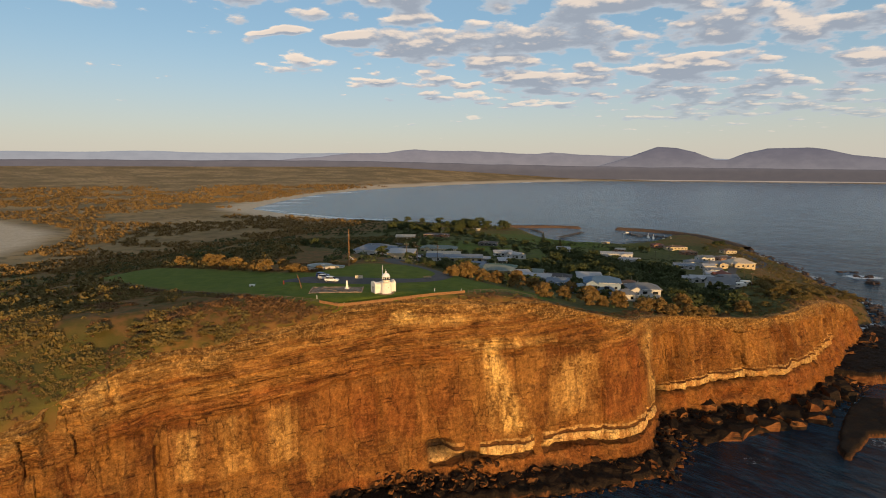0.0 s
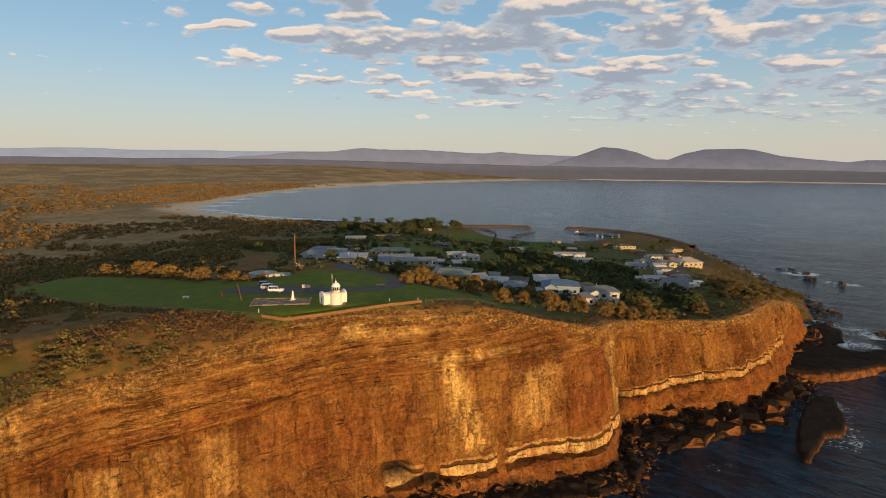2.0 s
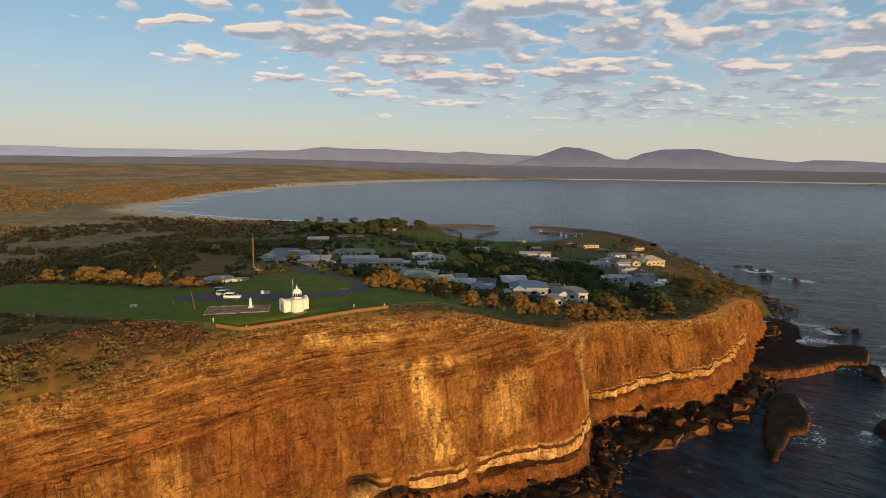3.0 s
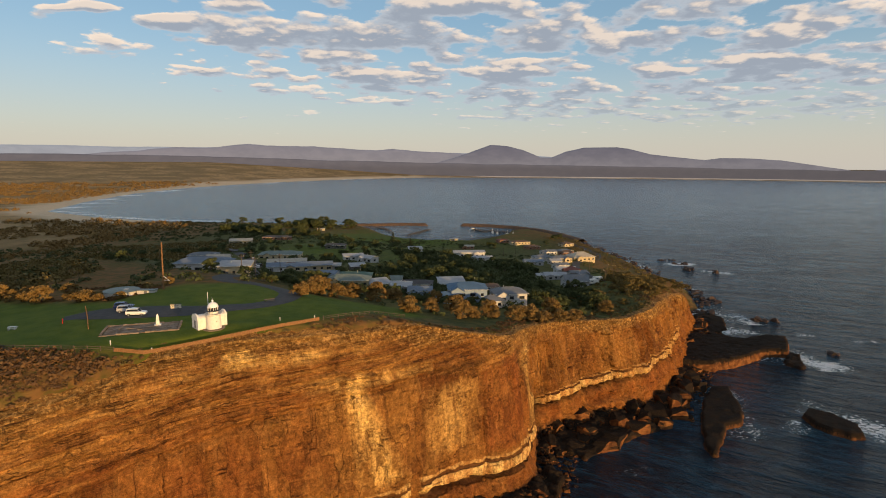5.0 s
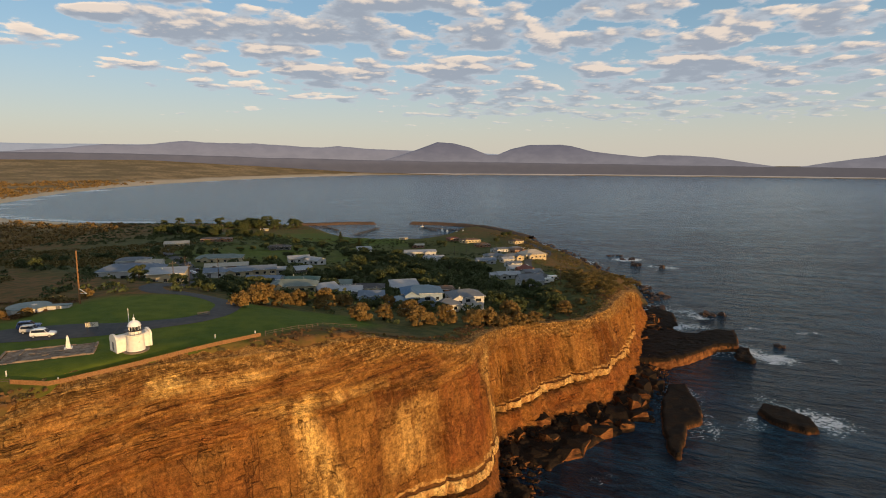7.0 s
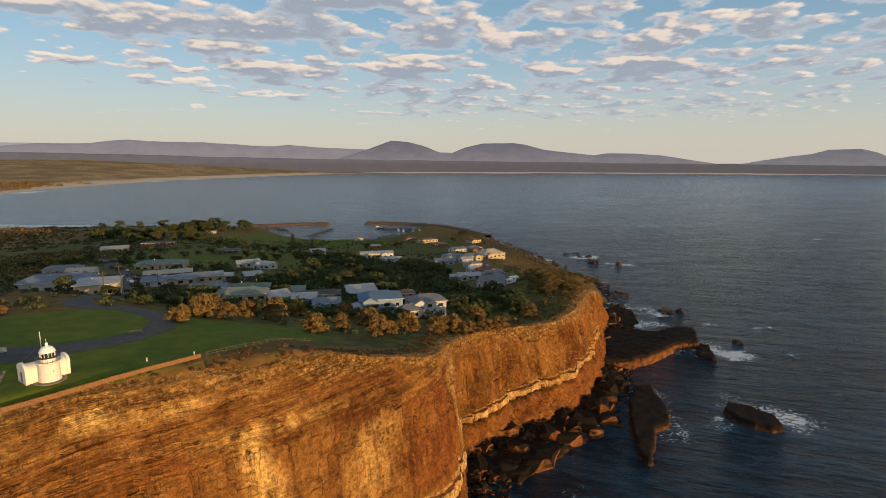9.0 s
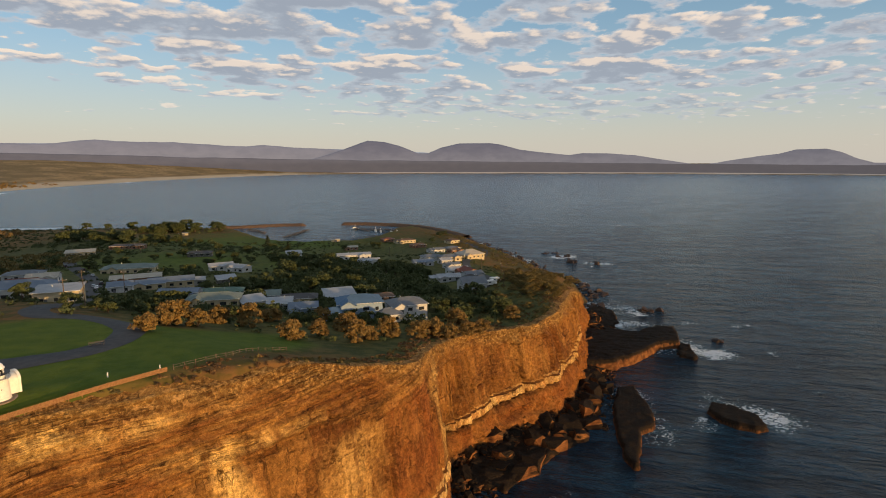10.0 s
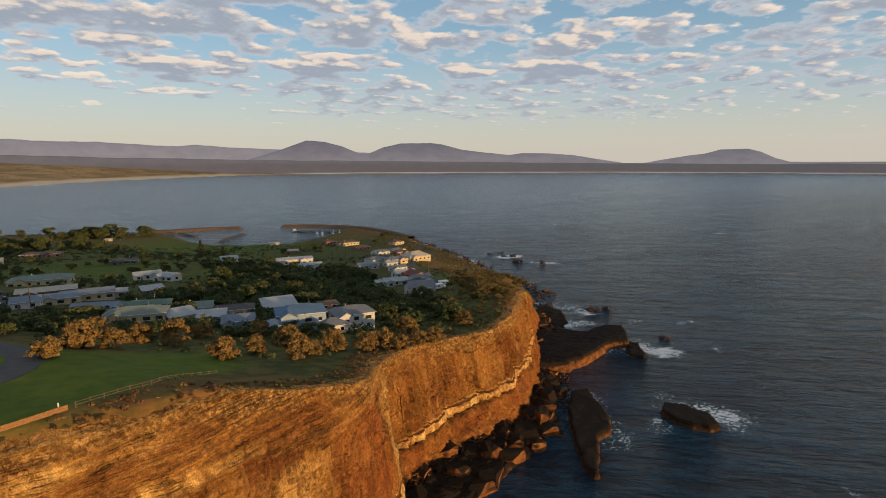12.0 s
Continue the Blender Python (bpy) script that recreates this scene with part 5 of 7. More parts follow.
def build_tank():
    x, y = -49.0, 37.0
    root = thing("water_tank", "low round concrete water tank with a pale green roof", "tank", standing(x, y))
    part("wall", lathed([(4.9, -0.8), (4.9, 1.5), (0.5, 1.5)], 40), M_PLINTH, root, "grey wall")
    part("roof", lathed([(5.1, 1.5), (5.1, 1.64), (2.0, 1.85), (0.2, 1.92)], 40), M_TANKROOF, root, "pale green metal roof")
    part("hatch", boxed(1.0, -0.5, 1.78, 2.0, 0.5, 2.05), M_STEEL, root)
    shed = thing("pump_shed", "small pale flat-roofed pump shed beside the tank", "shed", standing(-41.0, 37.5, 10))
    part("wall", boxed(-2.6, -1.1, -0.3, 2.6, 1.1, 0.9), M_PLINTH, shed)
    part("roof", boxed(-2.8, -1.3, 0.9, 2.8, 1.3, 1.0), M_TANKROOF, shed)
    part("door", boxed(-0.5, -1.14, 0.0, 0.5, -1.1, 0.8), M_DOORPAINT, shed)


M_TANKROOF = plain("tank_roof", (0.13, 0.16, 0.15), (0.19, 0.22, 0.21), 0.6, 0.6, 0.01)
build_tank()

# ---- houses ----
def roof_paint(name, c):
    return plain(name, tuple(0.88 * v for v in c), tuple(min(1, 1.1 * v) for v in c), 0.35, 0.7, 0.02, fine=9.0, spec=0.12)


ROOFS = {"blue": roof_paint("blue_metal_roof", (0.075, 0.13, 0.205)), "grey": roof_paint("grey_metal_roof", (0.14, 0.15, 0.165)),
         "white": roof_paint("white_metal_roof", (0.29, 0.30, 0.315)), "dark": roof_paint("dark_tile_roof", (0.075, 0.07, 0.07)),
         "green": roof_paint("green_metal_roof", (0.10, 0.15, 0.12)), "red": roof_paint("red_tile_roof", (0.16, 0.06, 0.045)),
         "pale blue": roof_paint("pale_blue_metal_roof", (0.135, 0.165, 0.21)), "brown": roof_paint("brown_tile_roof", (0.13, 0.085, 0.06)),
         "cream": roof_paint("cream_metal_roof", (0.36, 0.32, 0.26)), "teal": roof_paint("grey_green_metal_roof", (0.145, 0.175, 0.16))}
WALLS = {"white": plain("white_weatherboard", (0.42, 0.42, 0.41), (0.52, 0.51, 0.5), 0.8, 0.7, 0.02), "cream": plain("cream_render", (0.40, 0.33, 0.21), (0.48, 0.40, 0.26), 0.8, 0.8, 0.01),
         "blue": plain("blue_weatherboard", (0.20, 0.27, 0.36), (0.26, 0.33, 0.42), 0.8, 0.7, 0.02),
         "grey": plain("grey_weatherboard", (0.32, 0.32, 0.32), (0.40, 0.40, 0.40), 0.8, 0.7, 0.02),
         "brick": plain("brown_brick", (0.20, 0.105, 0.065), (0.29, 0.16, 0.10), 3.0, 0.85, 0.02),
         "dark": plain("dark_weatherboard", (0.10, 0.09, 0.08), (0.15, 0.14, 0.125), 0.8, 0.8, 0.02)}


def build_house(x, y, turn, length, depth, wall_high, roof_high, form, roof, wall, extra=""):
    """A house along its own x axis; form: hip, gable or skillion."""
    z = min(ground_z(x + a * 0.4 * length, y + b * 0.4 * depth) for a in (-1, 1) for b in (-1, 1))
    top = max(ground_z(x + a * 0.4 * length, y + b * 0.4 * depth) for a in (-1, 1) for b in (-1, 1))
    storeys = "two-storey" if wall_high > 4.5 else "single-storey"
    article = {"brick": "brown brick"}.get(wall, wall)
    root = thing("house", f"{storeys} {article} house with a {roof} {form} roof{extra}", "house", pose(x, y, (z + top) / 2, 0, 0, turn), "village houses")
    a, b, h, r, e = length / 2, depth / 2, wall_high, roof_high, 0.55
    part("wall", boxed(-a, -b, -1.6, a, b, h + (0.04 if form != "skillion" else 0)), WALLS[wall], root, f"{article} walls")
    bm = bmesh.new()
    if form == "hip":
        k = min(b, a * 0.8)
        under = [(-a - e, -b - e, h), (a + e, -b - e, h), (a + e, b + e, h), (-a - e, b + e, h)]
        ridge = [(-a + k * 0.9, 0, h + r), (a - k * 0.9, 0, h + r)]
        lo = [bm.verts.new(p) for p in under]
        mid = [bm.verts.new((px, py, pz + 0.16)) for px, py, pz in under]
        hi = [bm.verts.new(p) for p in ridge]
        bm.faces.new(lo[::-1])
        for i in range(4):
            bm.faces.new((lo[i], lo[(i + 1) % 4], mid[(i + 1) % 4], mid[i]))
        bm.faces.new((mid[0], mid[1], hi[1], hi[0]))
        bm.faces.new((mid[2], mid[3], hi[0], hi[1]))
        bm.faces.new((mid[1], mid[2], hi[1]))
        bm.faces.new((mid[3], mid[0], hi[0]))
    else:
        if form == "gable":
            shape = [(-b - e, h - 0.1), (0, h + r), (b + e, h - 0.1), (b + e, h + 0.08), (0, h + r + 0.18), (-b - e, h + 0.08)]
        else:
            shape = [(-b - e, h), (b + e, h + r), (b + e, h + r + 0.18), (-b - e, h + 0.18)]
        rows = [[bm.verts.new((s * (a + e), py, pz)) for py, pz in shape] for s in (-1, 1)]
        n = len(shape)
        for i in range(n):
            bm.faces.new((rows[0][i], rows[0][(i + 1) % n], rows[1][(i + 1) % n], rows[1][i]))
        if form == "gable":
            for row in rows:
                bm.faces.new((row[0], row[1], row[4], row[5]))
                bm.faces.new((row[1], row[2], row[3], row[4]))
        else:
            bm.faces.new(rows[0][::-1])
            bm.faces.new(rows[1])
    roof_ob = part("roof", bm, ROOFS[roof], root, f"{roof} {form} roof")
    if form != "hip":
        for s in (-1, 1):
            bm = bmesh.new()
            if form == "gable":
                tri = [(s * a, -b, h), (s * a, b, h), (s * a, 0, h + r - 0.05)]
            else:
                tri = [(s * a, -b, h), (s * a, b, h), (s * a, b, h + r - 0.02)]
            out = [bm.verts.new(p) for p in tri]
            inn = [bm.verts.new((p[0] - s * 0.2, p[1], p[2])) for p in tri]
            bm.faces.new(out), bm.faces.new(inn[::-1])
            for i in range(3):
                bm.faces.new((out[i], out[(i + 1) % 3], inn[(i + 1) % 3], inn[i]))
            part("gable_wall", bm, WALLS[wall], root)
    else:
        part("ridge_cap", rodded((-a + min(b, a * 0.8) * 0.9, 0, h + r), (a - min(b, a * 0.8) * 0.9, 0, h + r), 0.10, 6), ROOFS[roof], roof_ob)
    rng = random.Random(int(x * 31 + y * 17))
    floors = (1.0, 3.8) if wall_high > 4.5 else (1.0,)
    for lift in floors:
        for s in (-1, 1):
            n = max(2, int(length / 3.6))
            for k in range(n):
                px = -a + length * (k + 0.5) / n
                w = rng.choice((0.6, 0.8, 1.1))
                win = part("window", boxed(px - w, s * b - 0.05, lift, px + w, s * b + 0.05, lift + 1.25), M_GLASS, root)
                part("window_frame", boxed(px - w - 0.1, s * (b + 0.02) - 0.04, lift - 0.12, px + w + 0.1, s * (b + 0.02) + 0.04, lift - 0.01), M_WHITE, win)
            win = part("window", boxed(s * a - 0.05, -0.9, lift, s * a + 0.05, 0.9, lift + 1.25), M_GLASS, root)
            part("window_frame", boxed(s * (a + 0.02) - 0.04, -1.0, lift - 0.12, s * (a + 0.02) + 0.04, 1.0, lift - 0.01), M_WHITE, win)
    part("door", boxed(-a * 0.45 - 0.5, -b - 0.07, -0.2, -a * 0.45 + 0.5, -b - 0.02, 2.0), M_DOORPAINT, root)
    part("gutter", rodded((-a - e, -b - e - 0.05, h + 0.06), (a + e, -b - e - 0.05, h + 0.06), 0.07, 6), M_WHITE, root)
    if length > 9 and form != "skillion":
        # a gabled cross wing or porch towards the street
        wx, ww = rng.choice((-0.28, 0.24)) * length, min(2.6, 0.2 * length)
        reach, wh = b + rng.uniform(1.6, 2.8), h - 0.15
        rise = min(r * 0.85, ww * 0.62)
        wing = part("cross_wing", boxed(wx - ww, -reach, -1.6, wx + ww, -b + 0.3, wh), WALLS[wall], root)
        bm = bmesh.new()
        shape = [(wx - ww - 0.4, wh - 0.12), (wx, wh + rise), (wx + ww + 0.4, wh - 0.12), (wx + ww + 0.4, wh + 0.04), (wx, wh + rise + 0.16), (wx - ww - 0.4, wh + 0.04)]
        ends = [[bm.verts.new((px, py, pz)) for px, pz in shape] for py in (-reach - 0.4, 0.0)]
        for i in range(6):
            bm.faces.new((ends[0][i], ends[0][(i + 1) % 6], ends[1][(i + 1) % 6], ends[1][i]))
        bm.faces.new((ends[0][0], ends[0][1], ends[0][4], ends[0][5]))
        bm.faces.new((ends[0][1], ends[0][2], ends[0][3], ends[0][4]))
        part("wing_roof", bm, ROOFS[roof], wing)
        bm = bmesh.new()
        tri = [(wx - ww, wh), (wx + ww, wh), (wx, wh + rise - 0.05)]
        near = [bm.verts.new((px, -reach, pz)) for px, pz in tri]
        back = [bm.verts.new((px, -reach + 0.2, pz)) for px, pz in tri]
        bm.faces.new(near), bm.faces.new(back[::-1])
        for i in range(3):
            bm.faces.new((near[i], near[(i + 1) % 3], back[(i + 1) % 3], back[i]))
        part("wing_gable", bm, WALLS[wall], wing)
        for lift in floors:
            part("wing_window", boxed(wx - 0.9, -reach - 0.04, lift, wx + 0.9, -reach + 0.04, lift + 1.2), M_GLASS, wing)
    if rng.random() < 0.5:
        part("chimney_flue", rodded((-a * 0.3, 0.4, h), (-a * 0.3, 0.4, h + r + 0.7), 0.14, 8), M_STEEL, root)
    if rng.random() < 0.35:
        part("aerial", rodded((a * 0.4, 0.5, h + r * 0.4), (a * 0.4, 0.5, h + r + 1.8), 0.03, 6), M_STEEL, root)
    return root


# x, y, turn, length, depth, wall height, roof rise, roof form, roof, wall
VILLAGE = [
    (54.3, 111.5, 8, 16, 11, 6.6, 2.3, "hip", "blue", "blue"), (72.0, 115.5, 14, 14, 10, 6.0, 2.2, "hip", "grey", "white"),
    (46.0, 104.5, 8, 8, 7, 3.2, 1.5, "hip", "blue", "blue"), (65.0, 107.5, 14, 9, 8, 3.0, 1.8, "hip", "grey", "white"),
    (45.5, 138, 15, 12, 9, 5.2, 1.6, "skillion", "white", "white"), (28.9, 137, 4, 15, 8, 3.4, 1.4, "hip", "dark", "cream"),
    (33.8, 114, 6, 10, 7, 3.0, 1.6, "gable", "pale blue", "blue"), (14.7, 142, 2, 12.5, 8, 3.2, 1.5, "gable", "teal", "white"),
    (24.1, 121, 5, 9, 7, 3.1, 1.0, "skillion", "white", "grey"), (13.6, 122.5, 30, 9, 7, 3.0, 1.3, "skillion", "white", "grey"),
    (-0.2, 122.5, 5, 19, 9, 3.2, 2.0, "hip", "teal", "cream"), (-4.3, 146.7, 5, 18, 8, 3.0, 1.4, "hip", "green", "cream"),
    (-17.8, 138.5, 0, 15, 8, 3.0, 1.1, "gable", "pale blue", "grey"), (-34.2, 177, 18, 19, 9, 3.2, 1.5, "gable", "pale blue", "cream"),
    (-39.6, 165, 18, 13, 9, 3.0, 1.3, "gable", "pale blue", "cream"), (-46.0, 152, 18, 9, 8, 3.0, 1.5, "gable", "pale blue", "white"),
    (-56.5, 194, 18, 22, 9, 3.0, 1.2, "gable", "cream", "brick"), (-83, 251, 10, 28, 12, 3.4, 2.0, "hip", "teal", "cream"),
    (-35.5, 266, 20, 14, 9, 3.2, 1.4, "gable", "white", "white"), (-22, 258, -30, 11, 8, 3.2, 1.5, "gable", "white", "white"),
    (-26, 186, 10, 8, 7, 3.0, 1.0, "gable", "white", "grey"), (-14.5, 196, 25, 9, 7, 3.0, 1.0, "skillion", "white", "dark"),
    (-156, 426, 5, 28, 9, 3.0, 1.4, "hip", "dark", "brick"), (-72.6, 350, 5, 17, 9, 3.0, 1.4, "hip", "dark", "dark"),
    (45, 330, 10, 25, 10, 6.6, 1.2, "gable", "white", "white"), (56, 322, 10, 16, 8, 3.4, 1.2, "gable", "white", "white"), (-5, 369, 15, 12, 8, 3.0, 1.0, "skillion", "white", "white"),
    (36.6, 487, 10, 13, 8, 3.2, 1.2, "gable", "cream", "brick"), (96, 548, 20, 24, 10, 3.2, 1.6, "hip", "brown", "cream"),
    (76, 560, 20, 14, 10, 3.2, 1.4, "hip", "red", "brick"), (108, 508, 20, 16, 10, 3.2, 1.6, "hip", "brown", "brick"),
    (106.8, 355, 15, 16, 10, 3.4, 1.8, "hip", "grey", "white"), (121.0, 348, 15, 18, 10, 3.4, 1.7, "hip", "grey", "cream"),
    (140.5, 365, 22, 20, 15, 3.6, 3.6, "hip", "cream", "cream"), (133, 400, 22, 12, 9, 3.4, 1.6, "hip", "brown", "brick"),
    (150, 540, 30, 15, 10, 3.2, 1.8, "hip", "brown", "cream"), (140, 470, 25, 16, 10, 3.2, 1.6, "hip", "grey", "cream"), (120, 440, 25, 15, 10, 3.2, 1.6, "gable", "grey", "white"),
    (96.9, 321, 10, 15, 9, 3.0, 1.5, "gable", "pale blue", "grey"), (114.6, 329, 20, 9, 8, 3.2, 1.3, "gable", "white", "grey"),
    (116.0, 300, 20, 11, 8, 3.2, 1.2, "gable", "grey", "white"), (115.5, 270, 12, 14, 9, 3.2, 1.6, "gable", "white", "white"),
    (119.4, 247, -70, 12, 9, 3.4, 2.2, "gable", "red", "brick"), (104.2, 232, 8, 14, 9, 3.0, 1.3, "gable", "white", "grey"),
    (117.6, 224, 20, 11, 8, 3.6, 1.6, "gable", "grey", "grey"), (110.6, 187, 10, 13, 10, 4.0, 3.0, "gable", "grey", "grey"),
    (111.8, 200, 10, 10, 8, 3.6, 2.8, "hip", "dark", "grey"), (96.4, 231, 5, 7, 6, 2.8, 0.8, "gable", "white", "white"), (64.4, 144, 10, 7, 7, 5.0, 1.2, "hip", "brown", "brick"),
    (-44, 103, 14, 13, 9, 4.2, 0.9, "skillion", "white", "cream"), (-66, 118, 14, 24, 11, 4.0, 2.4, "hip", "pale blue", "white"),
    (-78, 142, 14, 20, 10, 3.6, 2.6, "hip", "red", "brick"), (-118, 212, 15, 17, 10, 3.2, 1.6, "hip", "grey", "white"), (-172, 378, 20, 20, 9, 3.2, 1.2, "skillion", "cream", "cream"),
    (-100, 196, 15, 13, 9, 3.2, 1.6, "gable", "cream", "white"),
]
for row in VILLAGE:
    build_house(*row)

# ---- trees and scrub ----
def foliage(name, a, b, c, scale=0.6):
    def build(n, s):
        rnd = n.add("ShaderNodeObjectInfo").outputs["Random"]
        isle = n.add("ShaderNodeNewGeometry").outputs["Random Per Island"]
        patch = n.noise(n.place, scale, 3.0)
        col = n.mix(n.ramp(patch, 0.35, 0.65), a, b)
        col = n.mix(n.math("MULTIPLY", isle, 0.55), col, c)
        col = n.mix(n.math("MULTIPLY", rnd, 0.25), col, tuple(0.6 * v for v in a))
        put(n, s, colour=col, rough=0.75, spec=0.15)
    return material(name, build)


M_GOLD = foliage("banksia_leaf", (0.12, 0.080, 0.024), (0.185, 0.108, 0.034), (0.26, 0.165, 0.058))
M_GREEN = foliage("dark_green_leaf", (0.042, 0.056, 0.022), (0.062, 0.074, 0.026), (0.090, 0.100, 0.036))
M_OLIVE = foliage("olive_leaf", (0.090, 0.076, 0.021), (0.135, 0.094, 0.030), (0.19, 0.130, 0.045))
M_PLAIN = foliage("golden_scrub_leaf", (0.14, 0.090, 0.030), (0.20, 0.120, 0.040), (0.25, 0.16, 0.06))
M_RUSTY = foliage("rusty_heath_leaf", (0.10, 0.052, 0.024), (0.15, 0.078, 0.032), (0.18, 0.11, 0.045))
M_PINE = foliage("pine_needle", (0.024, 0.034, 0.014), (0.036, 0.046, 0.018), (0.055, 0.06, 0.024))
M_BARK = plain("bark", (0.06, 0.042, 0.03), (0.12, 0.09, 0.065), 3.0, 0.95, 0.03)


def leaf_quads(centres, normals, size, rng, spread=0.75):
    """One small quad for each centre, turned at random about its outward way."""
    n = len(centres)
    way = normals + spread * rng.normal(size=(n, 3))
    way /= np.linalg.norm(way, axis=1)[:, None] + 1e-9
    side = np.cross(way, rng.normal(size=(n, 3)))
    side /= np.linalg.norm(side, axis=1)[:, None] + 1e-9
    up = np.cross(way, side)
    s = (size * (0.6 + 0.8 * rng.random(n)))[:, None]
    side, up = side * s, up * s * (0.55 + 0.4 * rng.random(n))[:, None]
    quad = np.stack([centres - side - up * 0.5, centres + side * 0.6 - up, centres + side + up * 0.5, centres - side * 0.5 + up], 1)
    return quad.reshape(-1, 3)


def crown_points(rng, blobs, leaves, radius, tall, low):
    """Leaf places on the shells of many clumps that fill an uneven crown."""
    a = rng.random(blobs) * 2 * math.pi
    h = rng.random(blobs)
    r = radius * (0.25 + 0.62 * np.sqrt(rng.random(blobs))) * np.sqrt(np.clip(1.05 - (2 * h - 0.8) ** 2 * 0.55, 0.1, 1))
    c = np.stack([r * np.cos(a), r * np.sin(a), low + (tall - low) * (0.12 + 0.78 * h)], 1)
    c[0] = (0, 0, low + 0.8 * (tall - low))
    own = radius * (0.22 + 0.20 * rng.random(blobs))
    which = rng.integers(0, blobs, leaves)
    way = rng.normal(size=(leaves, 3))
    way[:, 2] = np.abs(way[:, 2]) * 0.9 + way[:, 2] * 0.35
    way /= np.linalg.norm(way, axis=1)[:, None]
    shell = own[which] * (0.72 + 0.34 * rng.random(leaves))
    return c[which] + way * shell[:, None] * np.array([1, 1, 0.85]), way


def quads(n):
    return np.arange(4 * n).reshape(n, 4)


def tree_mesh(seed, radius, tall, low, blobs, leaves, size):
    rng = np.random.default_rng(seed)
    p, w = crown_points(rng, blobs, leaves, radius, tall, low)
    return leaf_quads(p, w, size, rng), quads(leaves)


def build_tree(name, label, category, seed, radius, tall, low, blobs, leaves, size, mat, group):
    root = thing(name, label, category, pose(0, 0, -900), group)
    bm = bmesh.new()
    rod(bm, (0, 0, -0.6), (0.1, 0.05, low + 0.35 * (tall - low)), 0.05 * radius + 0.07, 8, 0.03 * radius + 0.03)
    rng = random.Random(seed)
    for k in range(4):
        a = 2 * math.pi * (k + rng.random() * 0.6) / 4
        rod(bm, (0.05, 0, low * 0.7 + 0.2 * k), (0.55 * radius * math.cos(a), 0.55 * radius * math.sin(a), low + 0.5 * (tall - low)), 0.03 * radius + 0.02, 6, 0.02)
    part("trunk", bm, M_BARK, root, "forked grey-brown trunk")
    v, f = tree_mesh(seed, radius, tall, low, blobs, leaves, size)
    mesh_object("crown", v, f, mat, root)
    return root


def drop_source(root):
    for o in (*root.children_recursive, root):
        bpy.data.objects.remove(o)


def plant(source, x, y, size, turn, squat=1.0):
    m = pose(x, y, ground_z(x, y) - 0.15, 0, 0, turn) @ Matrix.Diagonal((size, size, size * squat, 1))
    return copy_thing(source, m)


banksias = [build_tree("banksia_tree", "rounded golden-leaved coastal tree at the edge of the lawn", "tree", 10 + k, 3.6, 5.0 + 0.5 * k, -0.3, 34, 3400, 0.25, M_GOLD, "coastal trees") for k in range(3)]
greens = [build_tree("broadleaf_tree", "dense dark green tree among the village houses", "tree", 20 + k, 3.9, 6.4 + 0.6 * k, 1.0, 20, 1700, 0.33, M_GREEN, "village trees") for k in range(3)]
olives = [build_tree("coastal_shrub_tree", "low olive-brown wind-shaped coastal tree", "tree", 30 + k, 3.3, 3.9 + 0.4 * k, 0.4, 18, 1500, 0.27, M_OLIVE, "wind-shaped trees") for k in range(3)]

rng_trees = random.Random(7)
# the sunlit row between the lawn and the houses: x, y, width
ROW = [(4.9, 46, 6.4), (3.4, 66, 8.5), (9.5, 70, 7), (-2, 92, 7), (11.8, 83, 7.6), (21.8, 80, 8), (26, 93, 7.4), (36.8, 62.4, 7.4), (43.5, 69.7, 6.4), (41.7, 98, 6.5),
       (51, 84, 9), (55.2, 64.6, 7.4), (58.5, 70, 6), (64.5, 77, 7.6), (73.6, 78, 7.6), (79, 82, 8), (84, 80, 6.5), (88.5, 93, 8), (96.8, 90, 7), (91, 86, 6),
       (113, 112, 7)]
for k, (px, py, w) in enumerate(ROW):
    plant(banksias[k % 3], px, py, w / 7.6, 47 * k, (1.0, 1.18, 0.9, 1.1)[k % 4])
# the row along the north side of the western lawn
for k in range(26):
    t = k / 25
    px, py = -57 - 100 * t + rng_trees.uniform(-2, 2), 32 + 28 * t + rng_trees.uniform(-3, 9)
    plant(banksias[k % 3], px, py, rng_trees.uniform(0.35, 1.05), 61 * k, rng_trees.uniform(0.8, 1.25))
for px, py, w in ((-52, 30.5, 3.8), (-45.5, 31, 3.8), (-57.5, 33, 5.5), (-43, 52, 4)):
    plant(banksias[1], px, py, w / 7.6, px * 13, 0.85)


def clear_of_houses(x, y, extra):
    return all((x - h[0]) ** 2 + (y - h[1]) ** 2 > (0.5 * max(h[3], h[4]) + extra) ** 2 for h in VILLAGE)


ROADSIDE = [(-33, 68), (-36, 92), (-40, 118), (-49, 137), (-58, 155), (-75, 188), (-92, 222), (-113, 256), (-135, 290), (-150, 318), (-165, 345), (-178, 372),
            (116, 182), (121, 198), (125, 215), (127, 238), (128, 260), (128, 280), (128, 300), (134, 345), (131, 322), (152, 385), (143, 365), (166, 430), (176, 470)]


def clear_of_roads(x, y, r=6.5):
    return all((x - a) ** 2 + (y - b) ** 2 > r * r for a, b in ROADSIDE)


def in_shape(x, y, shape):
    return bool(outline_distance(np.array([float(x)]), np.array([float(y)]), shape)[0][0] > 0)


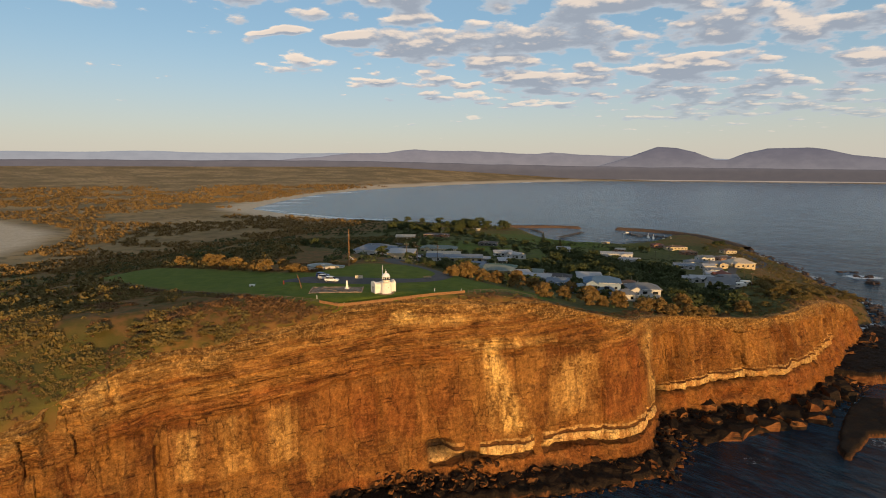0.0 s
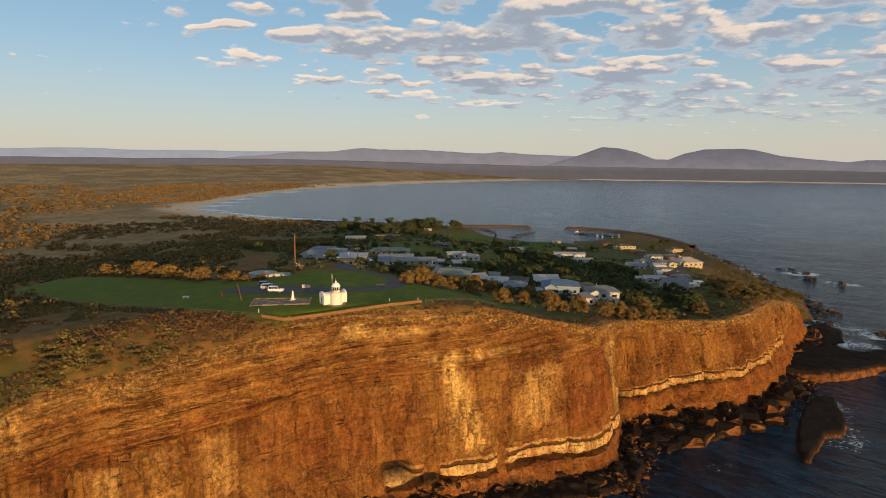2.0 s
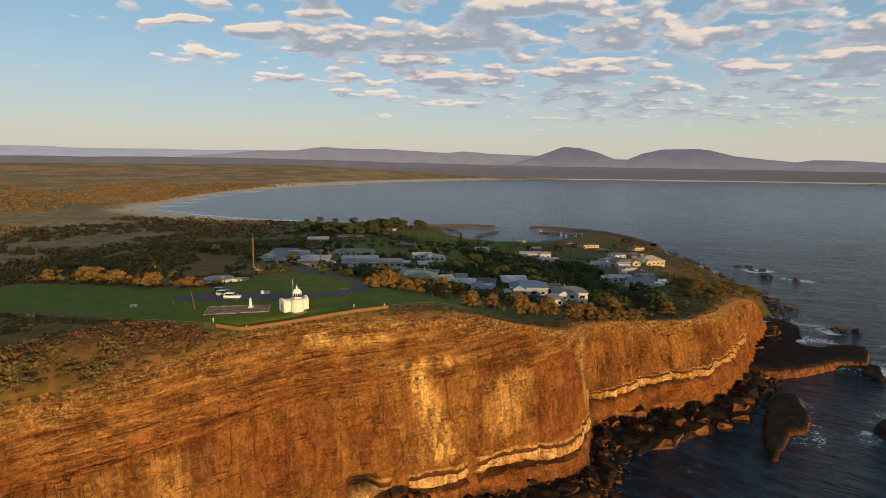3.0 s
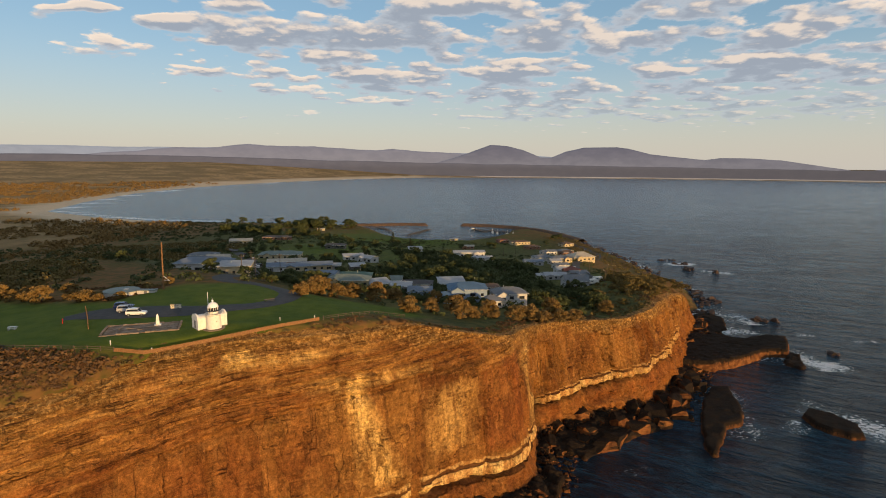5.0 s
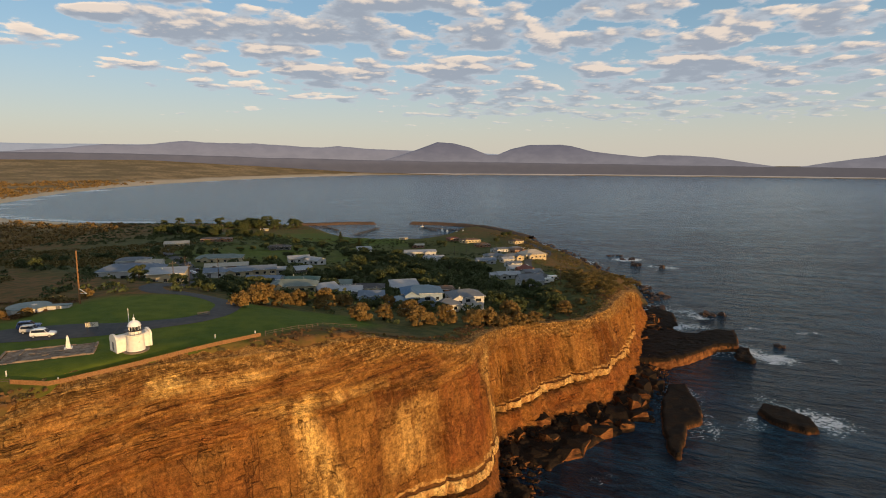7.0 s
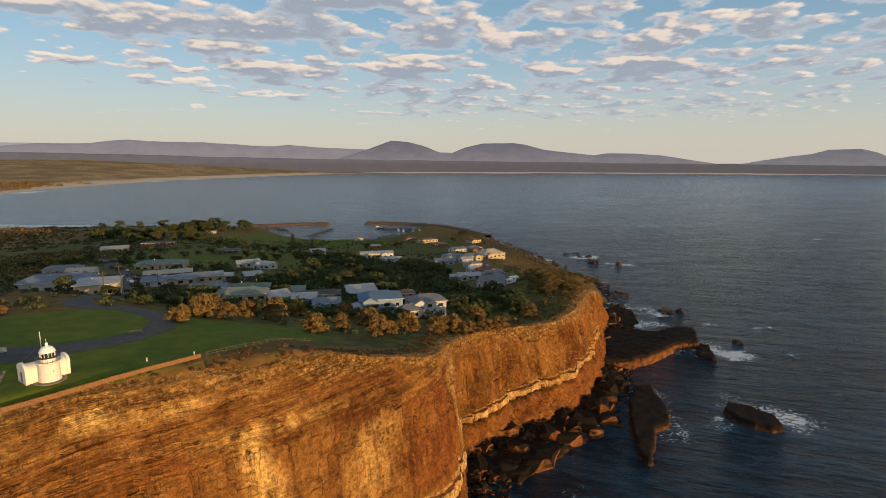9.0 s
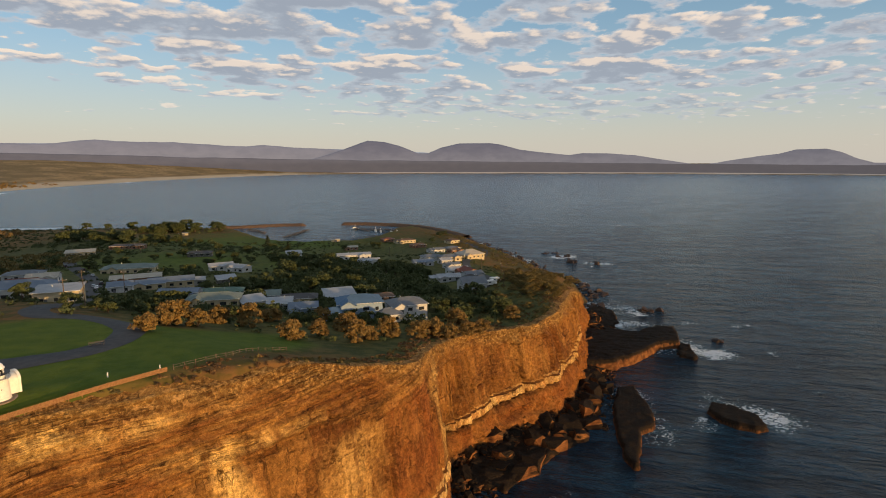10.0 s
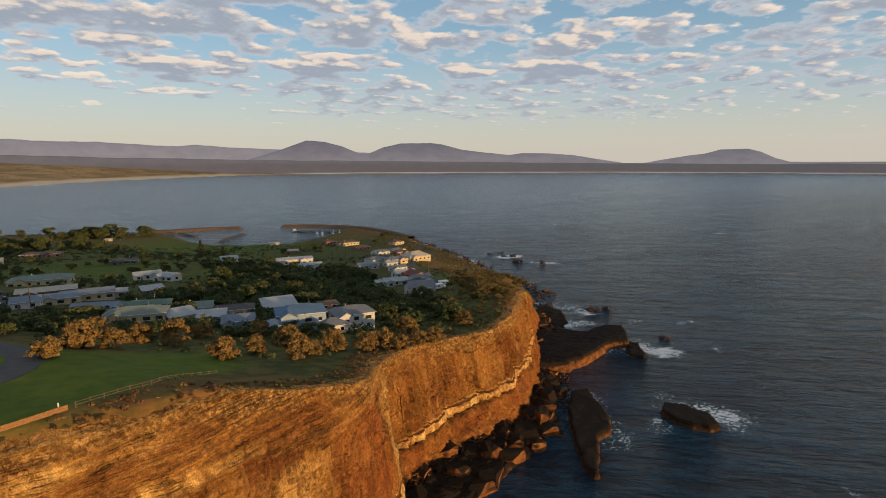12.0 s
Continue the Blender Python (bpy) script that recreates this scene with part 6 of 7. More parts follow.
# dense dark wood round and behind the houses
WOOD = [(-30, 76), (-10, 66), (0, 78), (25, 98), (45, 92), (60, 96), (85, 98), (100, 100), (112, 118), (118, 140), (112, 170), (100, 185), (95, 215), (92, 260), (92, 300), (75, 330),
        (60, 345), (20, 345), (-20, 340), (-22, 330), (5, 300), (0, 260), (8, 215), (-5, 200), (-20, 160), (-30, 120)]
count = 0
while count < 200:
    px, py = rng_trees.uniform(-32, 120), rng_trees.uniform(66, 345)
    if in_shape(px, py, WOOD) and clear_of_houses(px, py, 2.2) and clear_of_roads(px, py):
        front = py < 100 + 0.1 * px
        plant(greens[count % 3], px, py, rng_trees.uniform(0.55, 0.8) if front else rng_trees.uniform(0.7, 1.15), rng_trees.uniform(0, 360), rng_trees.uniform(0.75, 1.0))
        count += 1
count = 0
while count < 46:
    px, py = rng_trees.uniform(-56, 104), rng_trees.uniform(70, 136)
    if (in_shape(px, py, WOOD) or px < -40 < py - 150) and clear_of_houses(px, py, 0.8) and clear_of_roads(px, py, 5.5):
        plant(greens[count % 3], px, py, rng_trees.uniform(0.5, 0.72), rng_trees.uniform(0, 360), rng_trees.uniform(0.8, 1.0))
        count += 1
for k in range(40):
    t = rng_trees.random()
    plant(greens[k % 3], -290 + 130 * t + rng_trees.gauss(0, 12), 575 - 75 * t + rng_trees.gauss(0, 14), rng_trees.uniform(1.1, 1.9), 37 * k, 0.9)
# scattered trees of the outer village and the slope to the bay
count = 0
while count < 62:
    px, py = rng_trees.uniform(-210, -25), rng_trees.uniform(75, 520)
    if clear_of_houses(px, py, 3.5) and clear_of_roads(px, py, 9) and shore_z(np.array([px]), np.array([py]))[1][0] > 20:
        if vnoise(np.array([px / 45]), np.array([py / 45]), 4)[0] > -0.1:
            plant(greens[count % 3], px, py, rng_trees.uniform(0.5, 1.1), rng_trees.uniform(0, 360), rng_trees.uniform(0.7, 1.0))
            count += 1
# the tall dark clump by the bay and trees by the harbour
for k in range(26):
    px, py = rng_trees.gauss(-215, 28), rng_trees.gauss(690, 14)
    plant(greens[k % 3], px, py, rng_trees.uniform(1.3, 2.3), 40 * k, 0.9)
for px, py, size in ((-150, 690, 2.0), (-143, 686, 1.6), (-330, 720, 1.7), (-300, 715, 1.4), (-352, 715, 1.3), (60, 505, 1.1), (66, 512, 0.9), (30, 480, 1.0), (150, 600, 1.0), (142, 588, 1.1), (128, 545, 1.0)):
    plant(greens[0], px, py, size, px)
# olive trees over the eastern crest above the point
count = 0
while count < 95:
    px, py = rng_trees.uniform(104, 200), rng_trees.uniform(104, 330)
    d = outline_distance(np.array([px]), np.array([py]), LAND)[0][0]
    if 4 < d < 62 and clear_of_houses(px, py, 4) and clear_of_roads(px, py, 8) and not (px < 150 and 215 < py < 330) and py > 118 - 0.4 * (px - 120):
        plant(olives[count % 3], px, py, rng_trees.uniform(0.6, 1.1), rng_trees.uniform(0, 360), rng_trees.uniform(0.65, 0.9))
        count += 1
for px, py in ((-38, -44), (-46, -49), (-34, -38), (-52, -44), (-42, -40), (-60, -50)):
    plant(olives[0], px, py, rng_trees.uniform(0.7, 1.0), px * 9, 0.6)
for s in banksias + greens + olives:
    drop_source(s)


def build_norfolk_pine(x, y, tall):
    root = thing("norfolk_pine", "tall tiered Norfolk pine near the harbour green", "tree", standing(x, y), "pines")
    part("trunk", rodded((0, 0, -0.5), (0, 0, tall), 0.32, 8, 0.05), M_BARK, root)
    rng = np.random.default_rng(int(abs(x)))
    pts, ways = [], []
    for k in range(13):
        z = tall * (0.16 + 0.82 * k / 13)
        reach = 0.24 * tall * (1 - 0.86 * k / 13)
        for j in range(7):
            a = 2 * math.pi * (j + 0.37 * k) / 7
            for q in np.linspace(0.2, 1, 9):
                pts.append((reach * q * math.cos(a), reach * q * math.sin(a), z + 0.4 * q * q - 0.1))
                ways.append((0, 0, 1))
    p = np.array(pts) + rng.normal(size=(len(pts), 3)) * 0.12
    mesh_object("crown", leaf_quads(p, np.array(ways, dtype=float), 0.42, rng, 0.5), quads(len(p)), M_PINE, root)


for px, py, tall in ((-38, 438, 15), (-142, 520, 14), (-22, 452, 10), (104, 165, 8)):
    build_norfolk_pine(px, py, tall)


def bushes(name, label, category, x, y, size, per, leaf, mat, seed, squat=0.7):
    """Uncountable low growth: mounds of leaves, all in one mesh."""
    rng = np.random.default_rng(seed)
    n = len(x)
    z = shore_z(x, y)[0]
    way = rng.normal(size=(n, per, 3))
    way[..., 2] = np.abs(way[..., 2])
    way /= np.linalg.norm(way, axis=2)[..., None]
    lump = 0.55 + 0.5 * rng.random((n, per))
    c = way * (size[:, None] * lump)[..., None] * np.array([1, 1, squat])
    c += np.stack([x, y, z - 0.05], 1)[:, None, :]
    leaves = leaf_quads(c.reshape(-1, 3), way.reshape(-1, 3), np.repeat(size, per) * leaf, rng, 0.6)
    ob = mesh_object(name, leaves, quads(n * per), mat)
    return tagged(ob, label, category, kind="stuff")


def scatter(rng, n, x0, x1, y0, y1):
    return rng.uniform(x0, x1, n), rng.uniform(y0, y1, n)


def build_scrub():
    rng = np.random.default_rng(3)
    # heath on the southern and western slopes, outside the mown grass
    x, y = scatter(rng, 26000, -170, 12, -130, 60)
    d, side = outline_distance(x, y, LAND)
    lawn = inside_soft(x, y, LAWN, 4)
    dense = fbm(x / 22, y / 22, 61)
    keep = (d > 3) & (lawn < 0.2) & (dense > -0.22) & (y < 40 + 0.2 * (-x)) & ~((x > -20) & (y > 0))
    x, y = x[keep], y[keep]
    rust = fbm(x / 15, y / 15, 67) > 0.05
    s = rng.uniform(0.35, 1.15, len(x)) * (1 + 0.9 * (fbm(x / 18, y / 18, 65) > 0.22))
    bushes("heath_scrub", "olive and brown heath scrub on the headland slope", "scrub", x[~rust], y[~rust], s[~rust], 44, 0.19, M_OLIVE, 5)
    bushes("heath_scrub", "rust-brown low heath on the headland slope", "scrub", x[rust], y[rust], s[rust] * 0.8, 38, 0.19, M_RUSTY, 6)
    # western thicket towards the plain
    x, y = scatter(rng, 5200, -420, -90, -150, 420)
    d, side = outline_distance(x, y, LAND)
    keep = (d > 8) & (inside_soft(x, y, LAWN, 4) < 0.1) & (fbm(x / 40, y / 40, 71) > -0.25) & (x < -95 - 0.2 * np.maximum(y - 60, 0)) & (inside_soft(x, y, SOUTH_SAND, 40) < 0.1)
    x, y = x[keep], y[keep]
    bushes("thicket", "dense coastal thicket west of the lawn", "thicket", x, y, rng.uniform(1.2, 3.4, len(x)), 46, 0.19, M_OLIVE, 8, 0.85)
    # dark thicket north of the lawn, between the lighthouse hill and the bay
    x, y = scatter(rng, 5200, -460, -20, 55, 770)
    d, side = outline_distance(x, y, LAND)
    keep = (d > 12) & (inside_soft(x, y, LAWN, 8) < 0.05) & (fbm(x / 50, y / 50, 73) > -0.12) & ~((x > -230) & (y > 540)) & ~((x > -200) & (x < -25) & (y > 290) & (y < 350))
    x, y = x[keep], y[keep]
    ok = np.array([clear_of_houses(a, b, 3) and clear_of_roads(a, b, 8) for a, b in zip(x, y)])
    x, y = x[ok], y[ok]
    bushes("thicket", "dark green thicket between the hill and the bay", "thicket", x, y, rng.uniform(1.0, 2.8, len(x)), 40, 0.2, M_GREEN, 9, 0.8)
    # tufts along the cliff's crest
    line, s = along([(a, b) for a, b, *_ in CLIFF], 0.16)
    n = len(line)
    run = np.gradient(smoothed(line, 41), axis=0)
    run /= np.linalg.norm(run, axis=1)[:, None]
    back = rng.uniform(0.2, 11, n) ** 1.0
    x, y = line[:, 0] - run[:, 1] * back, line[:, 1] + run[:, 0] * back
    keep = (inside_soft(x, y, LAWN, 2) < 0.3) & (fbm(x / 9, y / 9, 77) > -0.35) & (line[:, 0] > -60)
    keep &= ~((x > -2) & (x < 14) & (back < 4))
    x, y = x[keep], y[keep]
    rust = fbm(x / 8, y / 8, 79) > -0.05
    size = rng.uniform(0.25, 0.8, len(x))
    bushes("clifftop_heath", "rust-brown clifftop heath", "heath", x[rust], y[rust], size[rust], 26, 0.3, M_RUSTY, 11)
    bushes("clifftop_heath", "olive clifftop heath", "heath", x[~rust], y[~rust], size[~rust], 26, 0.3, M_OLIVE, 12)
    # eastern slope from the crest to the sea
    x, y = scatter(rng, 4500, 100, 222, 100, 620)
    d, side = outline_distance(x, y, LAND)
    keep = (d > 5) & (d < 46 - 0.03 * np.maximum(y - 250, 0)) & (fbm(x / 14, y / 14, 83) > -0.2)
    x, y = x[keep], y[keep]
    ok = np.array([clear_of_houses(a, b, 2) and clear_of_roads(a, b, 6) for a, b in zip(x, y)])
    x, y = x[ok], y[ok]
    bushes("slope_scrub", "sunlit brown scrub on the seaward slope", "scrub", x, y, rng.uniform(0.5, 1.7, len(x)), 32, 0.24, M_OLIVE, 14, 0.7)
    # the closed canopy further back in the village
    x, y = scatter(rng, 900, -32, 120, 95, 420)
    keep = np.array([in_shape(a, b, WOOD) and clear_of_houses(a, b, 2.5) and clear_of_roads(a, b, 7) for a, b in zip(x, y)])
    x, y = x[keep], y[keep]
    more_x, more_y = rng.normal(-215, 32, 90), rng.normal(690, 13, 90)
    x, y = np.concatenate([x, more_x, rng.normal(-225, 38, 60)]), np.concatenate([y, more_y, rng.normal(540, 26, 60)])
    bushes("village_canopy", "dark green closed canopy between the houses", "woods", x, y, rng.uniform(2.2, 4.2, len(x)), 110, 0.13, M_GREEN, 17, 1.1)
    # gardens and hedges of the village
    x, y = scatter(rng, 2600, -60, 150, 60, 560)
    d, side = outline_distance(x, y, LAND)
    keep = (d > 15) & (inside_soft(x, y, LAWN, 4) < 0.05) & (fbm(x / 25, y / 25, 87) > 0.0)
    x, y = x[keep], y[keep]
    ok = np.array([clear_of_houses(a, b, 1) and clear_of_roads(a, b, 6) for a, b in zip(x, y)])
    x, y = x[ok], y[ok]
    bushes("garden_shrubs", "dark garden shrubs and hedges in the village", "shrubs", x, y, rng.uniform(0.6, 1.8, len(x)), 34, 0.24, M_GREEN, 15, 0.8)
    # woods of the plain behind the beach
    r = 420 + 2300 * rng.random(21000) ** 1.35
    a = np.radians(rng.uniform(-100, -16, len(r)))
    x, y = r * np.sin(a), r * np.cos(a)
    d, side = outline_distance(x, y, LAND)
    keep = (d > 55) & (fbm(x / 160, y / 160, 89) > -0.22) & (x < -380) & (inside_soft(x, y, SOUTH_SAND, 60) < 0.02) & (r > 430)
    keep &= ~((y < 330) & (x > -900) & (y > 60 - 0.3 * x - 330) & (fbm(x / 90, y / 90, 90) > -0.05))
    x, y, r = x[keep], y[keep], r[keep]
    bushes("plain_woods", "brown coastal woods on the plain behind the beach", "woods", x, y, rng.uniform(2.0, 4.6, len(x)) * (1 + r / 2600), 22, 0.27, M_PLAIN, 16, 0.85)


build_scrub()

# ---- sea rocks ----
def rock_mesh(outline, top, seed, step=0.9, tilt=(0, 0), rough=0.16):
    """A broken slab with steep stepped sides from its outline in plan."""
    xs, ys = [p[0] for p in outline], [p[1] for p in outline]
    gx, gy = np.meshgrid(np.arange(min(xs) - 3, max(xs) + 3, step), np.arange(min(ys) - 3, max(ys) + 3, step))
    x, y = gx.ravel(), gy.ravel()
    warp_x = x + 1.6 * fbm(x / 6, y / 6, seed)
    warp_y = y + 1.6 * fbm(x / 6, y / 6, seed + 4)
    d = outline_distance(warp_x, warp_y, outline)[0]
    cx, cy = sum(xs) / len(xs), sum(ys) / len(ys)
    flat = top + tilt[0] * (x - cx) + tilt[1] * (y - cy)
    block = (lattice(np.floor((x + 0.4 * y) / 3.3), np.floor((y - 0.4 * x) / 2.6), seed + 8) - 0.5) * rough * 1.6
    side = np.clip(d / 1.5, 0, 1)
    stair = np.floor(side * 3 + 0.4 * vnoise(x / 2, y / 2, seed)) / 3
    stair = np.where(side >= 1, 1.0, np.clip(stair, 0, 1))
    z = -2.5 + (flat + 2.5) * np.clip(stair * 0.5 + side * 0.5, 0, 1) + side * (block + rough * fbm(x / 2.2, y / 2.2, seed + 12))
    return np.stack([x, y, z], 1), grid_faces(*gx.shape)


SLAB = [(159, 118), (169, 118.5), (167, 103), (163, 90), (159, 82), (152, 79), (146, 66), (141.5, 58), (137, 58), (139, 72), (144, 87), (151, 104)]
SPIT = [(146, 150), (153, 139.5), (170, 139), (182, 146), (193, 155), (205, 163), (215, 164), (222, 176), (228, 192), (219, 198), (202, 186), (192, 194), (184, 196), (172, 205), (160, 190)]
SPIT_END = [(206, 152), (213, 145), (217, 150), (222, 166), (218, 172), (212, 162)]
ISLET = [(184, 94), (191.5, 101.5), (198, 96), (202, 88), (199.5, 76.5), (192, 75), (187.5, 79), (184, 84)]
SHELF = [(172, 205), (180, 196), (196, 200), (206, 214), (212, 236), (204, 252), (194, 240), (186, 222)]
PLATFORM = [(-26, -52), (-12, -42), (2, -32), (14, -22), (30, -12), (44, -4), (60, 6), (74, 16), (86, 28), (90, 40), (84, 50), (77, 36), (62, 25), (47, 14), (28, 3), (11, -7), (-9, -28), (-24, -43)]
FOOT = [(82, 58), (96, 52), (106, 58), (119, 70), (131, 79), (138, 90), (149, 108), (157, 122), (156, 140), (147, 128), (129, 98), (104, 84), (88, 72)]
for name, label, outline, top, seed, tilt, rough in (
        ("rock_slab", "dark flat tidal rock slab with lit orange edges", SLAB, 2.3, 3, (0.02, 0.0), 0.14),
        ("rock_spit", "layered orange rock spit running out to sea", SPIT, 3.8, 7, (0.012, -0.05), 0.4),
        ("rock_spit", "low broken end of the rock spit", SPIT_END, 1.5, 11, (0, 0.02), 0.5),
        ("rock_islet", "dark islet ringed with white surf", ISLET, 2.1, 15, (-0.02, -0.03), 0.14),
        ("rock_shelf", "dark wet rock shelf under the point", SHELF, 1.5, 19, (-0.01, 0.0), 0.5),
        ("rock_shelf", "broken red-brown rock platform under the wall", PLATFORM, 1.9, 29, (-0.02, 0.03), 1.0),
        ("rock_shelf", "dark wet rock platform below the cliff", FOOT, 1.5, 23, (-0.03, 0.04), 0.9)):
    v, f = rock_mesh(outline, top, seed, 0.6, tilt, rough)
    tagged(mesh_object(name, v, f, M_ROCK), label, "rock")


def boulder_mesh(seed, cuts=4):
    rng = random.Random(seed)
    bm = bmesh.new()
    bmesh.ops.create_cube(bm, size=2.0)
    bmesh.ops.subdivide_edges(bm, edges=bm.edges[:], cuts=cuts, use_grid_fill=True)
    for v in bm.verts:
        k = noise.noise(v.co * 0.7 + Vector((seed * 3.1, 0, 0)))
        v.co *= 1 + 0.20 * k + 0.07 * noise.noise(v.co * 2.3 + Vector((seed * 1.7, 4, 0)))
        v.co.x *= 1.15
    for _ in range(5):
        way = Vector((rng.uniform(-1, 1), rng.uniform(-1, 1), rng.uniform(-0.4, 0.9))).normalized()
        got = bmesh.ops.bisect_plane(bm, geom=bm.verts[:] + bm.edges[:] + bm.faces[:], plane_co=way * rng.uniform(0.92, 1.15), plane_no=way, clear_outer=True)
        edges = [e for e in got["geom_cut"] if isinstance(e, bmesh.types.BMEdge)]
        if edges:
            bmesh.ops.contextual_create(bm, geom=edges)
    me = bpy.data.meshes.new("boulder")
    bm.to_mesh(me)
    bm.free()
    me.materials.append(M_ROCK)
    return me


BOULDERS = [boulder_mesh(k) for k in range(7)]
PEBBLES = [boulder_mesh(k, 1) for k in range(7)]


def place_boulder(k, x, y, z, size, rng):
    ob = new("boulder", BOULDERS[k % 7])
    ob.matrix_world = pose(x, y, z, rng.uniform(-14, 14), rng.uniform(-14, 14), rng.uniform(0, 360)) @ Matrix.Diagonal((size * rng.uniform(0.8, 1.4), size, size * rng.uniform(0.7, 1.1), 1))
    tagged(ob, "angular orange-brown boulder at the foot of the cliff", "boulder", "fallen boulders")


def build_boulders():
    rng = random.Random(12)
    line, s = along([(c, d) for a, b, c, d in CLIFF], 0.5)
    run = np.gradient(smoothed(line, 31), axis=0)
    run /= np.linalg.norm(run, axis=1)[:, None]
    k = 0
    while k < 130:
        i = rng.randrange(len(line))
        if s[i] < 170:
            continue
        recess = line[i, 0] > 84
        reach = rng.random() ** 1.5 * (17 if recess and line[i, 0] < 150 else 11)
        x, y = line[i, 0] + run[i, 1] * (reach - 1), line[i, 1] - run[i, 0] * (reach - 1)
        size = rng.choice((1.0, 1.4, 1.8, 2.4, 3.2)) * (0.9 if recess else 0.7)
        z = max(0.1, (3.0 if recess else 2.6) * (1 - reach / 16)) * rng.uniform(0.3, 1.0) - 0.2 * size
        place_boulder(k, x, y, z, size, rng)
        k += 1
    for x, y, size, z in ((154.5, 125, 3.2, 1.2), (143.4, 106, 3.0, 1.0), (128, 87, 3.4, 1.2), (130, 80.5, 2.6, 0.6), (120, 91, 3.0, 2.2), (118, 75.5, 3.2, 0.6), (109, 66.5, 3.0, 0.6), (104, 61.5, 2.6, 0.4), (136, 89, 2.8, 0.5),
                          (156, 119, 2.6, 0.8), (155, 138, 2.6, 1.0), (148, 113, 3.0, 1.6), (139, 98, 3.0, 1.4), (124, 84, 2.4, 1.8), (113, 78, 3.0, 2.0), (100, 70, 2.6, 1.6), (150, 128, 3.0, 2.2), (146, 120, 2.2, 2.8)):
        place_boulder(k, x, y, z, size, rng)
        k += 1


def join_rocks(name, label, rows, mat):
    """Small rocks past counting, in one mesh."""
    verts, faces, base = [], [], 0
    for k, m in rows:
        me = PEBBLES[k % 7]
        verts += [tuple(m @ v.co) for v in me.vertices]
        faces += [[base + i for i in p.vertices] for p in me.polygons]
        base += len(me.vertices)
    tagged(mesh_object(name, verts, faces, mat), label, "rocks", kind="stuff")


def build_shore_rocks():
    rng = random.Random(21)

    def one(x, y, z, size):
        return (rng.randrange(7), pose(x, y, z, rng.uniform(-25, 25), rng.uniform(-25, 25), rng.uniform(0, 360)) @ Matrix.Diagonal((size * rng.uniform(0.8, 1.5), size, size * rng.uniform(0.5, 0.9), 1)))

    rows = []
    for cx, cy, n, spread in ((251, 440, 12, 9), (244, 461, 6, 7), (250, 411, 8, 6), (222, 281, 10, 9), (235, 233, 8, 7), (200, 247, 16, 8), (242, 172, 2, 3), (268, 400, 4, 5)):
        rows += [one(rng.gauss(cx, spread * 0.6), rng.gauss(cy, spread * 0.6), rng.uniform(-0.6, 0.1), rng.uniform(0.8, 2.2)) for _ in range(n)]
    for a, b in zip(EAST_SHORE, EAST_SHORE[1:]):
        for _ in range(40):
            t = rng.random()
            rows.append(one(a[0] + (b[0] - a[0]) * t + rng.gauss(1, 4), a[1] + (b[1] - a[1]) * t + rng.gauss(0, 3), rng.uniform(-0.3, 0.4), rng.uniform(0.5, 1.6)))
    join_rocks("shore_rocks", "dark sea-washed rocks along the eastern shore", rows, M_WETROCK)
    line, s = along([(c, d) for a, b, c, d in CLIFF], 0.5)
    run = np.gradient(smoothed(line, 31), axis=0)
    run /= np.linalg.norm(run, axis=1)[:, None]
    rows = []
    for _ in range(1500):
        i = rng.randrange(len(line))
        reach = rng.random() ** 1.6 * 14
        high = 6.5 if 185 < s[i] < 225 else 2.8
        z = high * max(0, 1 - reach / 11) * rng.uniform(0.6, 1.0)
        rows.append(one(line[i, 0] + run[i, 1] * (reach - 0.5), line[i, 1] - run[i, 0] * (reach - 0.5), z - 0.1, rng.uniform(0.35, 1.0)))
    join_rocks("cliff_rubble", "loose brown rubble along the foot of the cliff", rows, M_ROCK)


build_shore_rocks()
build_boulders()


# ---- harbour ----
def build_breakwater(points, label, tall, half):
    line, s = along(points, 1.2)
    line = smoothed(line, 7)
    run = np.gradient(line, axis=0)
    run /= np.linalg.norm(run, axis=1)[:, None]
    side = np.stack([-run[:, 1], run[:, 0]], 1)
    across = np.linspace(-1, 1, 17)
    x = line[:, 0][:, None] + side[:, 0][:, None] * across * half
    y = line[:, 1][:, None] + side[:, 1][:, None] * across * half
    ends = np.clip(np.minimum(s + 40, s[-1] - s) / 6, 0, 1)[:, None]
    z = -1.2 + (tall + 1.2) * np.clip((1.05 - np.abs(across)) / 0.6, 0, 1) * (0.15 + 0.85 * ends)
    z = z + 0.55 * vnoise(x / 1.4, y / 1.4, 3) + 0.5 * (lattice(np.floor(x / 1.7), np.floor(y / 1.7), 5) - 0.5)
    ob = mesh_object("breakwater", np.stack([x.ravel(), y.ravel(), z.ravel()], 1), grid_faces(len(line), 17), M_STONE)
    tagged(ob, label, "breakwater", kind="structure")


build_breakwater([(-165, 742), (-130, 744), (-100, 757), (-70, 764), (-39, 759)], "rubble stone breakwater on the west side of the harbour", 3.4, 8)
build_breakwater([(176, 590), (155, 655), (125, 712), (88, 742), (50, 760), (9, 766)], "rubble stone breakwater on the sea side of the harbour", 3.6, 9)


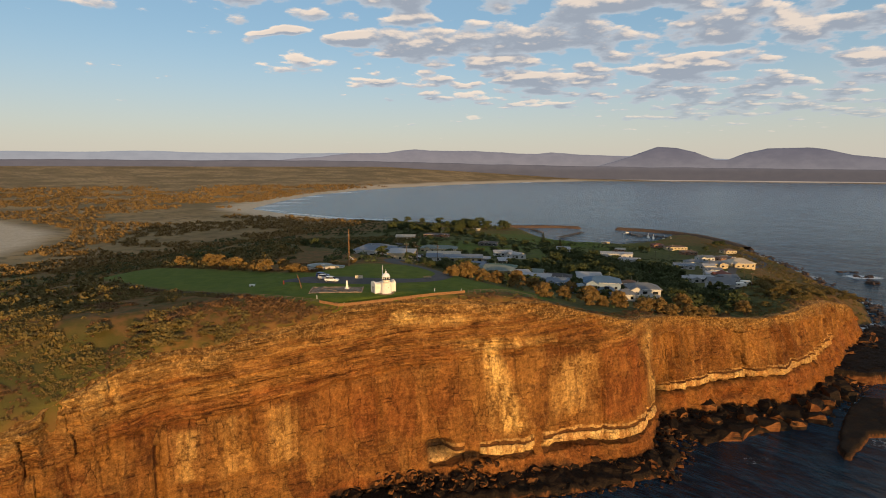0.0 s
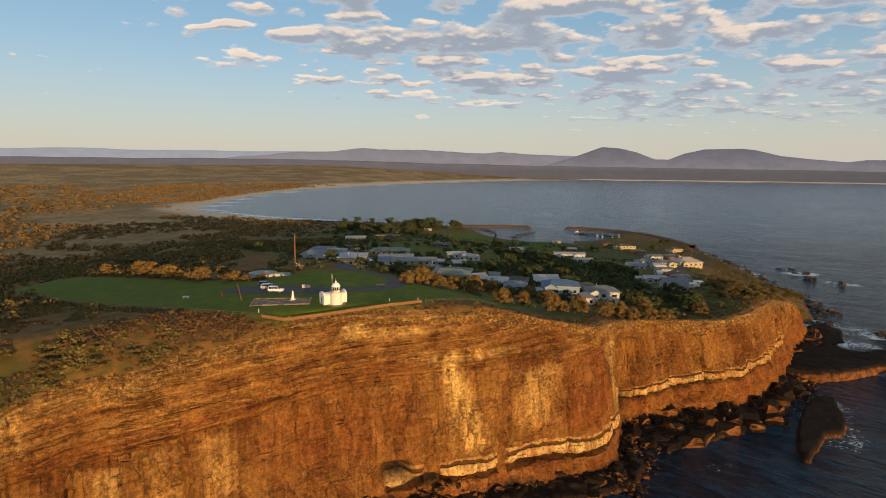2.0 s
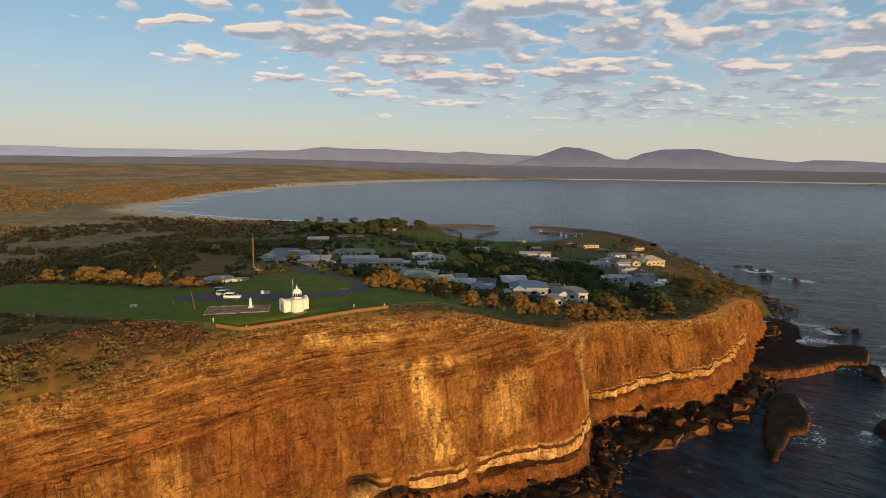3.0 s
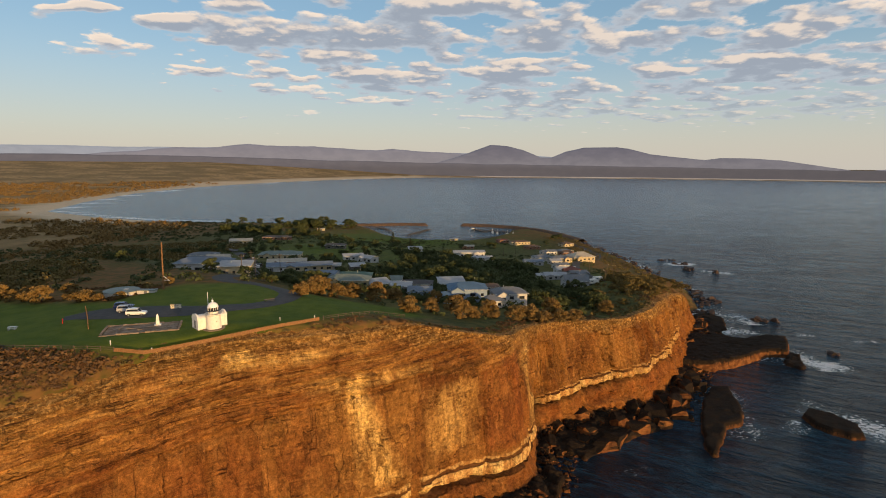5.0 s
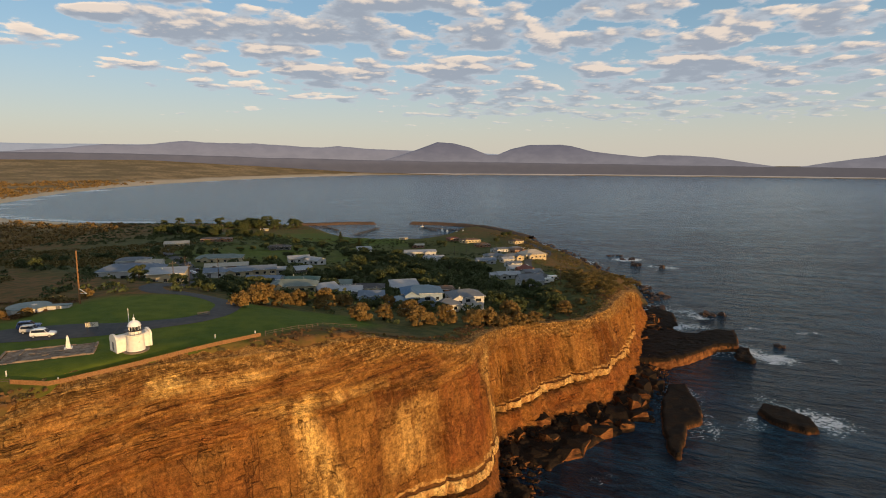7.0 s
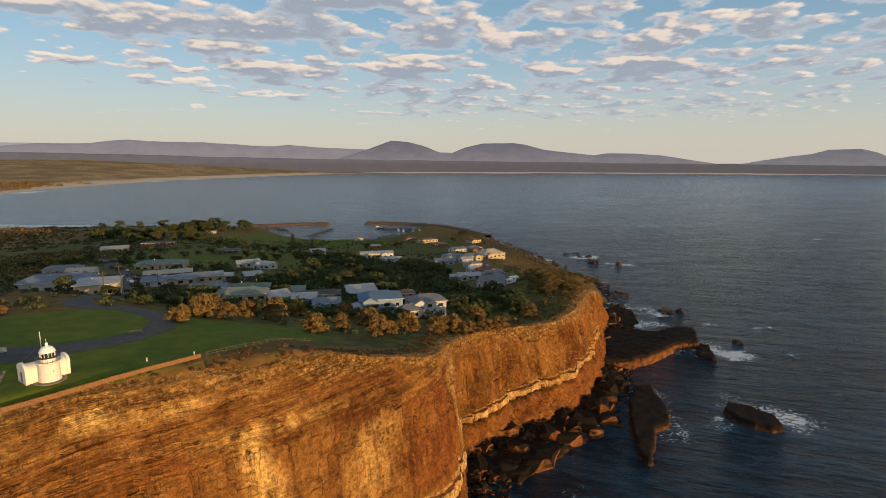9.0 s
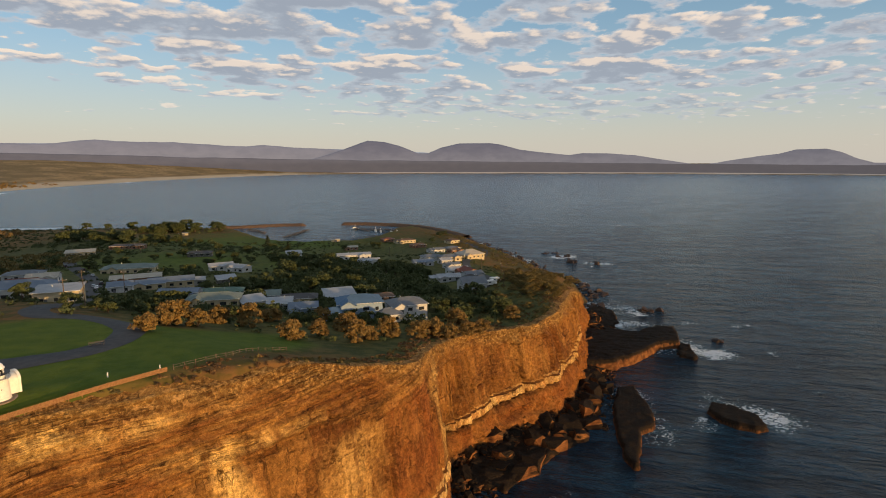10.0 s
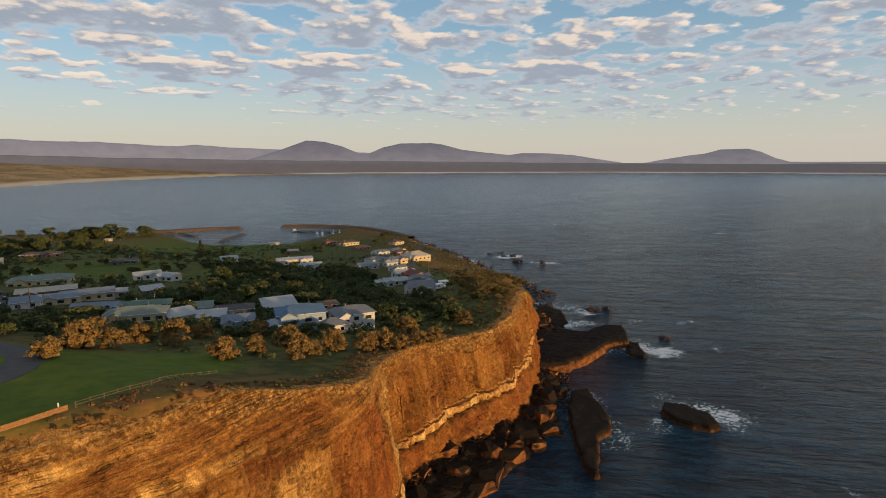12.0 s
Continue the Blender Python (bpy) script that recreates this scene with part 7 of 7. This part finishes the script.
def build_pier(name, ax, ay, bx, by, width, label):
    a, b = Vector((ax, ay, 0)), Vector((bx, by, 0))
    d = b - a
    root = thing(name, label, "jetty", Matrix.Translation(a) @ d.to_track_quat("X", "Z").to_matrix().to_4x4())
    n = int(d.length / 3.0)
    for k in range(n):
        x0 = d.length * k / n
        part("deck_board", boxed(x0, -width / 2, 1.6, x0 + d.length / n - 0.08, width / 2, 1.8), M_GREYWOOD, root)
        for s in (-1, 1):
            part("mooring_post", rodded((x0 + 0.3, s * width * 0.5, -2.0), (x0 + 0.3, s * width * 0.5, 2.7), 0.2, 7), M_DARK, root)


build_pier("jetty", -52, 622, -30, 698, 5.5, "dark timber harbour jetty on piles")
build_pier("pontoon", -128, 712, -96, 690, 3, "pale floating pontoon with piles")
build_pier("pontoon", -116, 722, -84, 672, 3, "pale floating pontoon with piles")
for k in range(4):
    build_pier("marina_walkway", 36 + 20 * k, 702 - 9 * k, 56 + 20 * k, 668 - 12 * k, 2.4, "timber marina walkway with mooring piles")
build_pier("marina_walkway", 34, 704, 112, 668, 2.6, "timber marina walkway with mooring piles")
build_pier("marina_walkway", 36, 597, 70, 625, 2.6, "dark timber wharf beside the slipway")


def build_boat(x, y, turn, length, hull_mat):
    root = thing("fishing_boat", "small white fishing boat moored in the harbour", "boat", pose(x, y, 0, 0, 0, turn), "moored boats")
    a = length / 2
    bm = bmesh.new()
    rows = []
    for px, hw, keel, deck in ((-a, 0.8, -0.3, 1.2), (-a * 0.3, 1.0, -0.5, 1.1), (a * 0.4, 0.85, -0.4, 1.3), (a, 0.05, 0.4, 1.8)):
        w = hw * length * 0.16
        rows.append([bm.verts.new(p) for p in ((px, -w, deck), (px, -w * 0.6, keel), (px, w * 0.6, keel), (px, w, deck))])
    for p, q in zip(rows, rows[1:]):
        for i in range(4):
            bm.faces.new((p[i], p[(i + 1) % 4], q[(i + 1) % 4], q[i]))
    bm.faces.new(rows[0])
    bm.faces.new(rows[-1][::-1])
    part("hull", bm, hull_mat, root)
    part("wheelhouse", boxed(-a * 0.5, -length * 0.1, 1.1, a * 0.25, length * 0.1, 3.2, bevel=0.1), M_WHITE, root)
    part("window", boxed(a * 0.25, -length * 0.08, 2.3, a * 0.25 + 0.04, length * 0.08, 2.9), M_GLASS, root)
    part("mast", rodded((0, 0, 3.2), (0, 0, 7.0), 0.08, 6), M_WHITE, root)
    part("boom", rodded((0, 0, 4.2), (-a * 0.8, 0, 5.2), 0.05, 6), M_WHITE, root)


for x, y, turn, length in ((34, 706, 20, 12), (63, 672, 100, 11), (70, 662, 95, 10), (84, 650, 10, 9), (92, 655, 80, 9)):
    build_boat(x, y, turn, length, M_WHITE)


def build_boat_ramp_shed(x, y, turn):
    root = thing("harbour_shed", "pale harbour shed with a skillion roof", "shed", standing(x, y, turn))
    part("wall", boxed(-5, -3, -0.5, 5, 3, 2.8), WALLS["cream"], root)
    part("roof", boxed(-5.5, -3.5, 2.8, 5.5, 3.5, 3.0), ROOFS["white"], root)
    part("door", boxed(-1.5, -3.05, 0, 1.5, -3.0, 2.4), M_DOORPAINT, root)


build_boat_ramp_shed(16, 560, 10)
build_boat_ramp_shed(-178, 640, 10)
